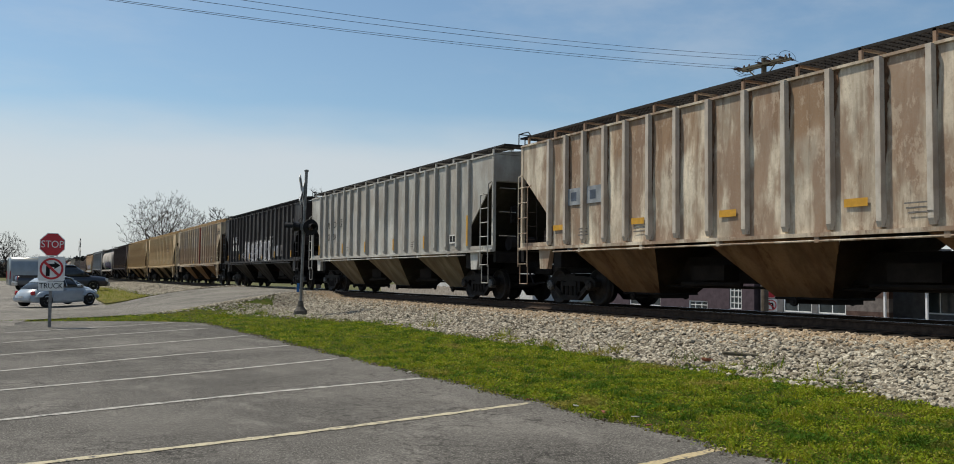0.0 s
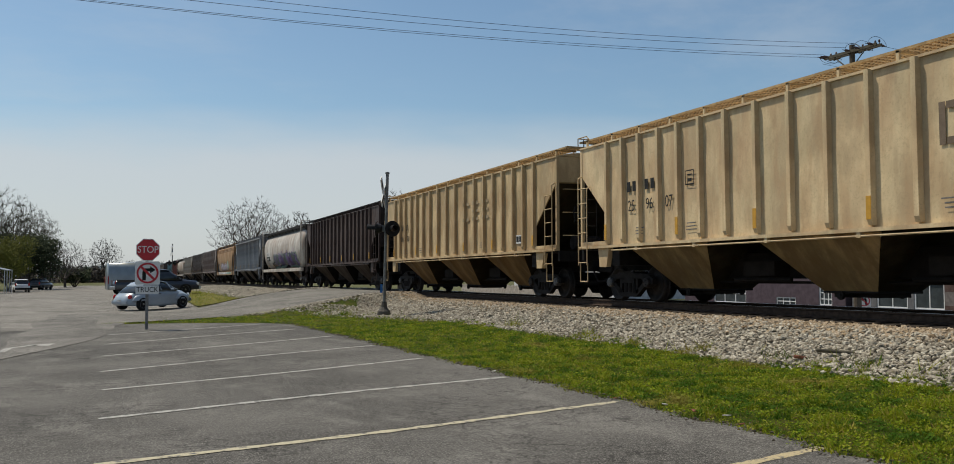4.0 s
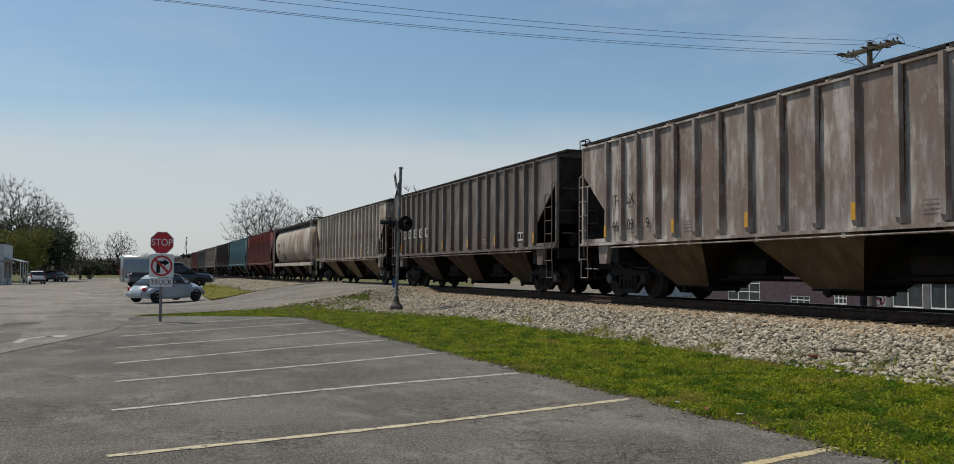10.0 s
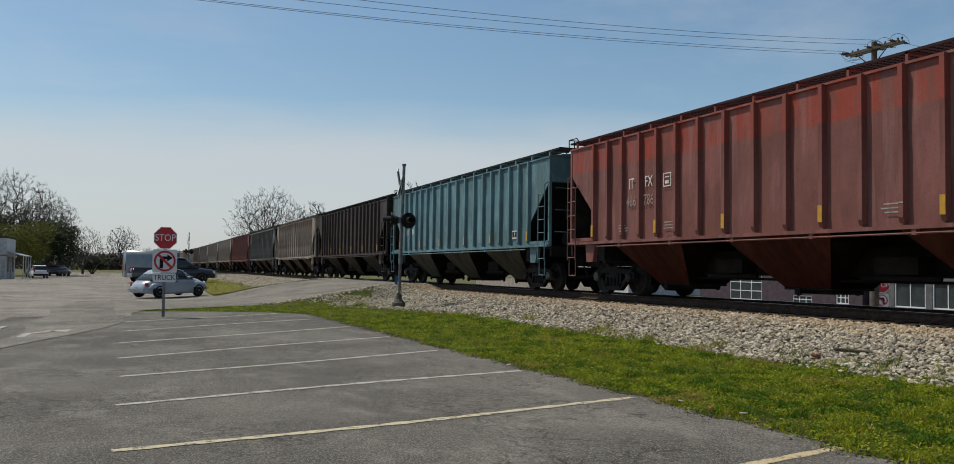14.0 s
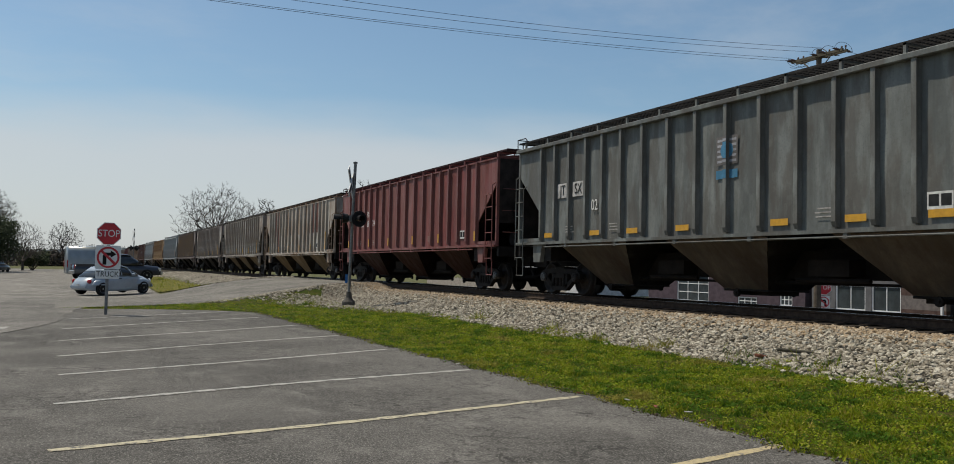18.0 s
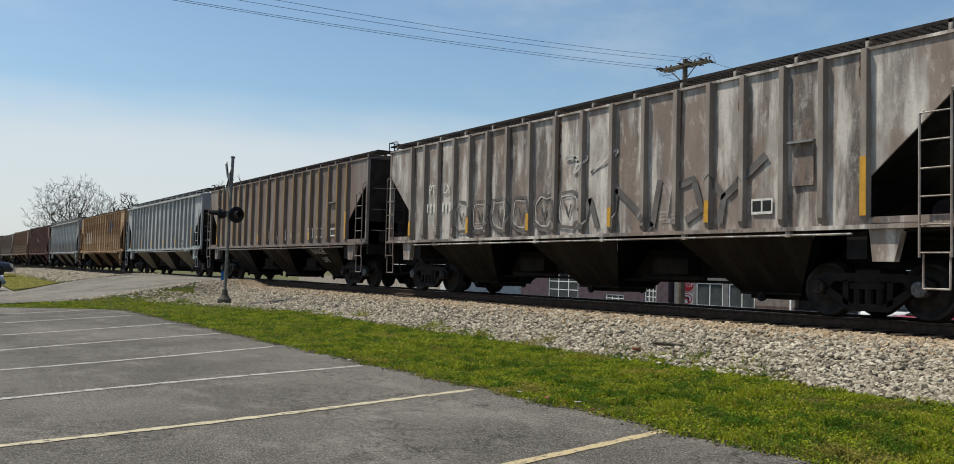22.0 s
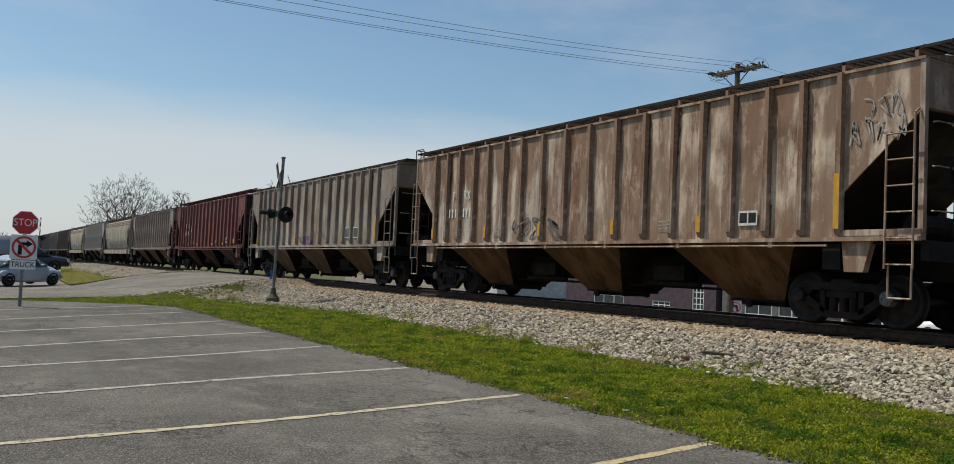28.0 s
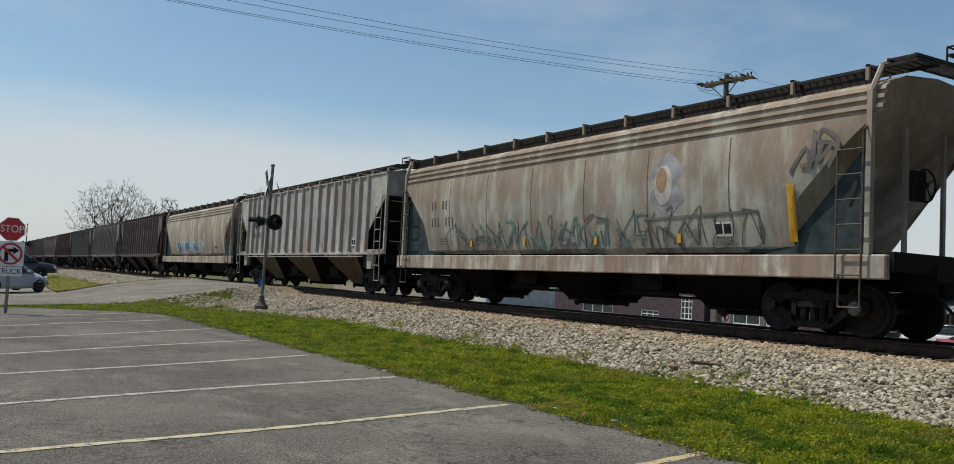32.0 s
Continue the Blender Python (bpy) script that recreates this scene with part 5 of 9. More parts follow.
# base colour, grime colour, streak, patch, dirt, hopper colour
LOOKS = {
    0: ("rust-stained cream covered hopper car with brown streaks", (0.66, 0.575, 0.45), (0.18, 0.11, 0.065), 0.5, 0.38, 0.7, (0.30, 0.20, 0.11)),
    1: ("clean pale grey covered hopper car with cream bays", (0.50, 0.49, 0.45), (0.34, 0.33, 0.29), 0.2, 0.02, 0.25, (0.44, 0.41, 0.30)),
    2: ("black covered hopper car with pale graffiti", (0.026, 0.026, 0.028), (0.075, 0.07, 0.066), 0.35, 0.03, 0.4, (0.018, 0.017, 0.017)),
    3: ("tan covered hopper car faded to grey", (0.67, 0.525, 0.345), (0.27, 0.23, 0.19), 0.5, 0.08, 0.5, (0.46, 0.28, 0.12)),
    4: ("beige covered hopper car with yellow reflectors", (0.70, 0.54, 0.32), (0.48, 0.33, 0.19), 0.2, 0.0, 0.15, (0.47, 0.38, 0.21)),
    5: ("beige covered hopper car with dark lettering", (0.62, 0.465, 0.26), (0.38, 0.27, 0.14), 0.3, 0.03, 0.3, (0.42, 0.30, 0.14)),
    6: ("dark brown covered hopper car", (0.085, 0.058, 0.050), (0.045, 0.035, 0.032), 0.35, 0.1, 0.4, (0.075, 0.055, 0.045)),
    7: ("round-sided pale grey hopper car with purple graffiti", (0.58, 0.555, 0.50), (0.32, 0.26, 0.215), 0.35, 0.03, 0.3, (0.4, 0.36, 0.3)),
    8: ("blue-grey covered hopper car", (0.30, 0.325, 0.35), (0.20, 0.20, 0.205), 0.3, 0.02, 0.35, (0.24, 0.23, 0.21)),
    9: ("tan curved-side hopper car with white graffiti", (0.40, 0.265, 0.135), (0.24, 0.135, 0.065), 0.5, 0.12, 0.4, (0.38, 0.28, 0.17)),
    10: ("taupe grey covered hopper car", (0.43, 0.39, 0.36), (0.14, 0.10, 0.085), 0.55, 0.10, 0.5, (0.26, 0.20, 0.135)),
    11: ("dull brown-grey covered hopper car", (0.185, 0.155, 0.14), (0.10, 0.085, 0.07), 0.4, 0.05, 0.5, (0.15, 0.115, 0.085)),
    12: ("heavily rusted white covered hopper car", (0.52, 0.465, 0.38), (0.10, 0.058, 0.04), 0.55, 0.95, 0.6, (0.40, 0.31, 0.19)),
    13: ("round-sided white hopper car with brown stains", (0.54, 0.515, 0.455), (0.26, 0.165, 0.11), 0.4, 0.10, 0.3, (0.5, 0.47, 0.42)),
    14: ("faded red covered hopper car", (0.215, 0.075, 0.062), (0.24, 0.13, 0.12), 0.45, 0.05, 0.4, (0.13, 0.035, 0.025)),
    15: ("teal blue covered hopper car", (0.15, 0.28, 0.32), (0.095, 0.17, 0.19), 0.35, 0.05, 0.4, (0.15, 0.17, 0.15)),
    16: ("blackish brown covered hopper car", (0.068, 0.05, 0.047), (0.04, 0.033, 0.031), 0.35, 0.05, 0.4, (0.06, 0.048, 0.04)),
    17: ("weathered pale brown covered hopper car", (0.50, 0.455, 0.39), (0.17, 0.12, 0.095), 0.6, 0.12, 0.5, (0.24, 0.19, 0.14)),
    18: ("slate green-grey covered hopper car", (0.175, 0.185, 0.175), (0.09, 0.094, 0.09), 0.4, 0.0, 0.4, (0.19, 0.175, 0.15)),
    19: ("dull maroon covered hopper car with white lettering", (0.185, 0.045, 0.042), (0.24, 0.14, 0.13), 0.5, 0.04, 0.3, (0.075, 0.032, 0.024)),
    20: ("pale covered hopper car with maroon rusted panels", (0.52, 0.49, 0.43), (0.22, 0.15, 0.10), 0.5, 0.22, 0.5, (0.40, 0.32, 0.19)),
    21: ("light grey covered hopper car with yellow reflectors", (0.44, 0.415, 0.37), (0.20, 0.175, 0.15), 0.5, 0.06, 0.5, (0.36, 0.29, 0.18)),
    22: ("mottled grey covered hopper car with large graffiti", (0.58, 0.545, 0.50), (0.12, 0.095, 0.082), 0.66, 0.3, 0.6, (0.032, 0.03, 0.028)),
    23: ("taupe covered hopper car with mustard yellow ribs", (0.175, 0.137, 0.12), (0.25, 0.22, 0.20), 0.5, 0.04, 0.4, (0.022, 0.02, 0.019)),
    24: ("clean light blue-grey covered hopper car", (0.44, 0.47, 0.48), (0.31, 0.33, 0.335), 0.15, 0.0, 0.2, (0.36, 0.335, 0.28)),
    25: ("ochre tan covered hopper car with a faded blue emblem", (0.52, 0.375, 0.215), (0.20, 0.094, 0.048), 0.6, 0.16, 0.55, (0.32, 0.20, 0.085)),
    26: ("pale blue-white covered hopper car with a blue emblem", (0.44, 0.47, 0.48), (0.26, 0.24, 0.22), 0.35, 0.05, 0.4, (0.42, 0.40, 0.33)),
    27: ("rusty maroon covered hopper car", (0.13, 0.062, 0.055), (0.19, 0.12, 0.10), 0.45, 0.25, 0.4, (0.085, 0.05, 0.035)),
    28: ("rust-brown covered hopper car with pale patches", (0.56, 0.45, 0.345), (0.15, 0.085, 0.05), 0.6, 0.60, 0.6, (0.24, 0.15, 0.075)),
    29: ("warm grey covered hopper car with small purple tags", (0.39, 0.35, 0.295), (0.19, 0.15, 0.125), 0.45, 0.08, 0.4, (0.27, 0.20, 0.13)),
    30: ("deep maroon covered hopper car with yellow markings", (0.155, 0.040, 0.040), (0.20, 0.11, 0.105), 0.4, 0.0, 0.35, (0.085, 0.032, 0.024)),
    31: ("grey-taupe covered hopper car", (0.36, 0.305, 0.27), (0.17, 0.135, 0.118), 0.45, 0.05, 0.4, (0.24, 0.205, 0.16)),
    32: ("faded curved-side hopper car with pastel graffiti", (0.42, 0.43, 0.375), (0.25, 0.19, 0.145), 0.35, 0.05, 0.4, (0.46, 0.41, 0.34)),
    33: ("white-grey covered hopper car", (0.47, 0.46, 0.43), (0.28, 0.26, 0.235), 0.35, 0.04, 0.4, (0.24, 0.20, 0.15)),
    34: ("cream curved-side hopper car with blue graffiti", (0.47, 0.43, 0.36), (0.29, 0.22, 0.16), 0.4, 0.1, 0.4, (0.48, 0.46, 0.42)),
    35: ("brown-grey covered hopper car", (0.19, 0.155, 0.14), (0.11, 0.09, 0.08), 0.4, 0.1, 0.4, (0.15, 0.12, 0.1)),
    36: ("grey covered hopper car", (0.27, 0.26, 0.245), (0.16, 0.15, 0.14), 0.4, 0.05, 0.4, (0.2, 0.18, 0.15)),
    37: ("dark grey covered hopper car", (0.16, 0.155, 0.15), (0.1, 0.09, 0.085), 0.4, 0.05, 0.4, (0.12, 0.11, 0.1)),
    38: ("dull brown covered hopper car", (0.15, 0.10, 0.085), (0.09, 0.065, 0.055), 0.4, 0.1, 0.4, (0.1, 0.08, 0.07)),
    39: ("light taupe covered hopper car", (0.29, 0.265, 0.235), (0.17, 0.145, 0.12), 0.4, 0.05, 0.4, (0.2, 0.17, 0.14)),
    40: ("smoky grey covered hopper car", (0.22, 0.215, 0.21), (0.13, 0.125, 0.12), 0.4, 0.05, 0.4, (0.15, 0.14, 0.12)),
    41: ("faded brown covered hopper car", (0.17, 0.12, 0.1), (0.1, 0.075, 0.065), 0.4, 0.1, 0.4, (0.12, 0.1, 0.08)),
    42: ("ash grey covered hopper car", (0.3, 0.29, 0.27), (0.18, 0.165, 0.15), 0.4, 0.05, 0.4, (0.2, 0.18, 0.15)),
}
ROUND = {7: "tank", 13: "tank", 9: "flow", 32: "flow", 34: "flow"}
M_YELLOW_RIB = railcar_paint("mustard_rib_paint", (0.36, 0.235, 0.05), (0.22, 0.14, 0.05), 0.3, 0.0, 0.3, 77.0)
M_RED_RIB = railcar_paint("red_rib_paint", (0.26, 0.07, 0.05), (0.16, 0.06, 0.05), 0.3, 0.0, 0.3, 78.0)
M_PALE_BEAM = railcar_paint("pale_sill_paint", (0.55, 0.52, 0.46), (0.22, 0.15, 0.10), 0.55, 0.35, 0.5, 79.0)
M_WHITE_BEAM = railcar_paint("white_sill_paint", (0.60, 0.57, 0.51), (0.30, 0.22, 0.16), 0.3, 0.08, 0.3, 80.0)
M_TAN_WALK = plain("tan_walkway_paint", (0.38, 0.26, 0.13), 0.7, 0.0, 0.3, 6)
M_RED_WALK = plain("maroon_walkway_paint", (0.035, 0.016, 0.018), 0.7, 0.0, 0.3, 6)
CLEAN_RIBS = {0: (0.66, 0.61, 0.53), 12: (0.64, 0.60, 0.52), 20: (0.42, 0.39, 0.34), 22: (0.36, 0.32, 0.28), 3: (0.60, 0.44, 0.24)}
# paint that differs above a ragged line: colour, height, softness, share of the panels
TOPS = {14: ((0.30, 0.050, 0.028), 3.55, 0.10, 1.0), 20: ((0.27, 0.185, 0.125), 2.62, 0.10, 0.75), 0: ((0.26, 0.16, 0.09), 3.3, 0.7, 0.5), 12: ((0.12, 0.065, 0.045), 3.2, 0.8, 0.7), 28: ((0.19, 0.12, 0.082), 3.2, 0.7, 0.6), 29: ((0.22, 0.18, 0.145), 2.9, 0.8, 0.6), 10: ((0.20, 0.155, 0.13), 2.8, 0.8, 0.6), 25: ((0.34, 0.21, 0.10), 3.0, 0.8, 0.6), 17: ((0.24, 0.17, 0.125), 3.2, 0.6, 0.6), 9: ((0.30, 0.175, 0.075), 3.2, 0.4, 1.0), 32: ((0.28, 0.22, 0.165), 2.9, 0.6, 1.0)}
# colour of the stains that run round a shell, and how much they gain towards its rear
BANDS = {13: ((0.17, 0.088, 0.05), 0.014), 7: ((0.34, 0.28, 0.235), 0.0)}
# paler paint towards the leading end: colour, where it begins and where it is full
LEAD = {12: ((0.60, 0.56, 0.47), 2.0, 7.0), 10: ((0.50, 0.475, 0.445), 1.5, 6.0), 23: ((0.255, 0.235, 0.215), 0.0, 6.5), 28: ((0.50, 0.455, 0.40), -2.0, 5.0), 3: ((0.66, 0.56, 0.41), 1.0, 6.0)}
SECOND = {3: (0.36, 0.325, 0.29), 22: (0.085, 0.07, 0.062), 28: (0.22, 0.145, 0.105)}
CARS, LOOK_PAINT = [], {}
for k, (label, base, grime, streak, patch, dirt, hopc) in LOOKS.items():
    paint = railcar_paint("car_paint", base, grime, streak, patch, dirt, k * 1.7 + 0.3, second=SECOND.get(k), top=TOPS.get(k), bands=BANDS.get(k), lead=LEAD.get(k), rust=(0.095, 0.055, 0.042) if k in (12, 22) else (0.17, 0.07, 0.032) if k == 28 else (0.115, 0.05, 0.026))
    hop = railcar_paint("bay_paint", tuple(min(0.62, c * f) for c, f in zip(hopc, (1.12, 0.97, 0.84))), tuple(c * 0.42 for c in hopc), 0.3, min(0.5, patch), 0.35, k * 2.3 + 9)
    if k in ROUND:
        car = round_car(ROUND[k], label, paint, hop if k == 9 else M_WHITE_BEAM if ROUND[k] == "tank" else M_PALE_BEAM)
    else:
        rib = None
        if k in CLEAN_RIBS:
            rib = railcar_paint("rib_paint", CLEAN_RIBS[k], grime, 0.15, 0.28, 0.2, k * 1.1 + 3)
        if k == 3:
            rib = lambda y, p=paint: M_RED_RIB if abs(y + 1.48) < 0.1 else p
        # slope sheets: bay colour cut to a sixth, shade beneath the car included
        under = railcar_paint("bay_floor_shade_paint", tuple(c * 0.17 for c in hopc), tuple(c * 0.10 for c in hopc), 0.45, 0.2, 0.5, k * 2.1 + 4)
        body_paint = railcar_paint("end_sheet_paint", base, grime, streak * 0.7, patch * 0.6, dirt, k * 1.3 + 8) if k in (0, 3, 12, 20, 22) else paint
        car = ribbed_car(label, paint, hop, under, body_paint, rib, M_TAN_WALK if k in (3, 4, 5) else M_RED_WALK if k in (14, 19, 30) else None, k in (8, 18, 24, 26), 0.0 if k in (0, 8, 18, 24, 26) else 0.0 if k == 30 else 0.13 if k in (10, 11, 12, 25, 29, 31) else 0.06 if k in (22, 23, 28) else 0.04, sum(base) < 0.55)
    if k == 23:
        for y in RIBS:
            put("rib_stripe", CAR["rib_stripe"], M_YELLOW_RIB, car, pose(0, y, 0), "mustard yellow stripe")
    LOOK_PAINT[k] = paint
    CARS.append(car)

# ---- signs, signal, poles ----
M_RED_SIGN = plain("red_sign_sheeting", (0.48, 0.018, 0.028), 0.45, 0, 0.12, 8)
M_WHITE_SIGN = plain("white_sign_sheeting", (0.72, 0.72, 0.70), 0.45, 0, 0.1, 8)
M_BLACK_SIGN = plain("black_sign_paint", (0.012, 0.012, 0.012), 0.5, 0, 0.2, 8)
M_BLUE_SIGN = plain("blue_sign_sheeting", (0.03, 0.12, 0.32), 0.5, 0, 0.2, 8)
M_SIGNAL_BLACK = plain("black_signal_housing", (0.014, 0.014, 0.015), 0.5, 0, 0.3, 8)
M_LENS = plain("unlit_signal_lens", (0.02, 0.012, 0.014), 0.15, 0, 0.2, 8)
M_ALU = plain("weathered_aluminium_mast", (0.18, 0.18, 0.175), 0.5, 0.6, 0.3, 10)
M_POLE = plain("weathered_pole_wood", (0.105, 0.085, 0.065), 0.9, 0, 0.35, 4, 0.4)
M_ARM = plain("pale_crossarm_wood", (0.10, 0.09, 0.068), 0.85, 0, 0.25, 5, 0.3)
M_PORCELAIN = plain("brown_porcelain", (0.06, 0.035, 0.028), 0.2, 0, 0.2, 8)
M_WIRE = plain("dark_wire", (0.02, 0.02, 0.022), 0.5, 0.5, 0.1, 4)


def text_mesh(words, size, mat):
    """Writing in the built-in font, as a flat mesh centred on its origin, upright in the x-z plane and read from -y."""
    cu = bpy.data.curves.new("writing", "FONT")
    cu.body, cu.size, cu.align_x, cu.align_y, cu.extrude = words, size, "CENTER", "CENTER", 0.002
    tmp = bpy.data.objects.new("writing", cu)
    me = bpy.data.meshes.new_from_object(tmp)
    bpy.data.objects.remove(tmp)
    me.transform(Matrix.Rotation(radians(90), 4, "X"))
    me.materials.clear()
    me.materials.append(mat)
    return me


def plate(bm, outline, y0, y1):
    """An (x, z) outline with thickness along y."""
    a = [bm.verts.new((x, y0, z)) for x, z in outline]
    b = [bm.verts.new((x, y1, z)) for x, z in outline]
    bm.faces.new(a)
    bm.faces.new(b[::-1])
    n = len(outline)
    for i in range(n):
        bm.faces.new((a[i], b[i], b[(i + 1) % n], a[(i + 1) % n]))


def octagon(r, z):
    return [(r * math.cos(radians(22.5 + 45 * i)), z + r * math.sin(radians(22.5 + 45 * i))) for i in range(8)]


def square(w, h, z, cut=0.03):
    w, h = w / 2, h / 2
    return [(-w + cut, z - h), (w - cut, z - h), (w, z - h + cut), (w, z + h - cut), (w - cut, z + h), (-w + cut, z + h), (-w, z + h - cut), (-w, z - h + cut)]


def ring(bm, r0, r1, z, y, n=28):
    a = [bm.verts.new((r0 * math.cos(2 * math.pi * i / n), y, z + r0 * math.sin(2 * math.pi * i / n))) for i in range(n)]
    b = [bm.verts.new((r1 * math.cos(2 * math.pi * i / n), y, z + r1 * math.sin(2 * math.pi * i / n))) for i in range(n)]
    for i in range(n):
        bm.faces.new((a[i], a[(i + 1) % n], b[(i + 1) % n], b[i]))


def turn_sign(parent, z, size, left):
    bm = bmesh.new()
    plate(bm, square(size, size, z), -0.045, -0.040)
    face = part("turn_plate", bm, M_WHITE_SIGN, parent, "white plate forbidding a turn")
    s = -1 if left else 1
    bm = bmesh.new()
    k = size / 0.62
    for o in (((-0.13, -0.19), (-0.04, -0.19), (-0.04, 0.045), (-0.13, 0.045)), ((-0.13, 0.045), (-0.04, 0.045), (0.06, 0.045), (0.06, 0.125), (-0.09, 0.125)), ((0.06, -0.01), (0.20, 0.085), (0.06, 0.18))):
        plate(bm, [(s * x * k, z + y * k) for x, y in o], -0.050, -0.047)
    part("arrow", bm, M_BLACK_SIGN, face)
    bm = bmesh.new()
    ring(bm, 0.225 * k, 0.275 * k, z, -0.054)
    d = 0.175 * k
    e = 0.022 * k
    plate(bm, [(-d - e, z + d - e), (-d + e, z + d + e), (d + e, z - d + e), (d - e, z - d - e)], -0.056, -0.053)
    part("prohibition_ring", bm, M_RED_SIGN, face)


def stop_sign(x, y, base, z_stop, size, turn, label, truck=False, left=False):
    post = empty("stop_sign", pose(x, y, base, 0, 0, turn), label, "road sign")
    zs = z_stop - base
    bm = bmesh.new()
    # U-channel post
    for x0, x1, y0, y1 in ((-0.04, 0.04, -0.005, 0.0), (-0.028, -0.022, -0.03, 0.0), (0.022, 0.028, -0.03, 0.0), (-0.028, 0.028, -0.035, -0.03)):
        box(bm, x0, x1, y0, y1, -0.3, zs + 0.28)
    part("post", bm, M_GALV, post)
    bm = bmesh.new()
    plate(bm, octagon(size / 2 / math.cos(radians(22.5)), zs), -0.045, -0.040)
    rim = part("stop_plate", bm, M_WHITE_SIGN, post, "red octagonal stop plate with a white border")
    bm = bmesh.new()
    plate(bm, octagon((size / 2 - 0.018) / math.cos(radians(22.5)), zs), -0.050, -0.046)
    part("red_face", bm, M_RED_SIGN, rim)
    w = new("word", text_mesh("STOP", size * 0.44, M_WHITE_SIGN))
    w.parent = rim
    w.matrix_local = pose(0, -0.054, zs) @ Matrix.Diagonal((0.86, 1, 1, 1))
    return post, zs


near_stop, zs = stop_sign(0.81, 25.52, ground_z(0.81, 25.52), 2.17, 0.60, 4, "red stop sign over a plate that forbids trucks to turn")
turn_sign(near_stop, zs - 0.635, 0.64, False)
bm = bmesh.new()
plate(bm, square(0.60, 0.24, zs - 1.09, 0.02), -0.045, -0.040)
tp = part("truck_plate", bm, M_WHITE_SIGN, near_stop, "white plate lettered in black")
w = new("word", text_mesh("TRUCK", 0.20, M_BLACK_SIGN))
w.parent = tp
w.matrix_local = pose(0, -0.048, zs - 1.09) @ Matrix.Diagonal((0.86, 1, 1, 1))

far_stop, zs2 = stop_sign(30.9, 29.5, -1.1, 0.97, 0.66, -42, "red stop sign over a turning ban plate beyond the tracks")
turn_sign(far_stop, zs2 - 0.66, 0.56, True)
bm = bmesh.new()
tube(bm, (-0.36, 0.08, -0.3), (-0.36, 0.08, zs2 + 0.5), 0.035, 8)
part("guy_guard", bm, plain("pale_yellow_tube", (0.6, 0.52, 0.25), 0.6), far_stop)


M_PEDESTAL = plain("weathered_iron_pedestal", (0.10, 0.092, 0.08), 0.75, 0.2, 0.4, 6)


def crossing_signal(m, label):
    sig = empty("crossing_signal", m, label, "crossing signal")
    bm = bmesh.new()
    tube(bm, (0, 0, 0.25), (0, 0, 4.85), 0.052, 12)
    disc(bm, (0, 0, 4.85), (0, 0, 1), ((0.0, 0.075), (0.05, 0.075), (0.07, 0.03)), 12)
    part("mast", bm, M_ALU, sig)
    bm = bmesh.new()
    disc(bm, (0, 0, -0.1), (0, 0, 1), ((0.0, 0.24), (0.22, 0.22), (0.36, 0.11), (0.55, 0.085)), 8)
    part("pedestal", bm, M_PEDESTAL, sig)
    bm = bmesh.new()
    tube(bm, (-0.62, 0, 2.95), (0.42, 0, 2.95), 0.04, 8)
    box(bm, -0.12, 0.12, -0.1, 0.1, 2.85, 3.06)
    part("cross_arm", bm, M_ALU, sig)
    for x, turn in ((0.22, 25), (-0.34, -86)):
        c = Vector((x, -0.12, 2.95))
        ax = Vector((math.sin(radians(turn)), -math.cos(radians(turn)), 0))
        bm = bmesh.new()
        disc(bm, c, ax, ((0.0, 0.27), (0.02, 0.275), (0.03, 0.27)), 24)
        disc(bm, c - ax * 0.22, ax, ((0.0, 0.10), (0.05, 0.15), (0.21, 0.17)), 16)
        lamp = part("lamp_unit", bm, M_SIGNAL_BLACK, sig, "round black signal background")
        bm = bmesh.new()
        disc(bm, c + ax * 0.032, ax, ((0.0, 0.105), (0.02, 0.08), (0.03, 0.03)), 16)
        part("lens", bm, M_LENS, lamp)
        bm = bmesh.new()
        n = 12
        q = ax.to_track_quat("Y", "Z").to_matrix()
        for i in range(n):
            a0, a1 = radians(-20 + 220 * i / n), radians(-20 + 220 * (i + 1) / n)
            pts = []
            for a, d in ((a0, 0.03), (a1, 0.03), (a1, 0.30), (a0, 0.30)):
                pts.append(bm.verts.new(c + q @ Vector((0.115 * math.cos(a), d, 0.115 * math.sin(a)))))
            bm.faces.new(pts)
        bmesh.ops.remove_doubles(bm, verts=bm.verts[:], dist=0.002)
        bmesh.ops.solidify(bm, geom=bm.faces[:], thickness=0.006)
        part("visor", bm, M_SIGNAL_BLACK, lamp)
    for s in (-1, 1):
        bm = bmesh.new()
        box(bm, -0.6, 0.6, -0.01, 0.01, -0.115, 0.115)
        blade = part("crossbuck_blade", bm, M_WHITE_SIGN, sig, "white crossbuck blade")
        blade.matrix_local = pose(-0.10, -0.05, 4.2, 0, 0, 80) @ pose(0, 0.02 * s, 0, 0, s * 50, 0)
        bm = bmesh.new()
        for x in (-0.32, 0.32):
            box(bm, x - 0.18, x + 0.18, -0.015, -0.011, -0.06, 0.06)
        part("lettering_bar", bm, M_BLACK_SIGN, blade)
    bm = bmesh.new()
    box(bm, -0.15, -0.06, -0.09, -0.08, 0.75, 1.05)
    part("number_plate", bm, M_BLUE_SIGN, sig, "small blue plate")
    return sig


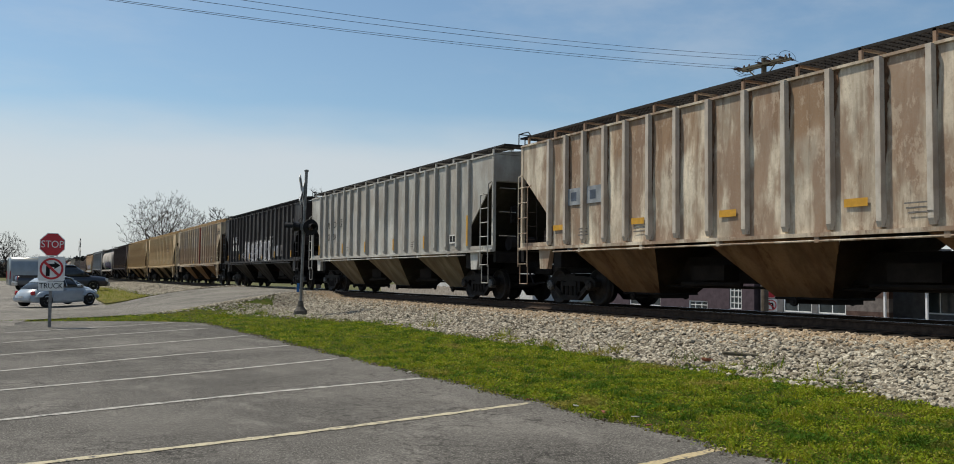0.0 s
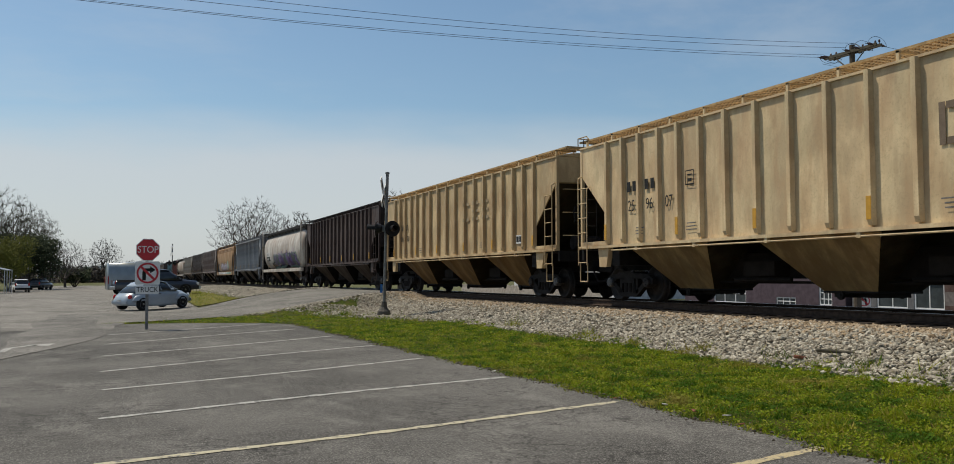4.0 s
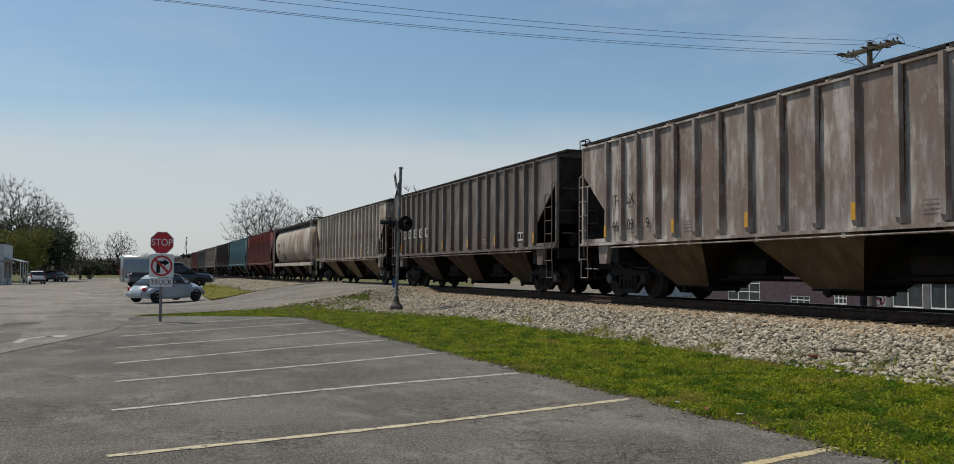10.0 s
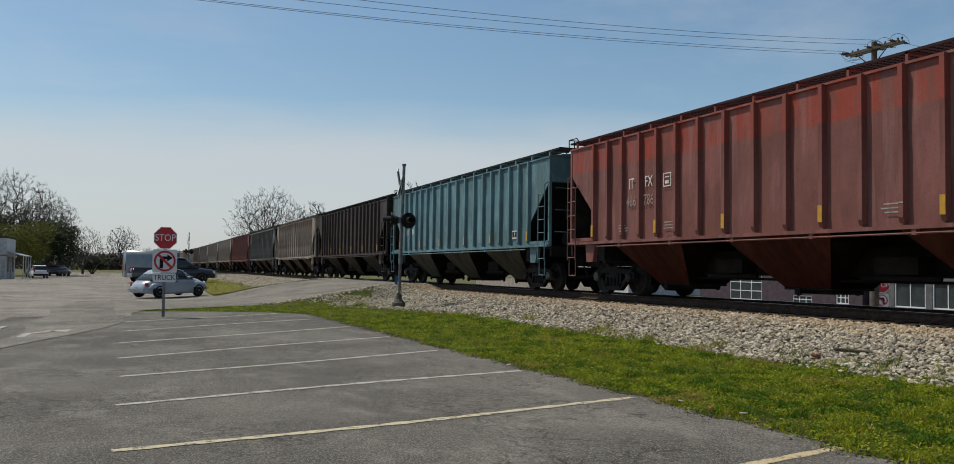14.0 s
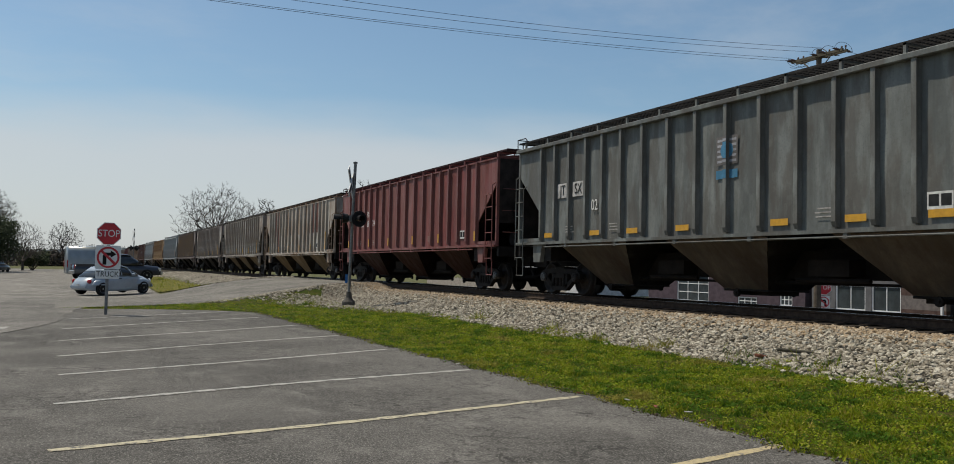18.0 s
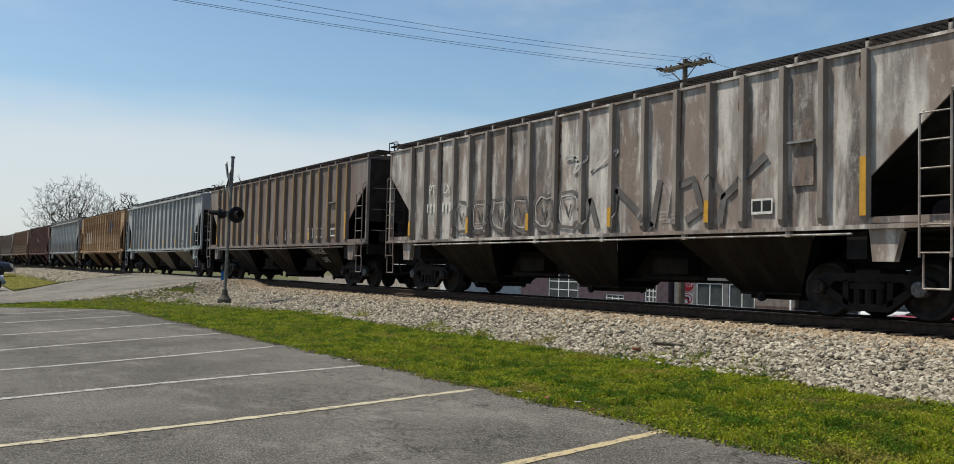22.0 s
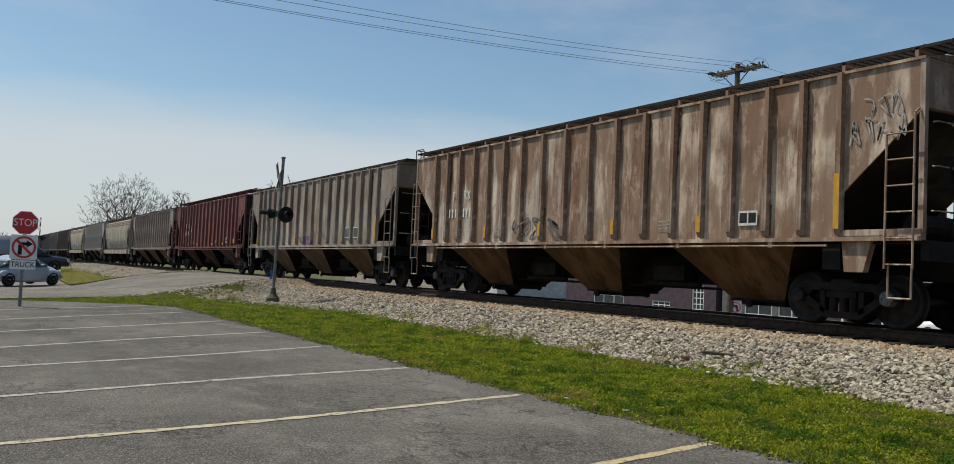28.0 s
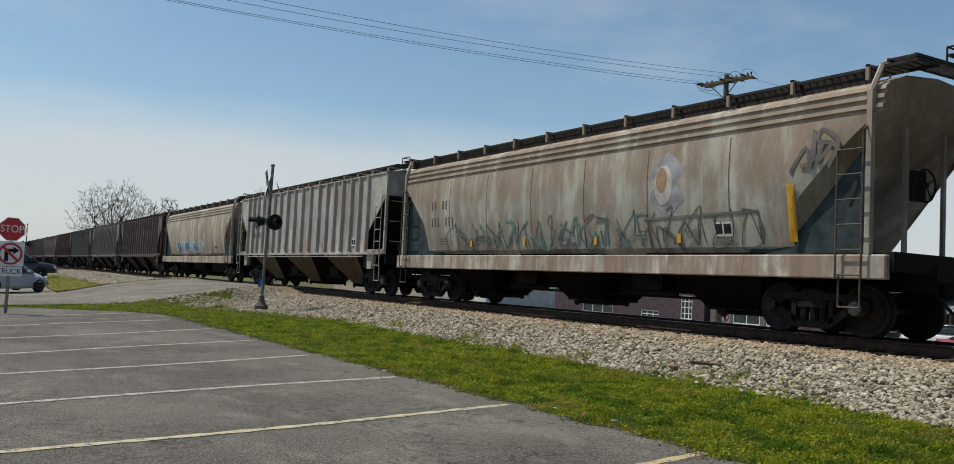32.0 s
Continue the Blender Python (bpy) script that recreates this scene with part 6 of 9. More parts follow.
mast = crossing_signal(pose(8.53, 28.95, ground_z(8.53, 28.95) + 0.02, 0, 1.2, -20), "railway crossing signal with crossbuck beside the road")
crossing_signal(pose(5.4, 94.8, ground_z(5.4, 94.8) - 0.02, 0, 0, 20), "distant railway crossing signal")


def utility_pole(m, label):
    pole = empty("utility_pole", m, label, "utility pole")
    bm = bmesh.new()
    tube(bm, (0, 0, -1.5), (0, 0, 11.82), 0.17, 12, 0.115)
    part("pole", bm, M_POLE, pole)
    for dy in (-0.14, 0.14):
        bm = bmesh.new()
        box(bm, -1.4, 1.4, dy - 0.05, dy + 0.05, 11.45, 11.57)
        part("crossarm", bm, M_ARM, pole)
    bm = bmesh.new()
    for s in (-1, 1):
        bar(bm, ((s * 0.85, -0.14, 11.45), (0, -0.14, 10.7)), 0.03, 4)
    part("brace", bm, M_ARM, pole)
    for x in (-1.3, -1.0, 0.45, 0.8, 1.1, 1.3):
        bm = bmesh.new()
        disc(bm, (x, 0.14, 11.57), (0, 0, 1), ((0.0, 0.02), (0.08, 0.02), (0.10, 0.05), (0.14, 0.035), (0.16, 0.05), (0.20, 0.02)), 8)
        part("insulator", bm, M_PORCELAIN, pole)
    # strings of strain insulators on both faces of the arms, and jumper loops over the top
    for x in (-1.35, -1.15, 0.05, 0.55, 1.25):
        for s in (-1, 1):
            bm = bmesh.new()
            disc(bm, (x, s * 0.19, 11.53), (0, s, 0), ((0.0, 0.02), (0.05, 0.02), (0.07, 0.055), (0.12, 0.03), (0.15, 0.06), (0.20, 0.03), (0.23, 0.06), (0.28, 0.03), (0.34, 0.02), (0.44, 0.015)), 8)
            part("insulator", bm, M_PORCELAIN, pole)
        bm = bmesh.new()
        cable(bm, [Vector((x + 0.06, 0.55 * math.cos(a), 11.5 + (0.36 if x > 0 else -0.22) * math.sin(a))) for a in [math.pi * j / 10 for j in range(11)]], 0.009, 4)
        part("jumper_wire", bm, M_WIRE, pole)
    bm = bmesh.new()
    bar(bm, ((0, 0.12, 11.7), (0.0, 0.18, 11.9), (0.35, 0.18, 11.62)), 0.02, 5)
    part("lightning_bracket", bm, M_GALV, pole)
    return pole


POLE_AT = Vector((29.5, 28.5, -0.4))
ARM_DIR = Vector((0.04, -1.0, 0)).normalized()
utility_pole(Matrix.Translation(POLE_AT) @ pose(0, 0, 0.05, 0, 0, math.degrees(math.atan2(ARM_DIR.y, ARM_DIR.x))), "weathered wooden utility pole with double crossarm beyond the tracks")
END_AT = Vector((-26.0, 25.0, 0.0))
utility_pole(Matrix.Translation(END_AT) @ pose(0, 0, -1.7, 0, 0, -88), "weathered wooden utility pole by the street")
ENDS = ((-1.35, 11.59, 9.92, 0.92), (-1.15, 11.66, 9.86, 0.94), (0.05, 11.70, 10.10, 1.12), (0.55, 11.77, 10.49, 1.26))
for off, za, zb, sag in ENDS:
    a = POLE_AT + ARM_DIR * off + Vector((-0.45, 0, za))
    b = END_AT + ARM_DIR * off + Vector((0, 0, zb))
    bm = bmesh.new()
    pts = []
    n = 40
    for k in range(n + 1):
        u = k / n
        p = a.lerp(b, u)
        p.z -= 4 * sag * u * (1 - u)
        pts.append(p)
    cable(bm, pts, 0.0075, 5)
    tagged(link("overhead_wire", bm, M_WIRE), "thin dark overhead wire slung between poles", "wire", "overhead wires")
# lines that run on beyond the pole
for i, off in enumerate((-1.65, 1.65)):
    a = POLE_AT + ARM_DIR * off + Vector((0, 0, 11.4))
    bm = bmesh.new()
    pts = []
    b = a + Vector((38, -6, -0.6))
    for k in range(21):
        u = k / 20
        p = a.lerp(b, u)
        p.z -= 4 * 1.0 * u * (1 - u)
        pts.append(p)
    cable(bm, pts, 0.0075, 5)
    tagged(link("overhead_wire", bm, M_WIRE), "thin dark overhead wire slung between poles", "wire", "overhead wires")
utility_pole(Matrix.Translation(POLE_AT + Vector((38, -6, -0.6))) @ pose(0, 0, 0, 0, 0, -60), "weathered wooden utility pole in the town")

# ---- parked vehicles ----
M_TYRE = plain("black_tyre_rubber", (0.018, 0.018, 0.018), 0.85, 0, 0.3, 8)
M_RIM = plain("silver_wheel_rim", (0.45, 0.46, 0.47), 0.35, 0.8, 0.2, 8)
M_GLASS_DARK = plain("dark_car_glass", (0.02, 0.025, 0.03), 0.08, 0, 0.2, 2)
M_TAIL = plain("red_tail_lamp", (0.35, 0.01, 0.01), 0.2, 0, 0.1, 8)
M_HEADLAMP = plain("clear_headlamp", (0.6, 0.62, 0.64), 0.15, 0.2, 0.1, 8)
M_TRIM = plain("black_plastic_trim", (0.02, 0.02, 0.02), 0.6, 0, 0.2, 8)


def car_paint(name, col):
    m = plain(name, col, 0.28, 0.0, 0.1, 2)
    b = m.node_tree.nodes["Principled BSDF"]
    b.inputs["Coat Weight"].default_value = 0.6
    b.inputs["Coat Roughness"].default_value = 0.08
    return m


def loft(bm, stations, n=7):
    """Stations (y, z0, z1, half width below, half width above): a rounded shell along y."""
    rows = []
    for y, z0, z1, w0, w1 in stations:
        ringv = []
        for i in range(n):
            u = i / (n - 1)
            w = w0 + (w1 - w0) * u ** 2
            ringv.append((w * (1 - 0.18 * max(0, u - 0.75) / 0.25), z0 + (z1 - z0) * u))
        full = [(-x, z) for x, z in ringv] + [(x, z) for x, z in ringv[::-1]]
        rows.append([bm.verts.new((x, y, z)) for x, z in full])
    m = len(rows[0])
    for a, b in zip(rows, rows[1:]):
        for i in range(m):
            bm.faces.new((a[i], a[(i + 1) % m], b[(i + 1) % m], b[i]))
    bm.faces.new(rows[0][::-1])
    bm.faces.new(rows[-1])
    bmesh.ops.recalc_face_normals(bm, faces=bm.faces[:])


def wheels(car, ys, half, r, wd=0.2):
    for y in ys:
        for s in (-1, 1):
            bm = bmesh.new()
            disc(bm, (s * half, y, r), (s, 0, 0), ((-wd, r * 0.9), (-wd * 0.9, r), (-0.02, r), (0.0, r * 0.92), (0.0, r * 0.66)), 24)
            tyre = part("tyre", bm, M_TYRE, car, smooth=False)
            bm = bmesh.new()
            disc(bm, (s * half, y, r), (s, 0, 0), ((-0.05, r * 0.66), (0.004, r * 0.64), (-0.03, r * 0.5), (-0.03, r * 0.2), (0.0, r * 0.16)), 20)
            part("rim", bm, M_RIM, tyre)


def vehicle(name, m, label, category, body, glass, roof, wheel_ys, half, r, mat, lamps=True, extra=None):
    car = empty(name, m, label, category)
    bm = bmesh.new()
    loft(bm, body)
    part("body", bm, mat, car, smooth=True)
    bm = bmesh.new()
    loft(bm, glass)
    part("glasshouse", bm, M_GLASS_DARK, car, "dark tinted car windows", smooth=True)
    bm = bmesh.new()
    loft(bm, roof)
    part("roof", bm, mat, car, smooth=True)
    wheels(car, wheel_ys, half, r)
    if extra:
        extra(car)
    return car


def beetle_bits(car):
    mat = car.children[0].data.materials[0]
    for y in (0.78, 3.30):
        for s in (-1, 1):
            bm = bmesh.new()
            bmesh.ops.create_uvsphere(bm, u_segments=18, v_segments=10, radius=1.0)
            bmesh.ops.scale(bm, vec=(0.19, 0.56, 0.40), verts=bm.verts[:])
            bmesh.ops.translate(bm, vec=(s * 0.70, y, 0.42), verts=bm.verts[:])
            bmesh.ops.bisect_plane(bm, geom=bm.verts[:] + bm.edges[:] + bm.faces[:], plane_co=(0, 0, 0.50), plane_no=(0, 0, -1), clear_outer=True)
            part("fender", bm, mat, car, smooth=True)
    for y in (1.06, 1.95, 2.62):
        for s in (-1, 1):
            bm = bmesh.new()
            bar(bm, ((s * 0.80, y, 0.98), (s * 0.63, y + (1.7 - y) * 0.28, 1.40)), 0.035, 5)
            part("pillar", bm, mat, car)
    for s in (-1, 1):
        bm = bmesh.new()
        disc(bm, (s * 0.60, 0.16, 0.70), (s * 0.4, -0.9, 0.2), ((-0.05, 0.11), (0.03, 0.10), (0.05, 0.05)), 12)
        part("tail_lamp", bm, M_TAIL, car)
        bm = bmesh.new()
        disc(bm, (s * 0.58, 3.90, 0.66), (s * 0.3, 0.9, 0.25), ((-0.05, 0.13), (0.03, 0.12), (0.05, 0.05)), 12)
        part("headlamp", bm, M_HEADLAMP, car)
        bm = bmesh.new()
        bevel_box(bm, s * 0.88 - 0.08, s * 0.88 + 0.08, 2.55, 2.68, 0.96, 1.08, 0.03, 1)
        part("mirror", bm, mat, car)
        bm = bmesh.new()
        box(bm, s * 0.845 - 0.012, s * 0.845 + 0.012, 1.75, 1.90, 0.80, 0.83)
        part("door_handle", bm, M_TRIM, car)
    for y0, y1 in ((-0.03, 0.12), (4.0, 4.13)):
        bm = bmesh.new()
        bevel_box(bm, -0.62, 0.62, y0, y1, 0.32, 0.52, 0.05, 2)
        part("bumper", bm, mat, car)
    bm = bmesh.new()
    box(bm, -0.15, 0.15, -0.045, -0.03, 0.46, 0.56)
    part("plate_bar", bm, M_WHITE_MARK, car)


M_SILVER = car_paint("silver_car_paint", (0.30, 0.35, 0.40))
body = [(0.0, 0.34, 0.55, 0.50, 0.42), (0.15, 0.26, 0.74, 0.64, 0.58), (0.45, 0.22, 0.90, 0.72, 0.66), (0.9, 0.20, 0.99, 0.80, 0.78), (1.6, 0.18, 1.0, 0.82, 0.83), (2.5, 0.18, 1.0, 0.82, 0.83), (3.1, 0.20, 0.97, 0.80, 0.74), (3.5, 0.24, 0.90, 0.70, 0.60), (3.85, 0.30, 0.76, 0.62, 0.50), (4.08, 0.38, 0.56, 0.50, 0.42)]
glass = [(0.42, 0.86, 0.92, 0.60, 0.58), (0.75, 0.95, 1.14, 0.72, 0.62), (1.15, 0.97, 1.36, 0.78, 0.60), (1.7, 0.98, 1.46, 0.79, 0.58), (2.2, 0.98, 1.44, 0.79, 0.58), (2.65, 0.98, 1.28, 0.78, 0.60), (3.10, 0.96, 1.0, 0.72, 0.68)]
roofs = [(0.85, 1.20, 1.23, 0.60, 0.52), (1.15, 1.35, 1.39, 0.61, 0.54), (1.6, 1.44, 1.49, 0.60, 0.54), (2.1, 1.44, 1.49, 0.60, 0.54), (2.5, 1.34, 1.39, 0.61, 0.54)]
hd = 53
c = Vector((0.22, 47.9, 0))
vehicle("compact_car", pose(c.x, c.y, ground_z(1.2, 48.5) + 0.02, 1.2, 0, -hd), "silver rounded compact car waiting at the crossing", "car", body, glass, roofs, (0.78, 3.30), 0.875, 0.32, M_SILVER, extra=beetle_bits)


def pickup_bits(car):
    mat = car.children[0].data.materials[0]
    bm = bmesh.new()
    box(bm, -0.86, -0.80, 0.1, 2.0, 0.95, 1.12)
    part("bed_side", bm, mat, car)
    bm = bmesh.new()
    box(bm, 0.80, 0.86, 0.1, 2.0, 0.95, 1.12)
    part("bed_side", bm, mat, car)
    for s in (-1, 1):
        bm = bmesh.new()
        box(bm, s * 0.8 - 0.06, s * 0.8 + 0.06, 5.55, 5.72, 0.72, 0.95)
        part("headlamp", bm, M_HEADLAMP, car)
        bm = bmesh.new()
        box(bm, s * 0.82 - 0.05, s * 0.82 + 0.05, 0.0, 0.05, 0.75, 1.08)
        part("tail_lamp", bm, M_TAIL, car)
        bm = bmesh.new()
        bevel_box(bm, s * 1.05 - 0.1, s * 1.05 + 0.1, 4.1, 4.25, 1.2, 1.42, 0.03, 1)
        part("mirror", bm, M_TRIM, car)
    for y0, y1 in ((-0.12, 0.03), (5.7, 5.85)):
        bm = bmesh.new()
        bevel_box(bm, -0.92, 0.92, y0, y1, 0.45, 0.68, 0.03, 1)
        part("bumper", bm, M_RIM, car)


M_NAVY = car_paint("dark_navy_truck_paint", (0.012, 0.014, 0.022))
body = [(0.0, 0.45, 1.0, 0.90, 0.86), (0.1, 0.42, 1.08, 0.92, 0.88), (2.1, 0.40, 1.10, 0.94, 0.90), (4.2, 0.40, 1.14, 0.95, 0.90), (4.5, 0.40, 1.16, 0.95, 0.88), (5.5, 0.42, 1.06, 0.93, 0.80), (5.75, 0.46, 0.92, 0.86, 0.74)]
glass = [(2.15, 1.08, 1.14, 0.84, 0.80), (2.3, 1.08, 1.80, 0.86, 0.68), (3.6, 1.10, 1.82, 0.86, 0.68), (4.55, 1.10, 1.16, 0.84, 0.78)]
roofs = [(2.25, 1.78, 1.82, 0.70, 0.62), (2.6, 1.80, 1.88, 0.70, 0.62), (3.4, 1.80, 1.88, 0.70, 0.62), (3.7, 1.76, 1.80, 0.70, 0.62)]
c = Vector((-0.12, 72.0, 0))
vehicle("pickup_truck", pose(c.x, c.y, ground_z(1, 72) + 0.02, 0, 0, -82) @ Matrix.Scale(1.08, 4), "dark navy pickup truck waiting beside the tracks", "truck", body, glass, roofs, (1.25, 4.75), 0.97, 0.42, M_NAVY, extra=pickup_bits)

M_VAN = car_paint("white_van_paint", (0.20, 0.235, 0.26))
body = [(0.0, 0.5, 2.45, 0.95, 0.82), (0.08, 0.40, 2.55, 0.98, 0.85), (4.0, 0.38, 2.58, 1.0, 0.85), (4.5, 0.38, 2.40, 1.0, 0.80), (5.0, 0.38, 1.5, 1.0, 0.90), (5.6, 0.40, 1.15, 0.98, 0.85), (5.8, 0.5, 0.95, 0.9, 0.8)]
glass = [(3.6, 1.30, 1.36, 1.0, 0.98), (3.7, 1.30, 2.0, 1.005, 0.93), (4.5, 1.30, 2.05, 1.005, 0.9), (4.95, 1.30, 1.55, 1.0, 0.93)]
roofs = [(0.5, 2.54, 2.58, 0.80, 0.7), (2.0, 2.56, 2.62, 0.80, 0.7), (3.8, 2.55, 2.60, 0.80, 0.7)]


def van_bits(car):
    for s in (-1, 1):
        bm = bmesh.new()
        box(bm, s * 0.9 - 0.06, s * 0.9 + 0.06, -0.03, 0.03, 0.9, 1.5)
        part("tail_lamp", bm, M_TAIL, car)
    for s in (-1, 1):
        bm = bmesh.new()
        box(bm, s * 1.0 - 0.012, s * 1.0 + 0.012, 0.4, 3.3, 0.85, 0.93)
        part("side_moulding", bm, M_TRIM, car)


van = vehicle("cargo_van", pose(-0.62, 76.8, ground_z(0, 77) + 0.02, 0, 0, -82) @ Matrix.Diagonal((1, 0.86, 1, 1)), "white high-roofed cargo van standing behind a pickup", "van", body, glass, roofs, (1.1, 4.6), 1.03, 0.36, M_VAN, extra=van_bits)
van2 = copy_thing(van, pose(-13.3, 82.0, ground_z(-13, 82), 0, 0, 8))
tagged(van2, "pale blue-white cargo van parked by the shops")

SUV_B = [(0.0, 0.40, 1.0, 0.82, 0.80), (0.1, 0.32, 1.08, 0.88, 0.84), (3.4, 0.30, 1.10, 0.90, 0.86), (4.3, 0.34, 1.0, 0.88, 0.78), (4.55, 0.42, 0.75, 0.8, 0.7)]
SUV_G = [(0.12, 1.04, 1.1, 0.80, 0.76), (0.45, 1.05, 1.58, 0.82, 0.66), (2.4, 1.06, 1.62, 0.84, 0.66), (3.45, 1.06, 1.12, 0.82, 0.76)]
SUV_R = [(0.3, 1.56, 1.60, 0.68, 0.6), (1.0, 1.60, 1.67, 0.68, 0.6), (2.3, 1.60, 1.66, 0.68, 0.6), (2.7, 1.52, 1.56, 0.68, 0.6)]


def suv_bits(car):
    for s in (-1, 1):
        bm = bmesh.new()
        box(bm, s * 0.74 - 0.09, s * 0.74 + 0.09, -0.02, 0.06, 0.85, 1.15)
        part("tail_lamp", bm, M_TAIL, car)
        bm = bmesh.new()
        box(bm, s * 0.70 - 0.12, s * 0.70 + 0.12, 4.40, 4.52, 0.66, 0.82)
        part("headlamp", bm, M_HEADLAMP, car)
    bm = bmesh.new()
    bevel_box(bm, -0.84, 0.84, -0.10, 0.03, 0.36, 0.60, 0.03, 1)
    part("bumper", bm, M_TRIM, car)


M_WHITECAR = car_paint("white_car_paint", (0.70, 0.70, 0.69))
M_DARKCAR = car_paint("charcoal_car_paint", (0.02, 0.02, 0.024))
M_REDCAR = car_paint("crimson_car_paint", (0.28, 0.012, 0.03))
vehicle("sport_utility_car", pose(-10.6, 122.0, ground_z(-11, 124), 0, 0, 12), "white sport utility car parked by the shops", "car", SUV_B, SUV_G, SUV_R, (0.85, 3.55), 0.92, 0.34, M_WHITECAR, extra=suv_bits)
vehicle("sport_utility_car", pose(-10.9, 143.0, ground_z(-10, 143), 0, 0, -20), "charcoal car parked under the trees", "car", SUV_B, SUV_G, SUV_R, (0.85, 3.55), 0.92, 0.34, M_DARKCAR, extra=suv_bits)
vehicle("sport_utility_car", pose(56.6, 32.0, ground_z(56, 34) + 0.03, 0, 0, 12), "white pickup-like car parked before a shop", "car", SUV_B, SUV_G, SUV_R, (0.85, 3.55), 0.92, 0.36, M_WHITECAR, extra=suv_bits)
COUPE_B = [(0.0, 0.42, 0.86, 0.80, 0.78), (0.1, 0.30, 0.94, 0.90, 0.86), (1.2, 0.24, 0.95, 0.93, 0.86), (3.2, 0.24, 0.92, 0.92, 0.84), (4.5, 0.28, 0.76, 0.9, 0.76), (4.75, 0.36, 0.6, 0.8, 0.7)]
COUPE_G = [(0.6, 0.90, 0.96, 0.76, 0.72), (1.4, 0.92, 1.30, 0.80, 0.62), (2.2, 0.92, 1.34, 0.80, 0.62), (3.2, 0.90, 0.95, 0.80, 0.74)]
COUPE_R = [(1.1, 1.24, 1.28, 0.63, 0.55), (1.5, 1.31, 1.36, 0.63, 0.55), (2.2, 1.31, 1.36, 0.63, 0.55), (2.4, 1.24, 1.28, 0.63, 0.55)]
vehicle("coupe", pose(48.2, 26.2, ground_z(49, 28) + 0.03, 0, 0, -28), "crimson sports coupe parked beyond the tracks", "car", COUPE_B, COUPE_G, COUPE_R, (0.95, 3.7), 0.96, 0.34, M_REDCAR, extra=suv_bits)

# ---- buildings beyond the tracks ----
M_PURPLE = plain("dark_mauve_stucco", (0.075, 0.056, 0.066), 0.85, 0, 0.2, 3, 0.3)
M_GREYWALL = plain("pale_grey_render", (0.12, 0.117, 0.12), 0.8, 0, 0.2, 3, 0.2)
M_WHITEWALL = plain("white_painted_boards", (0.55, 0.55, 0.54), 0.7, 0, 0.2, 3, 0.2)
M_WHITEFRAME = plain("white_window_frame", (0.68, 0.68, 0.68), 0.5, 0, 0.1, 5)
M_PANE = plain("dim_window_glass", (0.035, 0.045, 0.05), 0.08, 0, 0.3, 2)
M_BRICK = plain("brown_brick", (0.085, 0.055, 0.046), 0.9, 0, 0.3, 4, 0.4)
M_BRICK_PALE = plain("pale_washed_brick", (0.15, 0.13, 0.12), 0.9, 0, 0.25, 4, 0.4)
M_METALROOF = plain("grey_metal_roof", (0.32, 0.35, 0.36), 0.45, 0.5, 0.2, 3)
M_TARROOF = plain("dark_tar_roof", (0.05, 0.05, 0.05), 0.9, 0, 0.3, 3)
M_FENCE = plain("weathered_fence_boards", (0.36, 0.32, 0.27), 0.85, 0, 0.3, 4, 0.3)


def window(parent, x, y0, y1, z0, z1, cols, rows, lit=None):
    """A window on a wall that faces -x: frame, panes and bars."""
    bm = bmesh.new()
    f = 0.07
    box(bm, x - 0.06, x + 0.05, y0, y1, z0, z0 + f)
    box(bm, x - 0.06, x + 0.05, y0, y1, z1 - f, z1)
    box(bm, x - 0.06, x + 0.05, y0, y0 + f, z0 + f, z1 - f)
    box(bm, x - 0.06, x + 0.05, y1 - f, y1, z0 + f, z1 - f)
    win = part("window_frame", bm, M_WHITEFRAME, parent)
    for i in range(1, cols):
        bm = bmesh.new()
        y = y0 + (y1 - y0) * i / cols
        box(bm, x - 0.04, x + 0.03, y - 0.025, y + 0.025, z0 + f, z1 - f)
        part("mullion", bm, M_WHITEFRAME, win)
    for j in range(1, rows):
        bm = bmesh.new()
        z = z0 + (z1 - z0) * j / rows
        box(bm, x - 0.035, x + 0.025, y0 + f, y1 - f, z - 0.025, z + 0.025)
        part("glazing_bar", bm, M_WHITEFRAME, win)
    bm = bmesh.new()
    box(bm, x - 0.01, x + 0.01, y0 + f, y1 - f, z0 + f, z1 - f)
    part("pane", bm, lit or M_PANE, win)


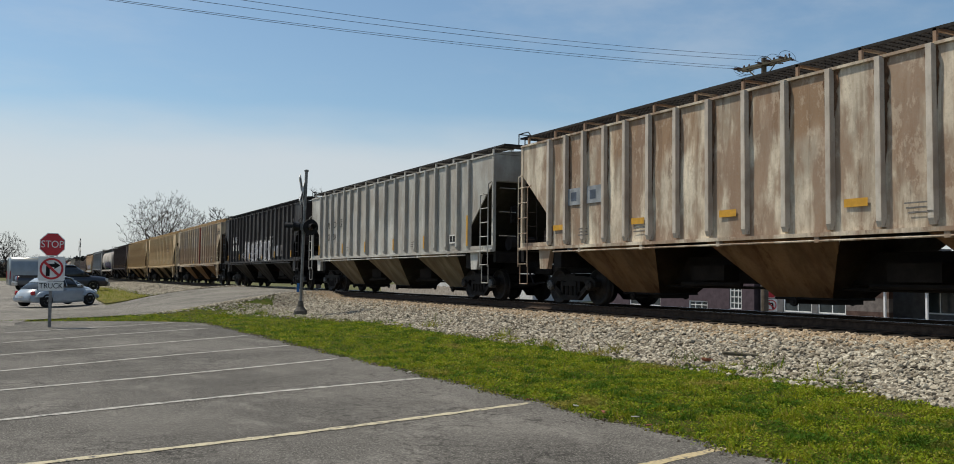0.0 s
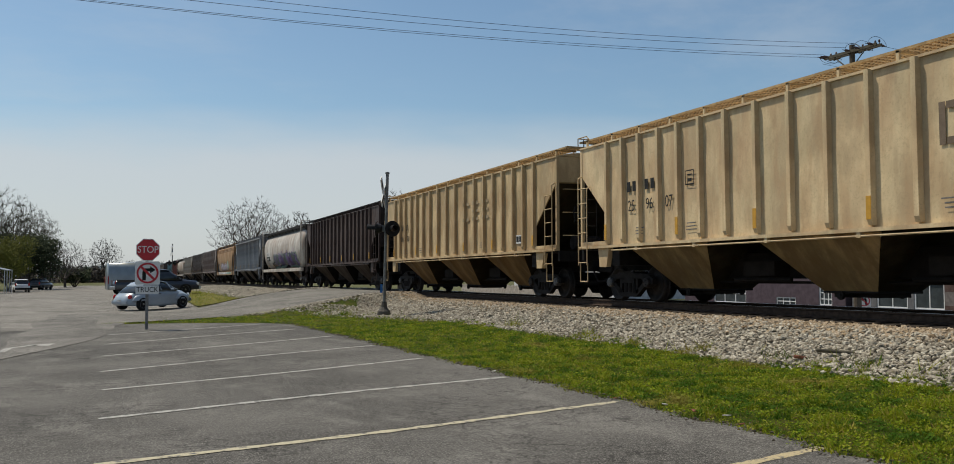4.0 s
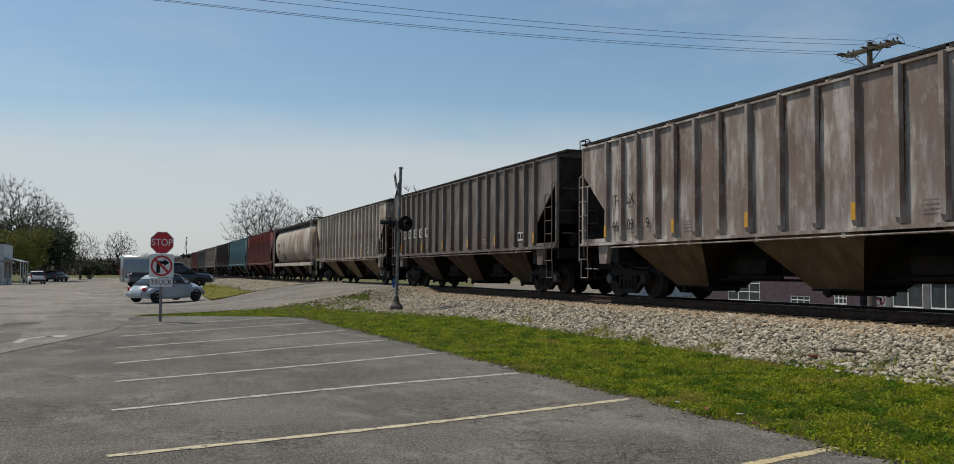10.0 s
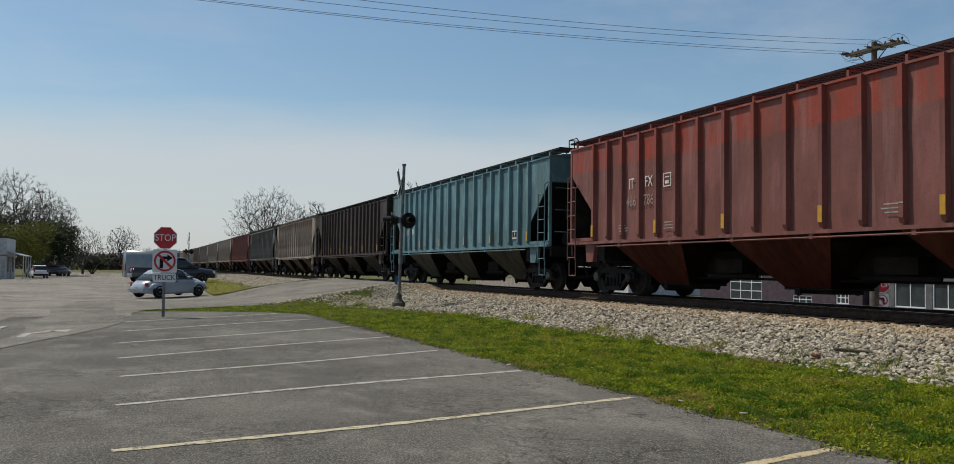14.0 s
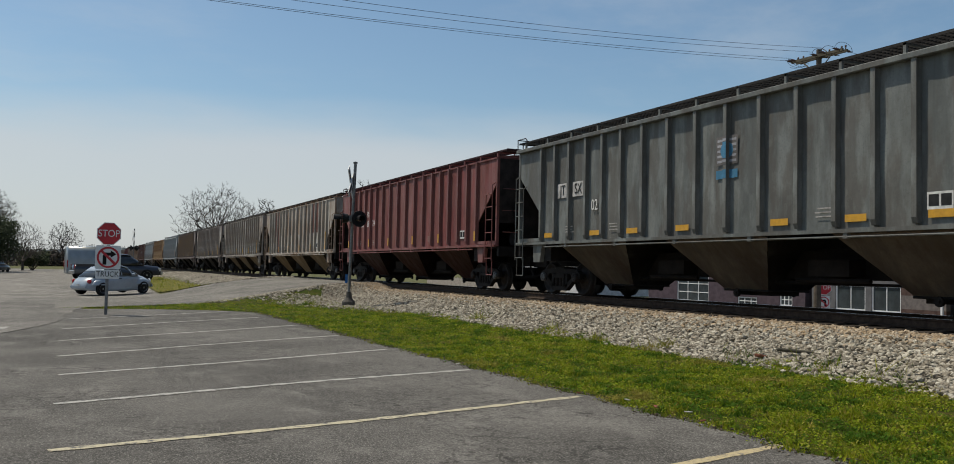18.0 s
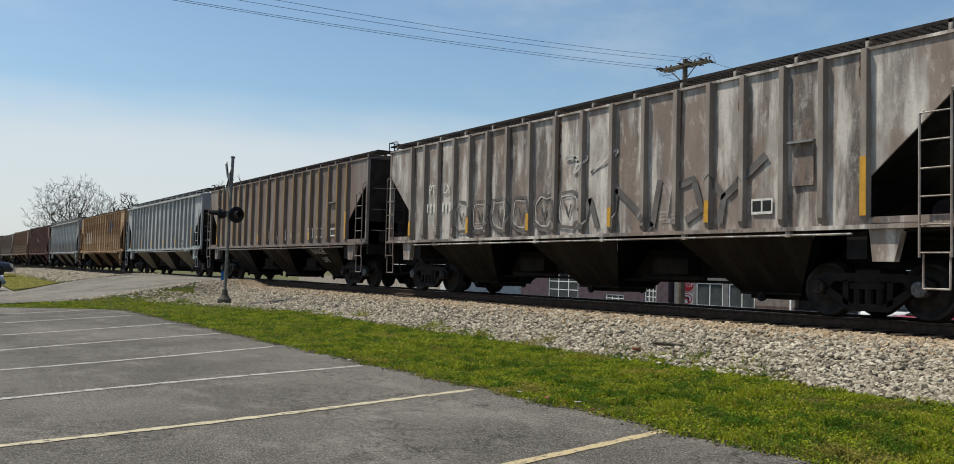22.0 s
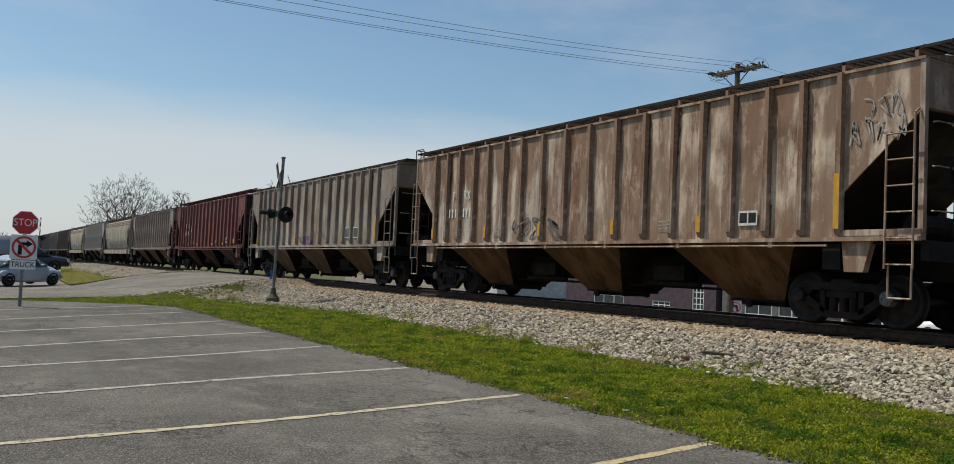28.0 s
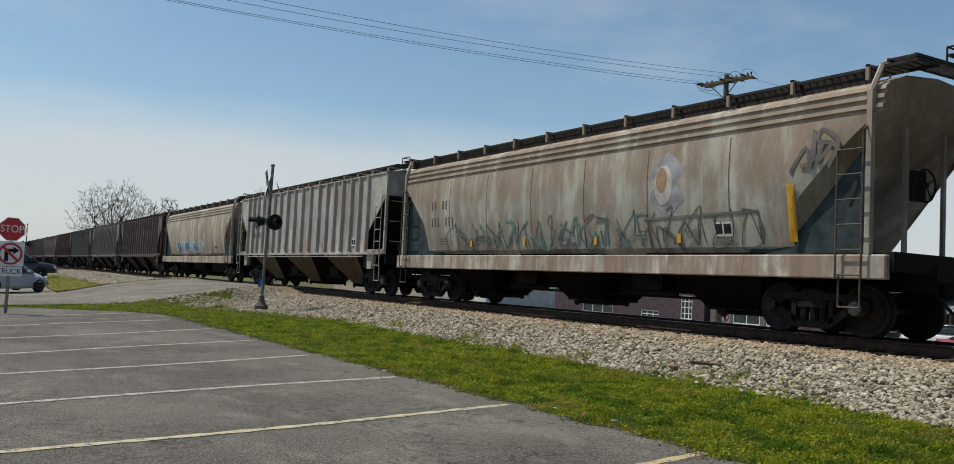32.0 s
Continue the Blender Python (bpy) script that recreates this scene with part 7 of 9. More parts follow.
def wall_with_holes(bm, x0, x1, y0, y1, z0, z1, holes):
    """A wall along y with openings (ya, yb, za, zb), in order of y."""
    ys = sorted({y0, y1} | {v for h in holes for v in h[:2]})
    zs = sorted({z0, z1} | {min(max(v, z0), z1) for h in holes for v in h[2:]})
    vert = {}

    def at(x, i, j):
        key = (x, i, j)
        if key not in vert:
            vert[key] = bm.verts.new((x, ys[i], zs[j]))
        return vert[key]

    def solid(i, j):
        if not (0 <= i < len(ys) - 1 and 0 <= j < len(zs) - 1):
            return False
        cy, cz = 0.5 * (ys[i] + ys[i + 1]), 0.5 * (zs[j] + zs[j + 1])
        return not any(a < cy < b and c < cz < d for a, b, c, d in holes)

    for i in range(len(ys) - 1):
        for j in range(len(zs) - 1):
            if not solid(i, j):
                continue
            bm.faces.new((at(x0, i, j), at(x0, i, j + 1), at(x0, i + 1, j + 1), at(x0, i + 1, j)))
            bm.faces.new((at(x1, i, j), at(x1, i + 1, j), at(x1, i + 1, j + 1), at(x1, i, j + 1)))
            for di, dj, p, q in ((-1, 0, (i, j), (i, j + 1)), (1, 0, (i + 1, j + 1), (i + 1, j)), (0, -1, (i + 1, j), (i, j)), (0, 1, (i, j + 1), (i + 1, j + 1))):
                if not solid(i + di, j + dj):
                    bm.faces.new((at(x0, *p), at(x1, *p), at(x1, *q), at(x0, *q)))


def block(name, label, y0, y1, depth, z1, x, holes, wall, roof, panes=(3, 4), base=-0.9):
    b = empty(name, Matrix.Identity(4), label, "building")
    bm = bmesh.new()
    wall_with_holes(bm, x, x + 0.3, y0, y1, base, z1, holes)
    part("front_wall", bm, wall, b)
    bm = bmesh.new()
    box(bm, x + 0.3, x + depth, y0, y0 + 0.3, base, z1)
    part("side_wall", bm, wall, b)
    bm = bmesh.new()
    box(bm, x + 0.3, x + depth, y1 - 0.3, y1, base, z1)
    part("side_wall", bm, wall, b)
    bm = bmesh.new()
    box(bm, x + depth - 0.3, x + depth, y0 + 0.3, y1 - 0.3, base, z1 - 0.002)
    part("back_wall", bm, wall, b)
    bm = bmesh.new()
    box(bm, x + 0.3, x + depth - 0.3, y0 + 0.3, y1 - 0.3, z1 - 0.3, z1 - 0.2)
    part("roof", bm, roof, b)
    bm = bmesh.new()
    box(bm, x - 0.05, x + 0.36, y0 - 0.05, y1 + 0.05, z1, z1 + 0.1)
    part("coping", bm, wall, b)
    for ya, yb, za, zb in holes:
        window(b, x + 0.1, ya, yb, za, zb, *panes)
    return b


block("brick_hall", "dark mauve building with white gridded windows", 37.6, 52.6, 9, 3.6, 38.0, [(38.6, 39.6, -0.3, 1.15), (41.5, 43.2, -0.9, 0.1), (46.0, 49.3, -0.9, 1.36)], M_PURPLE, M_TARROOF)
block("shop", "pale grey render shop with a shaded display window", 30.9, 37.3, 8, 3.3, 38.2, [(31.4, 33.2, -0.3, 1.05), (33.6, 35.6, -0.3, 1.05)], M_GREYWALL, M_TARROOF, (2, 1))
block("low_store", "white single-storey store beyond the crossing", 64.0, 84.0, 8, 3.0, 39.0, [(66, 68, -0.2, 1.2), (72, 74, -0.2, 1.2)], M_WHITEWALL, M_METALROOF, (2, 2), -1.5)

# brick store with a metal-roofed porch
porch = empty("porch_store", Matrix.Identity(4), "brick-ended store with a grey metal porch roof", "building")
for za, zb, mt in ((-0.9, -0.05, M_BRICK), (-0.05, 0.62, M_BRICK_PALE), (0.62, 1.35, M_BRICK)):
    bm = bmesh.new()
    box(bm, 37.6, 37.9, 28.4, 30.9, za, zb - 0.002)
    part("brick_band", bm, mt, porch)
bm = bmesh.new()
wall_with_holes(bm, 39.4, 39.7, 20.8, 28.4, -0.9, 1.6, [(22.2, 23.6, -0.2, 1.0), (24.4, 25.3, -0.8, 1.1), (26.2, 27.8, -0.1, 1.0)])
part("front_wall", bm, M_GREYWALL, porch)
for q in ((22.2, 23.6, -0.2, 1.0), (24.4, 25.3, -0.8, 1.1), (26.2, 27.8, -0.1, 1.0)):
    window(porch, 39.5, *q, 2, 1)
bm = bmesh.new()
vs = [bm.verts.new(p) for p in ((36.9, 20.5, 1.02), (36.9, 28.5, 1.02), (40.2, 28.5, 1.75), (40.2, 20.5, 1.75), (36.9, 20.5, 1.10), (36.9, 28.5, 1.10), (40.2, 28.5, 1.83), (40.2, 20.5, 1.83))]
for f in ((3, 2, 1, 0), (4, 5, 6, 7), (0, 1, 5, 4), (1, 2, 6, 5), (2, 3, 7, 6), (3, 0, 4, 7)):
    bm.faces.new([vs[i] for i in f])
part("porch_roof", bm, M_METALROOF, porch)
for k in range(20):
    bm = bmesh.new()
    y = 20.7 + 7.6 * k / 19
    bar(bm, ((36.92, y, 1.115), (40.2, y, 1.845)), 0.02, 4)
    part("roof_seam", bm, M_METALROOF, porch)
for y in (20.8, 23.4, 26.0, 28.2):
    bm = bmesh.new()
    box(bm, 37.0, 37.1, y - 0.05, y + 0.05, -0.9, 1.04)
    part("porch_post", bm, M_WHITEFRAME, porch)
bm = bmesh.new()
box(bm, 39.7, 46, 20.8, 30.9, -0.9, 1.4)
part("rear_block", bm, M_GREYWALL, porch)
bm = bmesh.new()
box(bm, 37.9, 46.2, 20.7, 31.0, 1.86, 1.98)
part("main_roof", bm, M_METALROOF, porch)

# board fence
fence = empty("board_fence", Matrix.Identity(4), "weathered pale board fence beyond the tracks", "fence")
for k in range(90):
    bm = bmesh.new()
    y = 56.0 + k * 0.31
    h = 0.55 + 0.05 * math.sin(k * 1.7)
    box(bm, 33.0, 33.03, y, y + 0.29, -0.9, h)
    part("board", bm, M_FENCE, fence)
street2 = sheet("far_street", steps((21, 56, 3)), steps((0, 150, 6)), 0.015, M_STREET)
tagged(street2, "pale asphalt street on the town side of the tracks", "road", kind="structure")

# the town block stands well back from the track, on lower ground
BACK = Matrix.Translation((0, 0, 1.465)) @ Matrix.Scale(1.5, 4) @ Matrix.Translation((0, 0, -1.465))
for ob in list(scene.objects):
    if ob.parent is None and ob.name.split(".")[0] in ("brick_hall", "shop", "low_store", "porch_store", "board_fence"):
        ob.matrix_world = BACK

# ---- shops on the street side ----


def street_shop(name, label, x, y0, y1, z1, wall, awning, base=-0.8):
    """A shop whose front faces +x, with an awning and windows."""
    b = empty(name, Matrix.Identity(4), label, "building")
    bm = bmesh.new()
    wall_with_holes(bm, x - 0.3, x, y0, y1, base, z1, [(y0 + 1.0, y0 + 3.0, 0.2, 2.0), (y0 + 3.6, y0 + 4.6, base, 2.0), (y0 + 5.2, y0 + 7.2, 0.2, 2.0)])
    part("front_wall", bm, wall, b)
    bm = bmesh.new()
    box(bm, x - 9, x - 0.3, y0, y0 + 0.3, base, z1)
    part("side_wall", bm, wall, b)
    bm = bmesh.new()
    box(bm, x - 9, x - 0.3, y1 - 0.3, y1, base, z1)
    part("side_wall", bm, wall, b)
    bm = bmesh.new()
    box(bm, x - 9.2, x + 0.1, y0 - 0.1, y1 + 0.1, z1, z1 + 0.15)
    part("roof", bm, M_TARROOF, b)
    for ya, yb in ((y0 + 1.0, y0 + 3.0), (y0 + 5.2, y0 + 7.2)):
        bm = bmesh.new()
        box(bm, x - 0.2, x - 0.15, ya, yb, 0.2, 2.0)
        part("pane", bm, M_PANE, b)
    bm = bmesh.new()
    box(bm, x - 0.25, x - 0.18, y0 + 3.6, y0 + 4.6, base, 2.0)
    part("door", bm, M_TRIM, b)
    bm = bmesh.new()
    vs = [bm.verts.new(p) for p in ((x, y0, 2.5), (x, y1, 2.5), (x + 1.8, y1, 2.05), (x + 1.8, y0, 2.05), (x, y0, 2.58), (x, y1, 2.58), (x + 1.8, y1, 2.13), (x + 1.8, y0, 2.13))]
    for f in ((3, 2, 1, 0), (4, 5, 6, 7), (0, 1, 5, 4), (1, 2, 6, 5), (2, 3, 7, 6), (3, 0, 4, 7)):
        bm.faces.new([vs[i] for i in f])
    part("awning", bm, awning, b)
    for k in range(4):
        bm = bmesh.new()
        y = y0 + 0.15 + (y1 - y0 - 0.3) * k / 3
        box(bm, x + 1.68, x + 1.76, y - 0.04, y + 0.04, base, 2.06)
        part("awning_post", bm, M_WHITEFRAME, b)
    return b


street_shop("white_shop", "white boarded shop with a pale awning", -13.3, 112.0, 120.0, 4.1, M_WHITEWALL, M_METALROOF)
street_shop("parapet_shop", "grey two-tone shop with a dark parapet", -14.6, 96.0, 108.0, 4.6, M_GREYWALL, M_TARROOF)

# ---- trees ----
M_BARK = plain("grey_brown_bark", (0.085, 0.072, 0.060), 0.9, 0, 0.35, 3)
M_TWIG = plain("grey_twigs", (0.06, 0.053, 0.045), 0.9, 0, 0.3, 3)
M_LEAF_YG = islands("yellow_green_leaves", ((0.07, 0.08, 0.016), (0.12, 0.125, 0.02), (0.17, 0.16, 0.03)), 0.7)
M_LEAF_DK = islands("dark_leaves", ((0.03, 0.042, 0.02), (0.048, 0.06, 0.028), (0.065, 0.075, 0.038)), 0.7)
M_BUD = islands("budding_leaves", ((0.055, 0.06, 0.032), (0.085, 0.09, 0.045), (0.08, 0.07, 0.05)), 0.8)


def sticks(segs, sides):
    """Tapered sticks (p0, p1, r0, r1) as one set of vertices and faces."""
    p0 = np.array([s[0] for s in segs])
    p1 = np.array([s[1] for s in segs])
    r0 = np.array([s[2] for s in segs])
    r1 = np.array([s[3] for s in segs])
    d = p1 - p0
    d /= np.linalg.norm(d, axis=1)[:, None] + 1e-9
    ref = np.where(np.abs(d[:, 2:3]) > 0.9, np.array([[1.0, 0, 0]]), np.array([[0, 0, 1.0]]))
    u = np.cross(d, ref)
    u /= np.linalg.norm(u, axis=1)[:, None]
    v = np.cross(d, u)
    ang = 2 * np.pi * np.arange(sides) / sides
    ringd = np.cos(ang)[None, :, None] * u[:, None] + np.sin(ang)[None, :, None] * v[:, None]
    a = p0[:, None] + ringd * r0[:, None, None]
    b = p1[:, None] + ringd * r1[:, None, None]
    verts = np.concatenate([a, b], 1).reshape(-1, 3)
    n = len(segs)
    k = np.arange(sides)
    quad = np.stack([k, (k + 1) % sides, (k + 1) % sides + sides, k + sides], -1)
    faces = (quad[None] + (np.arange(n) * 2 * sides)[:, None, None]).reshape(-1, 4)
    return verts.tolist(), faces.tolist()


def bare_tree(x, y, height, width, seed, label, buds=900, leaves=None, leaf_count=0, leaf_size=0.2, group="", thick=1.0):
    """A tree that reaches from a short bole to buds strewn through a lobed dome, each by the shortest thrifty way along the wood."""
    gen = np.random.default_rng(seed)
    rnd = random.Random(seed)
    d = gen.normal(size=(buds, 3))
    d /= np.linalg.norm(d, axis=1)[:, None]
    az = np.arctan2(d[:, 1], d[:, 0])
    lobe = 1 + 0.10 * np.sin(3 * az + seed) + 0.07 * np.sin(5 * az + 4 * d[:, 2] + seed)
    rad = gen.random(buds) ** 0.42 * lobe
    pts = d * rad[:, None] * np.array([width / 2, width / 2, height * 0.44]) + np.array([0, 0, height * 0.56])
    pts = pts[pts[:, 2] > height * 0.20 + 0.35 * height * np.hypot(pts[:, 0], pts[:, 1]) / width * 0.4]
    pts = pts[np.argsort(np.linalg.norm(pts - [0, 0, height * 0.15], axis=1))]
    stem = np.array([[0, 0, height * 0.17 * k / 3] for k in range(4)])
    node = np.concatenate([stem, pts])
    way = np.zeros(len(node))
    way[:4] = stem[:, 2]
    parent = [-1, 0, 1, 2]
    for i in range(4, len(node)):
        gap = np.linalg.norm(node[3:i] - node[i], axis=1)
        j = 3 + int(np.argmin(gap + 0.42 * way[3:i]))
        parent.append(j)
        way[i] = way[j] + gap[j - 3]
    load = np.ones(len(node))
    for i in range(len(node) - 1, 0, -1):
        load[parent[i]] += load[i]
    girth = height * 0.026 * thick * (load / load[0]) ** 0.46
    limbs, twigs = [], []
    for i in range(1, len(node)):
        p, q = Vector(node[parent[i]]), Vector(node[i])
        r0, r1 = (girth[parent[i]] if parent[i] < 4 else min(girth[parent[i]], girth[i] * 1.35)), girth[i]
        # longer limbs sag out and then rise
        n = max(1, min(5, int((q - p).length / (0.06 * height))))
        bow = Vector((rnd.gauss(0, 0.05), rnd.gauss(0, 0.05), -0.05)) * (q - p).length
        last = p
        for k in range(1, n + 1):
            u = k / n
            e = p.lerp(q, u) + bow * 4 * u * (1 - u)
            (limbs if load[i] > 14 else twigs).append((tuple(last), tuple(e), r0 + (r1 - r0) * (k - 1) / n, r0 + (r1 - r0) * u))
            last = e
        # spray of fine twigs
        if load[i] < 6:
            out = (q - p).normalized() if (q - p).length > 0.01 else Vector((0, 0, 1))
            for _ in range(4):
                t = (out + Vector((rnd.gauss(0, 0.55), rnd.gauss(0, 0.55), rnd.gauss(0.25, 0.4)))).normalized()
                twigs.append((tuple(q), tuple(q + t * height * rnd.uniform(0.02, 0.055)), r1 * 0.7, r1 * 0.4))
    tips = [Vector(p) for p in node[4:]]
    tree = empty("tree", pose(x, y, ground_z(x, y)), label, "tree", group)
    least = 0.005 + 0.00004 * y + 0.00003 * max(0.0, y - 160)
    for nm, segs, sides, mat in (("trunk", limbs, 7, M_BARK), ("crown", twigs, 3, M_TWIG)):
        vv, ff = sticks([(a, b, max(least, ra), max(least, rb)) for a, b, ra, rb in segs], sides)
        ob = new(nm, raw_mesh(nm, vv, ff, mat))
        ob.parent = tree
    if leaves:
        pts = [rnd.choice(tips) + Vector((rnd.gauss(0, 0.2), rnd.gauss(0, 0.2), rnd.gauss(0, 0.18))) for _ in range(leaf_count)]
        ob = leaf_cloud("foliage", pts, leaf_size, leaves, rnd)
        ob.parent = tree
    return tree


def leaf_cloud(name, pts, size, mat, rnd):
    vs, fs = [], []
    for p in pts:
        a = Vector((rnd.gauss(0, 1), rnd.gauss(0, 1), rnd.gauss(0, 1))).normalized() * size * rnd.uniform(0.5, 1.3)
        b = a.orthogonal().normalized() * size * rnd.uniform(0.4, 0.9)
        i = len(vs)
        vs += [tuple(p - a), tuple(p + b), tuple(p + a), tuple(p - b)]
        fs.append((i, i + 1, i + 2, i + 3))
    return new(name, raw_mesh(name, vs, fs, mat))


def bush(x, y, w, h, seed, mat, count, label, size=0.3):
    """A dense shrub: stems and an uneven crown of leaves."""
    rnd = random.Random(seed)
    b = empty("bush", pose(x, y, ground_z(x, y)), label, "bush")
    segs = []
    for _ in range(9):
        a = rnd.uniform(0, 6.28)
        segs.append(((0, 0, -0.2), (math.cos(a) * w * 0.3, math.sin(a) * w * 0.3, h * rnd.uniform(0.5, 0.85)), 0.09, 0.03))
    vv, ff = sticks(segs, 5)
    ob = new("trunk", raw_mesh("trunk", vv, ff, M_BARK))
    ob.parent = b
    pts = []
    lobes = [(Vector((rnd.uniform(-0.34, 0.34) * w, rnd.uniform(-0.34, 0.34) * w, h * rnd.uniform(0.38, 0.84))), rnd.uniform(0.16, 0.30)) for _ in range(14)]
    for _ in range(count):
        c, r = rnd.choice(lobes)
        d = Vector((rnd.gauss(0, 1), rnd.gauss(0, 1), rnd.gauss(0, 1))).normalized() * r * min(w, h) * rnd.uniform(0.6, 1.05)
        p = c + d
        if p.z > 0.05:
            pts.append(p)
    ob = leaf_cloud("foliage", pts, size, mat, rnd)
    ob.parent = b
    return b


bare_tree(18.3, 128.0, 12.3, 11.6, 11, "wide bare spring tree behind the train", 1500)
bare_tree(25.2, 131.0, 12.0, 5.0, 15, "small bare spring tree behind the train", 350)
bare_tree(33.0, 105.0, 12.9, 9.0, 12, "bare spring tree behind the train", 700)
bare_tree(-3.1, 300.0, 13.6, 10.5, 13, "distant round bare tree at the end of the street", 600)
for x, y, h, w, seed, count in ((-17.5, 150.0, 15.6, 13.0, 21, 3200), (-12.6, 156.0, 12.8, 9.5, 22, 3200), (-24.5, 148.0, 15.4, 13.0, 23, 2600), (-32.0, 150.0, 14.0, 12.0, 25, 2000)):
    bare_tree(x, y, h, w, seed, "tall tree in early bud behind the shops", 1200, M_BUD, int(count * 1.6), 0.085)
bare_tree(-8.2, 172.0, 8.6, 8.0, 24, "small bare tree by the street", 500)
bush(-13.2, 133.0, 6.0, 7.4, 31, M_LEAF_YG, 8500, "yellow-green budding tree crown beside the shops", 0.10)
bush(-18.5, 136.0, 7.0, 7.6, 32, M_LEAF_YG, 8500, "yellow-green budding tree crown beside the shops", 0.10)
bush(-9.6, 148.0, 6.0, 8.5, 33, M_LEAF_DK, 4200, "dark evergreen shrub under the trees", 0.16)
bush(-13.0, 146.0, 8.0, 9.0, 34, M_LEAF_DK, 4600, "dark evergreen shrub under the trees", 0.16)
bush(-17.0, 147.0, 9.0, 9.5, 35, M_LEAF_DK, 4600, "dark evergreen shrub under the trees", 0.16)
bush(-6.8, 176.0, 6.5, 3.6, 36, M_LEAF_DK, 2800, "dark evergreen shrub under the trees", 0.18)

# distant bare woods and the hill behind them
rnd = random.Random(5)
segs = []
for _ in range(420):
    x = rnd.uniform(-75, 60)
    y = 265 + rnd.uniform(0, 45) + max(0, x) * 1.5
    if -7 < x < -1.5 and y < 275:
        continue
    h = rnd.uniform(5.0, 9.5) * (0.75 if x > -12 else 1.0)
    z = ground_z(x, y) - 0.3
    segs.append(((x, y, z), (x + rnd.gauss(0, 0.3), y, z + h), 0.10, 0.03))
    for _ in range(26):
        u = rnd.uniform(0.2, 0.95)
        a = rnd.uniform(0, 6.28)
        r = rnd.uniform(0.6, 1.9) * (1.15 - u)
        segs.append(((x, y, z + h * u), (x + r * math.cos(a), y + r * math.sin(a), z + h * u + r * rnd.uniform(0.5, 1.4)), 0.05, 0.02))
vv, ff = sticks(segs, 3)
tagged(new("far_woods", raw_mesh("far_woods", vv, ff, M_TWIG)), "distant belt of bare grey-brown woods", "woods", kind="stuff")
under = leaf_cloud("far_thicket", [Vector((x, 262 + rnd.uniform(0, 40) + max(0, x) * 1.5, rnd.uniform(-1.2, 2.6))) for x in [rnd.uniform(-75, 60) for _ in range(5200)] if not -6.5 < x < -2] + [Vector((rnd.uniform(-14, 5), rnd.uniform(285, 300), rnd.uniform(-1.2, 4.6) * rnd.uniform(0.5, 1))) for _ in range(2600)], 0.5, islands("thicket_brush", ((0.05, 0.042, 0.036), (0.075, 0.062, 0.052), (0.06, 0.058, 0.04))), rnd)
tagged(under, "distant tangled brown brush along the woods", "brush", kind="stuff")
hv, hf = [], []
cols_n = 60
for i in range(cols_n + 1):
    a = radians(-45 + 130 * i / cols_n)
    for j, (r, lift) in enumerate(((1250, -8), (1450, 0.55), (1650, 1.0), (2100, -2))):
        hz = (16 + 7 * math.sin(i * 0.35) + 5 * math.sin(i * 0.9 + 1) + 2.5 * math.sin(i * 2.7)) * (lift if lift > 0 else 0) + min(0, lift)
        hv.append((r * math.sin(a), r * math.cos(a), hz - 4))
for i in range(cols_n):
    for j in range(3):
        p = i * 4 + j
        hf.append((p, p + 4, p + 5, p + 1))
# distance haze is mixed into the ridge's colour as blue-grey
tagged(new("hill", raw_mesh("hill", hv, hf, plain("haze_tinted_wooded_hillside", (0.10, 0.118, 0.125), 0.95, 0, 0.2, 0.02), True)), "low hazy wooded ridge on the horizon", "hill", kind="structure")
M_DRY_TURF = soil("dry_turf", ((0.10, 0.10, 0.018), (0.19, 0.17, 0.05), (0.16, 0.125, 0.06)), 2.4)
patch = strip_mesh("far_grass", [(y, 4.1 + 0.02 * (y - 48), 6.8 + 0.03 * (y - 48)) for y in steps((49.5, 110, 1.5))], 0.02, M_DRY_TURF)
tagged(patch, "sunlit grass strip beside the tracks beyond the crossing", "grass", kind="structure")
spots = []
for _ in range(7000):
    y = rr.uniform(49.5, 80)
    x = rr.uniform(4.1 + 0.02 * (y - 48), 6.8 + 0.03 * (y - 48))
    spots.append((x, y, ground_z(x, y)))
tagged(blades("verge_grass", spots, 0.10, M_BLADES), "short sunlit grass beyond the crossing", "grass", kind="stuff")
east = strip_mesh("street_shoulder", [(y, -0.3, 4.0 + 0.02 * (y - 48)) for y in steps((41.0, 130, 1.5))], 0.008, M_STREET)
tagged(east, "worn pale asphalt shoulder beyond the crossing", "road", kind="structure")

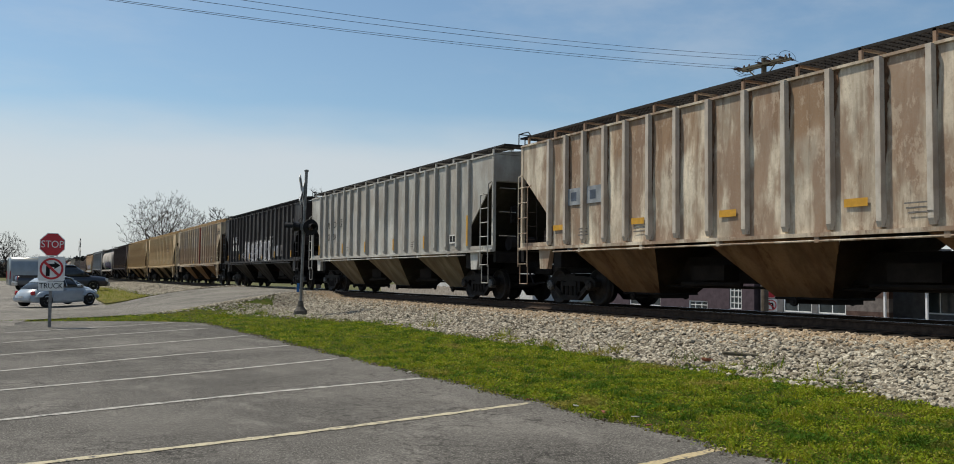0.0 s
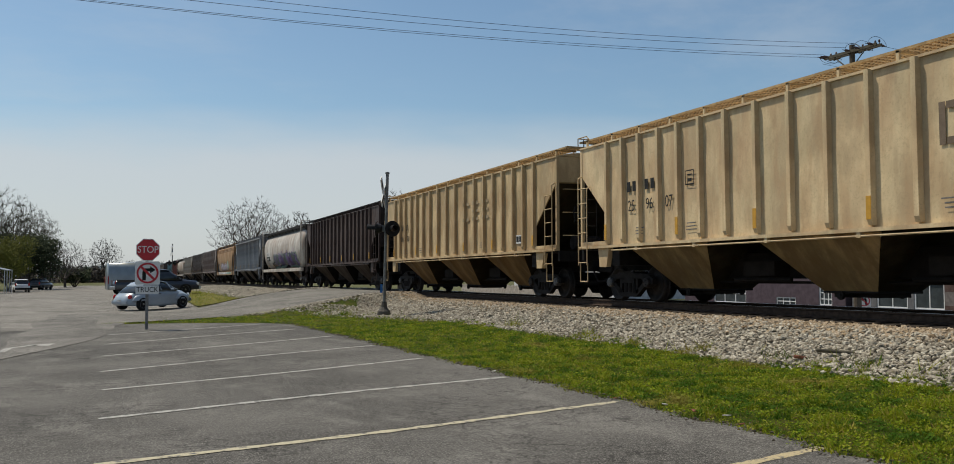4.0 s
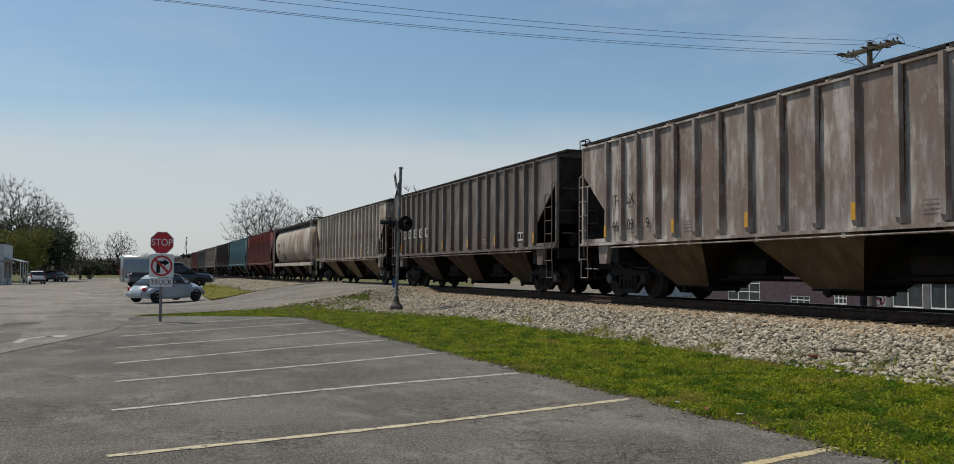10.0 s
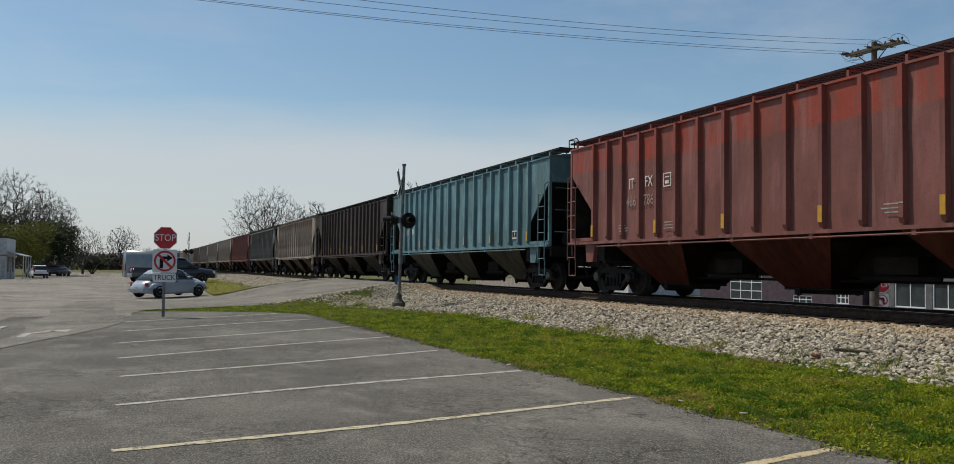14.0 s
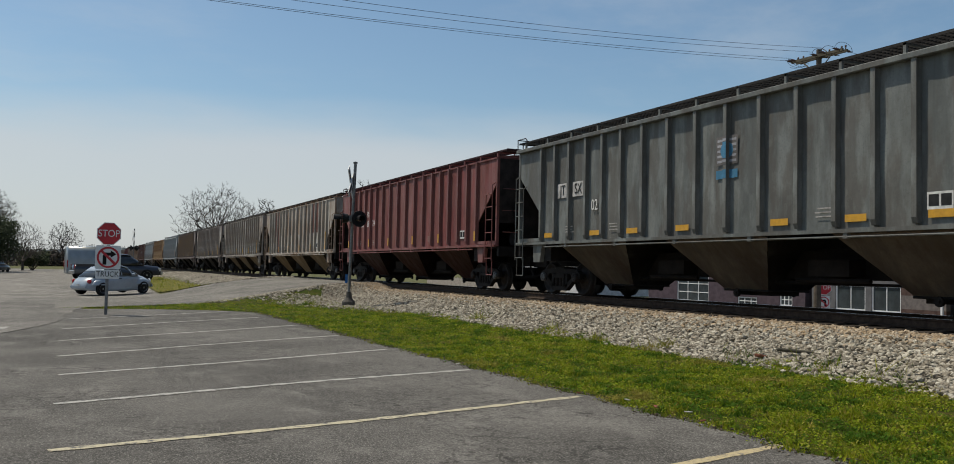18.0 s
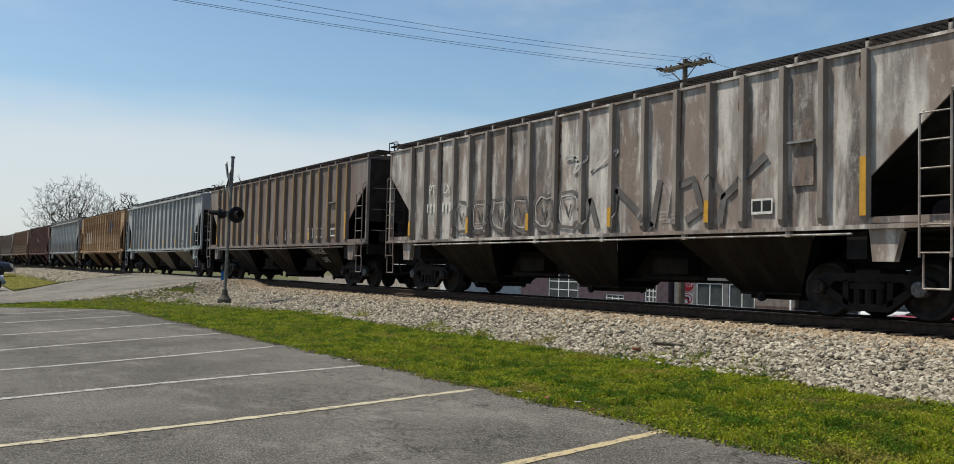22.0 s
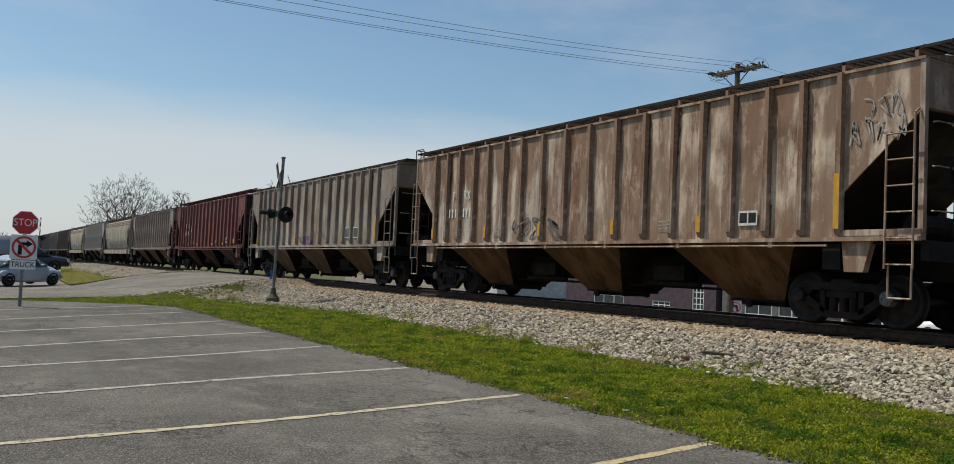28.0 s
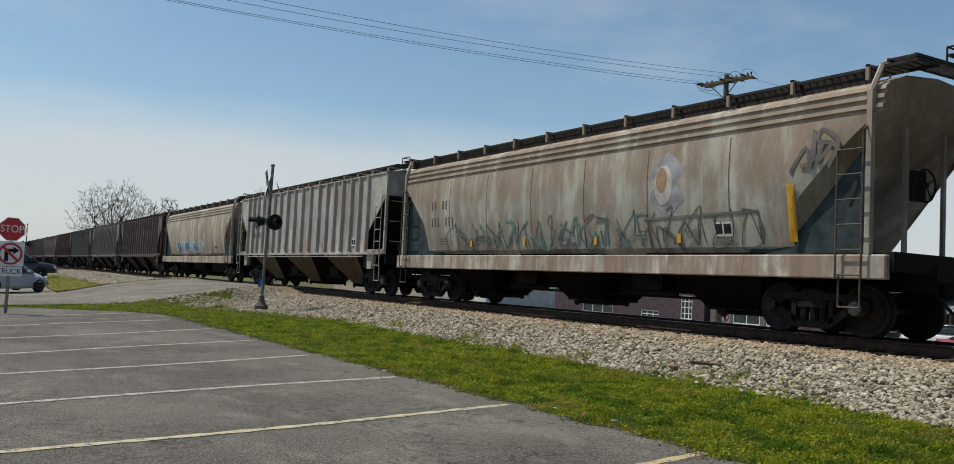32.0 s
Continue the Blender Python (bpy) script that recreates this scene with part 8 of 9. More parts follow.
# ---- lettering, graffiti and fittings on the cars ----
M_SPRAY = {k: plain("spray_" + k, c, 0.6, 0, 0.3, 3) for k, c in {
    "white": (0.58, 0.58, 0.58), "grey": (0.30, 0.30, 0.32), "black": (0.02, 0.02, 0.022), "lilac": (0.44, 0.39, 0.50), "purple": (0.12, 0.07, 0.22), "violet": (0.22, 0.15, 0.34),
    "mint": (0.30, 0.45, 0.38), "blue": (0.07, 0.20, 0.32), "chalk": (0.48, 0.46, 0.44), "plum": (0.16, 0.06, 0.20), "ash": (0.13, 0.12, 0.115), "emblem": (0.085, 0.105, 0.14), "umber": (0.16, 0.12, 0.085), "haze": (0.36, 0.42, 0.42), "teal": (0.13, 0.20, 0.19), "slate": (0.27, 0.29, 0.31), "sage": (0.15, 0.21, 0.17), "maroon": (0.125, 0.055, 0.045), "rust": (0.33, 0.22, 0.13), "fade": (0.36, 0.285, 0.18), "faint": (0.27, 0.225, 0.195)}.items()}


def on_side(car, kind, ys_zs, mat, name="graffiti_letter", lift=0.0):
    """A filled outline of (y, z) corners laid on the near side, with what falls on the ribs laid on them."""
    bm = bmesh.new()
    cy = sum(p[0] for p in ys_zs) / len(ys_zs)
    cz = sum(p[1] for p in ys_zs) / len(ys_zs)
    n = len(ys_zs)
    rings = []
    for u in (1.0, 0.55):
        rings.append([bm.verts.new((side_x(kind, cz + (z - cz) * u) - lift, cy + (y - cy) * u, cz + (z - cz) * u)) for y, z in ys_zs])
    mid = bm.verts.new((side_x(kind, cz) - lift, cy, cz))
    for i in range(n):
        j = (i + 1) % n
        bm.faces.new((rings[0][i], rings[0][j], rings[1][j], rings[1][i]))
        bm.faces.new((rings[1][i], rings[1][j], mid))
    if kind == "rib":
        for yr in RIBS:
            hit = []
            for (ya, za), (yb, zb) in zip(ys_zs, ys_zs[1:] + ys_zs[:1]):
                if (ya - yr) * (yb - yr) < 0:
                    hit.append(za + (zb - za) * (yr - ya) / (yb - ya))
            hit.sort()
            for z0, z1 in zip(hit[::2], hit[1::2]):
                if z1 - z0 > 0.02:
                    bm.faces.new([bm.verts.new((-1.6025 - lift, yr + s * 0.052, z)) for s, z in ((1, z0), (-1, z0), (-1, z1), (1, z1))])
    return part(name, bm, mat, car)


def jagged(rnd, y, z, w, h, spikes):
    """A letter-like outline: a lump with points."""
    out = []
    n = 14
    for i in range(n):
        a = 2 * math.pi * i / n
        r = 1.0 + (rnd.uniform(-0.35, 0.25) if spikes else rnd.uniform(-0.14, 0.10))
        out.append((y + w * 0.5 * r * math.copysign(abs(math.cos(a)) ** 0.7, math.cos(a)), z + h * 0.5 * r * math.copysign(abs(math.sin(a)) ** 0.7, math.sin(a))))
    return out


def grow_outline(pts, k):
    cy = sum(p[0] for p in pts) / len(pts)
    cz = sum(p[1] for p in pts) / len(pts)
    return [(cy + (y - cy) * k, cz + (z - cz) * k) for y, z in pts]


def stroke(car, kind, pts, wd, mat, name="spray_line", lift=0.004):
    """A sprayed line through (y, z) points."""
    bm = bmesh.new()
    fine = []
    for (ya, za), (yb, zb) in zip(pts, pts[1:]):
        m = max(1, int(math.hypot(yb - ya, zb - za) / 0.12))
        fine += [(ya + (yb - ya) * i / m, za + (zb - za) * i / m) for i in range(m)]
    fine.append(pts[-1])
    last = None
    for i, (y, z) in enumerate(fine):
        (ya, za), (yb, zb) = fine[max(0, i - 1)], fine[min(len(fine) - 1, i + 1)]
        d = math.hypot(yb - ya, zb - za) or 1
        ny, nz = -(zb - za) / d * wd / 2, (yb - ya) / d * wd / 2
        x = -1.6035 if kind == "rib" and any(abs(y - yr) < 0.06 for yr in RIBS) else side_x(kind, z)
        pair = [bm.verts.new((x - lift, y + s * ny, z + s * nz)) for s in (1, -1)]
        if last:
            bm.faces.new((last[0], pair[0], pair[1], last[1]))
        last = pair
    return part(name, bm, mat, car)


def scribble(car, kind, y0, y1, z0, z1, count, mat, wd, seed):
    """Looping tags between the given corners."""
    rnd = random.Random(seed)
    for i in range(count):
        c = y0 + (y1 - y0) * (i + 0.5) / count
        w = abs(y1 - y0) / count * 0.55
        ctrl = [Vector((c + rnd.uniform(-w, w), z0 + (z1 - z0) * (rnd.choice((0.05, 0.5, 0.95)) + rnd.uniform(-0.15, 0.15)))) for _ in range(rnd.randint(4, 7))]
        ctrl = [ctrl[0]] + ctrl + [ctrl[-1]]
        pts = []
        for p0, p1, p2, p3 in zip(ctrl, ctrl[1:], ctrl[2:], ctrl[3:]):
            for k in range(5):
                u = k / 5
                p = 0.5 * (2 * p1 + (p2 - p0) * u + (2 * p0 - 5 * p1 + 4 * p2 - p3) * u * u + (3 * p1 - p0 - 3 * p2 + p3) * u ** 3)
                pts.append((p.x, p.y))
        pts.append((ctrl[-1].x, ctrl[-1].y))
        stroke(car, kind, pts, wd, mat)


def piece(car, kind, y0, y1, z0, z1, count, fills, line, seed, spikes=True, glow=None):
    """A wall of letters: a cloud behind, outlined letters and inner lines."""
    rnd = random.Random(seed)
    step = (y1 - y0) / count
    if glow:
        for i in range(count):
            c = y0 + step * (i + 0.5)
            on_side(car, kind, jagged(rnd, c, 0.5 * (z0 + z1), abs(step) * 1.7, (z1 - z0) * 1.15, False), M_SPRAY[glow], "spray_cloud", 0.001)
    for i in range(count):
        c = y0 + step * (i + 0.5)
        o = jagged(rnd, c, 0.5 * (z0 + z1) + rnd.uniform(-0.06, 0.06), abs(step) * 1.15, (z1 - z0) * rnd.uniform(0.78, 0.98), spikes)
        on_side(car, kind, grow_outline(o, 1.13), M_SPRAY[line], "graffiti_outline", 0.002 + 0.0008 * i)
        on_side(car, kind, o, M_SPRAY[fills[i % len(fills)]], "graffiti_letter", 0.0026 + 0.0008 * i)
        a, b = rnd.uniform(-0.25, 0.25), rnd.uniform(-0.25, 0.25)
        h = (z1 - z0) * 0.3
        zc = 0.5 * (z0 + z1)
        stroke(car, kind, [(c + a * abs(step), zc + h), (c + b * abs(step), zc), (c + (b - a) * abs(step), zc - h)], 0.05, M_SPRAY[line], "graffiti_line", 0.0034 + 0.0008 * i)


def rect(car, kind, y0, y1, z0, z1, mat, name, lift=0.003):
    return on_side(car, kind, [(y0, z0), (y1, z0), (y1, z1), (y0, z1)], mat, name, lift)


def placard(car, kind, y, z, mat=None, s=0.20):
    rect(car, kind, y + s * 1.15, y - s * 1.15, z - 0.05, z + s * 1.15, M_WHITE_MARK, "data_panel", 0.003)
    for dy in (-0.55, 0.55):
        rect(car, kind, y + s * (dy + 0.46), y + s * (dy - 0.46), z, z + s * 0.95, mat or M_BLACK_MARK, "data_square", 0.005)


# characters per bay between ribs, for the two rows of lettering; a blank leaves a bay edge free
TOP_ROW, LOW_ROW = "## ##", "### ###"
DARK_ON = {0, 1, 3, 4, 5, 8, 9, 10, 12, 13, 17, 20, 21, 24, 26, 31, 32, 33, 29}
WHITE_ON = {2, 14, 19, 27, 30, 18, 11, 15, 22, 28}
M_DIM_DARK = plain("dim_dark_stencil", (0.17, 0.16, 0.15), 0.7, 0, 0.4, 9)
M_DIM_WHITE = plain("dim_white_stencil", (0.34, 0.32, 0.30), 0.7, 0, 0.4, 9)
M_DULL_REFLECT = plain("worn_yellow_sheeting", (0.28, 0.13, 0.025), 0.6, 0, 0.5, 9)
M_FADED_MARK = plain("faded_stencil_paint", (0.11, 0.105, 0.10), 0.7, 0, 0.3, 8)
MARKS = {1: ("PL", "CX"), 2: ("AE", "X"), 10: ("IT", "LX"), 12: ("IU", "PX"), 13: ("FU", "RX"), 14: ("IT", "FX"), 18: ("JT", "SX"), 19: ("IT", "FX"), 22: ("PT", "LX"), 24: ("M W", "C X"), 25: ("AE", "X"), 28: ("F", "RX"), 29: ("IN", "CX"), 30: ("IT", "FX")}
FADED = {0, 8, 10, 20, 21, 31, 12, 29, 32, 26, 9}
# stencilled marks and fleet numbers: words, sheet between posts (from the leading end) and height
SHEET_Y = [0.5 * (a + b) for a, b in zip(RIBS[::-1], RIBS[::-1][1:])]
M_PALE_FADED = plain("faded_white_stencil", (0.30, 0.22, 0.20), 0.7, 0, 0.3, 8)
LETTERS = {
    1: (("PL", 1, 2.9), ("CX", 2, 2.9), ("22", 1, 2.38), ("304", 2, 2.38)),
    3: (("25", 1, 2.48), ("18", 2, 2.48), ("78", 3, 2.48)),
    4: (("25", 1, 2.46), ("96", 2, 2.46), ("07", 3, 2.46)),
    8: (("482", 3, 2.5), ("595", 4, 2.5)),
    10: (("IT", 0, 2.62), ("LX", 1, 2.62), ("44", 0, 1.93), ("03", 1, 1.93), ("9", 2, 1.93)),
    11: (("FU", 0, 2.43), ("RX", 1, 2.43), ("82", 2, 2.43), ("42", 3, 2.43), ("93", 4, 2.43)),
    12: (("IU", 1, 2.92), ("PX", 2, 2.92), ("82", 1, 2.28), ("89", 2, 2.28), ("90", 3, 2.28)),
    14: (("IT", 2, 2.97), ("FX", 3, 2.97), ("466", 2, 2.5), ("786", 3, 2.5)),
    18: (("JT", 1, 2.9), ("SX", 2, 2.9), ("02", 3, 2.4)),
    19: (("IT", 2, 3.10), ("FX", 3, 3.10), ("36", 2, 2.68), ("68", 3, 2.68), ("24", 4, 2.68)),
    30: (("IT", 2, 2.92), ("FX", 3, 2.92), ("366", 2, 2.43), ("420", 3, 2.43)),
    24: (("M", 0, 2.9), ("W", 1, 2.9), ("C", 2, 2.9), ("X", 3, 2.9), ("46", 0, 2.4), ("13", 1, 2.4), ("27", 2, 2.4)),
}
ROUND_LETTERS = {9: (("FURX 815383", 5.9, 2.28, 0.36),), 13: (("FURX", 5.95, 2.92, 0.40), ("816732", 5.72, 2.36, 0.40))}


def stencil(car, kind, words, y, z, size, mat, squeeze=0.8):
    w = new("stencil_lettering", text_mesh(words, size, mat))
    w.parent = car
    w.matrix_local = pose(side_x(kind, z) - 0.012, y, z) @ pose(0, 0, 0, 0, 0, -90) @ Matrix.Diagonal((squeeze, 1, 1, 1))


for k, car in enumerate(CARS[:35]):
    kind = ROUND.get(k, "rib")
    mat = (M_FADED_MARK if k in FADED else M_BLACK_MARK) if k in DARK_ON else M_WHITE_MARK
    if k in (25,):
        mat = M_BLACK_MARK
        for y0, y1 in ((5.78, 5.08), (4.92, 4.28), (4.12, 3.44)):
            rect(car, kind, y0, y1, 2.15, 3.05, M_WHITE_MARK, "repainted_panel", 0.001)
    if k in (2,):
        for y0, y1, z0 in ((6.40, 5.72, 2.72), (5.48, 4.98, 2.72), (6.40, 5.72, 2.22), (5.48, 4.82, 2.22)):
            rect(car, kind, y0, y1, z0, z0 + 0.36, M_WHITE_MARK, "repainted_panel", 0.001)
        mat = M_BLACK_MARK
    if k == 7:
        rect(car, kind, 6.55, 5.0, 2.45, 2.80, M_WHITE_MARK, "repainted_panel", 0.001)
        rect(car, kind, 6.55, 4.9, 2.08, 2.44, M_BLACK_MARK, "repainted_panel", 0.001)
    big = 0.26
    for words, i, z in LETTERS.get(k, ()):
        m2 = mat
        if k == 11 or (k == 18 and i < 3):
            rect(car, kind, SHEET_Y[i] + 0.29, SHEET_Y[i] - 0.29, z - 0.2, z + 0.2, M_SPRAY["chalk"], "repainted_panel", 0.002)
            m2 = M_BLACK_MARK
        if k == 12 and z < 2.5 or k in (3, 10, 8):
            m2 = M_BLACK_MARK
        if k == 14 and z < 2.6:
            m2 = M_PALE_FADED
        stencil(car, kind, words, SHEET_Y[i], z, 0.40, m2)
    for words, y, z, size in ROUND_LETTERS.get(k, ()):
        stencil(car, kind, words, y, z, size, M_FADED_MARK if k == 9 else M_BLACK_MARK, 0.85)
    if k == 0:
        for i in (1, 2):
            rect(car, kind, SHEET_Y[i] + 0.33, SHEET_Y[i] - 0.33, 2.5, 2.92, M_SPRAY["slate"], "repainted_panel", 0.002)
            rect(car, kind, SHEET_Y[i] + 0.2, SHEET_Y[i] - 0.05, 2.6, 2.82, M_SPRAY["emblem"], "lettering_bar", 0.004)
    if k == 8:
        for i in (1, 2):
            rect(car, kind, SHEET_Y[i] + 0.27, SHEET_Y[i] - 0.27, 2.32, 2.68, M_SPRAY["grey"], "repainted_panel", 0.002)
    if k in (1, 4, 14, 13, 30):
        y, z, r = (SHEET_Y[3 if k == 1 else 4] if k != 13 else 3.6), 2.95 if k != 30 else 2.70, 0.16
        stroke(car, kind, [(y + r, z - r), (y - r, z - r), (y - r, z + r), (y + r, z + r), (y + r, z - r)], 0.03, mat, "stencil_frame")
        rect(car, kind, y + 0.08, y - 0.08, z - 0.10, z - 0.02, mat, "stencil_line", 0.004)
        rect(car, kind, y + 0.09, y - 0.09, z + 0.05, z + 0.08, mat, "stencil_line", 0.004)
    if k in (3, 4):
        # the owner's mark above the number, as plain bars
        for i in (1, 2):
            for dy in (0.13, -0.13):
                rect(car, kind, SHEET_Y[i] + dy + 0.08, SHEET_Y[i] + dy - 0.08, 2.84, 3.10, mat, "lettering_bar", 0.004)
    if k not in LETTERS and k not in ROUND_LETTERS and k not in (0, 7) and k in WHITE_ON | DARK_ON | {25}:
        if k in MARKS:
            for word, y in zip(MARKS[k], (6.25, 5.43) if kind == "rib" else (6.35, 5.75)):
                w = new("reporting_mark", text_mesh(word, 0.40, mat))
                w.parent = car
                w.matrix_local = pose(side_x(kind, 2.9) - 0.006, y, 2.92) @ pose(0, 0, 0, 0, 0, -90) @ Matrix.Diagonal((0.8, 1, 1, 1))
        for row, z in ((TOP_ROW, 2.78), (LOW_ROW, 2.28)):
            if k in MARKS and z > 2.5:
                continue
            y = 6.52
            for ch in row:
                if ch != " ":
                    wd = 0.075
                    rect(car, kind, y, y - wd, z, z + big, mat, "lettering_bar", 0.004)
                    y -= 0.19
                else:
                    y -= 0.30
    # small stencilled lines
    rnd = random.Random(k)
    small = M_DIM_DARK if k in DARK_ON or k in (25,) else M_DIM_WHITE
    if k not in (6, 16):
        for yy in (6.1, 3.9, -2.9):
            for i in range(3):
                y = yy + rnd.uniform(-0.05, 0.05)
                rect(car, kind, y, y - rnd.uniform(0.3, 0.5), 1.73 + 0.075 * i, 1.755 + 0.075 * i, small, "stencil_line", 0.003)
        if k in (21, 29):
            for y in (-4.47, -5.32) if k == 21 else (-4.56, -5.43):
                rect(car, kind, y + 0.27, y - 0.27, 1.77, 2.18, M_WHITE_MARK, "stencil_frame", 0.002)
                rect(car, kind, y + 0.235, y - 0.235, 1.80, 2.15, M_SPRAY["ash"], "stencil_square", 0.004)
        else:
            placard(car, kind, -6.25 if k % 2 else -5.41, 1.80)
    # yellow reflectors
    if k in (0, 3, 7, 18, 30):
        for y in {0: (7.03, 3.78, 0.98, -1.97, -5.43), 30: (4.6, 1.97, -1.97, -4.6)}.get(k, (7.03, 4.6, 2.91, 0.98, -1.97, -3.78, -5.43, -7.03)):
            rect(car, kind, y + 0.23, y - 0.23, 1.62 if k != 0 else 1.9, 1.75 if k != 0 else 2.04, M_REFLECT, "reflector", 0.005)
        if k == 30:
            rect(car, kind, -6.79, -7.27, 1.70, 1.95, M_REFLECT, "reflector", 0.005)
            for y in (3.0, -2.9):
                rect(car, kind, y + 0.2, y - 0.22, 1.72, 1.90, M_DULL_REFLECT, "reflector", 0.005)
    else:
        for i, y in enumerate((7.42, 4.20, 1.48, -1.48, -4.20, -7.42)):
            x = -1.605 if kind == "rib" else side_x(kind, 1.8) - 0.006
            if kind != "rib" and abs(y) > 6:
                continue
            tall = 2.6 if i == 5 and k in (21, 22, 24, 28, 29, 1, 20, 23) else 1.15 if k in (4, 21, 24, 1, 22) else 0.9
            if k in (23, 25, 26) and i % 2 and (k, i) != (23, 5):
                continue
            put("reflector", CAR["reflector"], M_REFLECT, car, pose(x, y, 1.64) @ Matrix.Diagonal((1, 1, tall, 1)))

# rust that has run down beside the posts
M_RUST_RUN = plain("dark_rust_run", (0.12, 0.066, 0.038), 0.85, 0, 0.5, 7)
for k, share in ((0, 0.85), (12, 0.7), (25, 0.35), (28, 0.7), (10, 0.55), (17, 0.4), (29, 0.35), (23, 0.2), (20, 0.3), (22, 0.3), (3, 0.2)):
    rnd = random.Random(500 + k)
    for yr in RIBS:
        for side in (1, -1):
            if rnd.random() > share:
                continue
            top, drop = (EAVE - 0.04, rnd.uniform(0.5, 2.4)) if rnd.random() < 0.8 else (rnd.uniform(1.9, 2.6), rnd.uniform(0.3, 0.9))
            bm = bmesh.new()
            last = None
            n = max(4, int(drop / 0.09))
            wide = rnd.uniform(0.03, 0.11)
            for i in range(n + 1):
                u = i / n
                z = max(1.55, top - drop * u)
                w = wide * (1 - u) ** 0.6 * rnd.uniform(0.45, 1.25)
                pair = [bm.verts.new((-1.5005, yr + side * d, z)) for d in (0.060, 0.066 + w)]
                if last:
                    bm.faces.new((last[0], pair[0], pair[1], last[1]))
                last = pair
            part("rust_run", bm, M_RUST_RUN, CARS[k])

# vent boxes with a small hood
for k in (22, 23):
    bm = bmesh.new()
    box(bm, -1.535, -1.48, -6.47, -6.05, 2.2, 2.92)
    vent = part("vent_box", bm, LOOK_PAINT[k], CARS[k])
    bm = bmesh.new()
    box(bm, -1.62, -1.536, -6.52, -6.0, 2.92, 2.96)
    part("hood", bm, M_GALV, vent)
# graffiti and emblems, car by car
piece(CARS[2], "rib", 3.0, -3.4, 1.58, 2.62, 13, ("ash", "grey", "black", "grey"), "white", 3, True, "ash")
scribble(CARS[2], "rib", 3.0, -3.4, 1.6, 2.6, 11, M_SPRAY["white"], 0.06, 33)
piece(CARS[2], "rib", -3.4, -5.6, 1.60, 2.3, 3, ("ash", "grey"), "black", 4, False, None)
scribble(CARS[2], "rib", 3.8, 3.0, 1.6, 2.1, 2, M_SPRAY["chalk"], 0.05, 4)
scribble(CARS[2], "rib", -1.9, -3.6, 2.4, 2.8, 3, M_SPRAY["chalk"], 0.05, 14)
piece(CARS[7], "tank", 3.0, -6.8, 1.42, 2.5, 14, ("purple", "ash", "sage", "violet", "plum"), "black", 5, True, "sage")
scribble(CARS[7], "tank", 3.6, -6.9, 1.45, 2.4, 18, M_SPRAY["sage"], 0.05, 55)
scribble(CARS[7], "tank", 3.0, -6.6, 1.5, 2.7, 20, M_SPRAY["lilac"], 0.03, 6)
scribble(CARS[7], "tank", 3.2, -6.6, 1.45, 2.6, 16, M_SPRAY["purple"], 0.07, 56)
stencil(CARS[7], "tank", "IF RX", 5.85, 2.62, 0.36, M_BLACK_MARK, 0.8)
stencil(CARS[7], "tank", "84143", 5.85, 2.26, 0.34, M_WHITE_MARK, 0.8)
scribble(CARS[7], "tank", 4.6, 3.2, 1.45, 1.95, 2, M_SPRAY["black"], 0.13, 7)
piece(CARS[9], "flow", 4.2, -2.7, 1.47, 2.42, 8, ("lilac", "chalk", "lilac"), "black", 8, True, None)
scribble(CARS[9], "flow", 4.0, -2.4, 1.55, 2.2, 8, M_SPRAY["ash"], 0.035, 88)
for i in range(16):
    bm = bmesh.new()
    y = 5.7 - i * 0.75
    box(bm, -1.566, -1.561, y - 0.78, y, 1.10 + 0.02 * (i % 3), 1.36 - 0.02 * (i % 2))
    part("spray_band", bm, M_SPRAY["white"] if i < 11 else M_SPRAY["mint"], CARS[9])
    bm = bmesh.new()
    disc(bm, (-1.566, y - 0.4, 1.2 + 0.05 * math.sin(i * 2.3)), (-1, 0, 0), ((0.0, 0.10), (0.003, 0.10)), 10)
    part("spray_dot", bm, M_SPRAY["ash"], CARS[9])
on_side(CARS[9], "flow", jagged(random.Random(2), -3.3, 2.2, 1.2, 1.0, False), M_SPRAY["mint"], "spray_cloud", 0.012)
on_side(CARS[9], "flow", jagged(random.Random(3), -2.9, 2.15, 0.55, 0.55, False), M_SPRAY["chalk"], "graffiti_letter", 0.014)
on_side(CARS[9], "flow", jagged(random.Random(3), -2.9, 1.75, 0.3, 0.2, False), M_SPRAY["black"], "graffiti_letter", 0.016)
for i in range(6):
    y = 4.6 - i * 0.92
    o = jagged(random.Random(60 + i), y, 2.08, 0.85, 0.85, False)
    stroke(CARS[22], "rib", o + [o[0]], 0.07, M_SPRAY["ash"])
    stroke(CARS[22], "rib", grow_outline(o, 0.8) + [grow_outline(o, 0.8)[0]], 0.025, M_SPRAY["chalk"])
    stroke(CARS[22], "rib", [(y + 0.15, 2.25), (y, 1.9), (y - 0.1, 2.2)], 0.05, M_SPRAY["ash"])
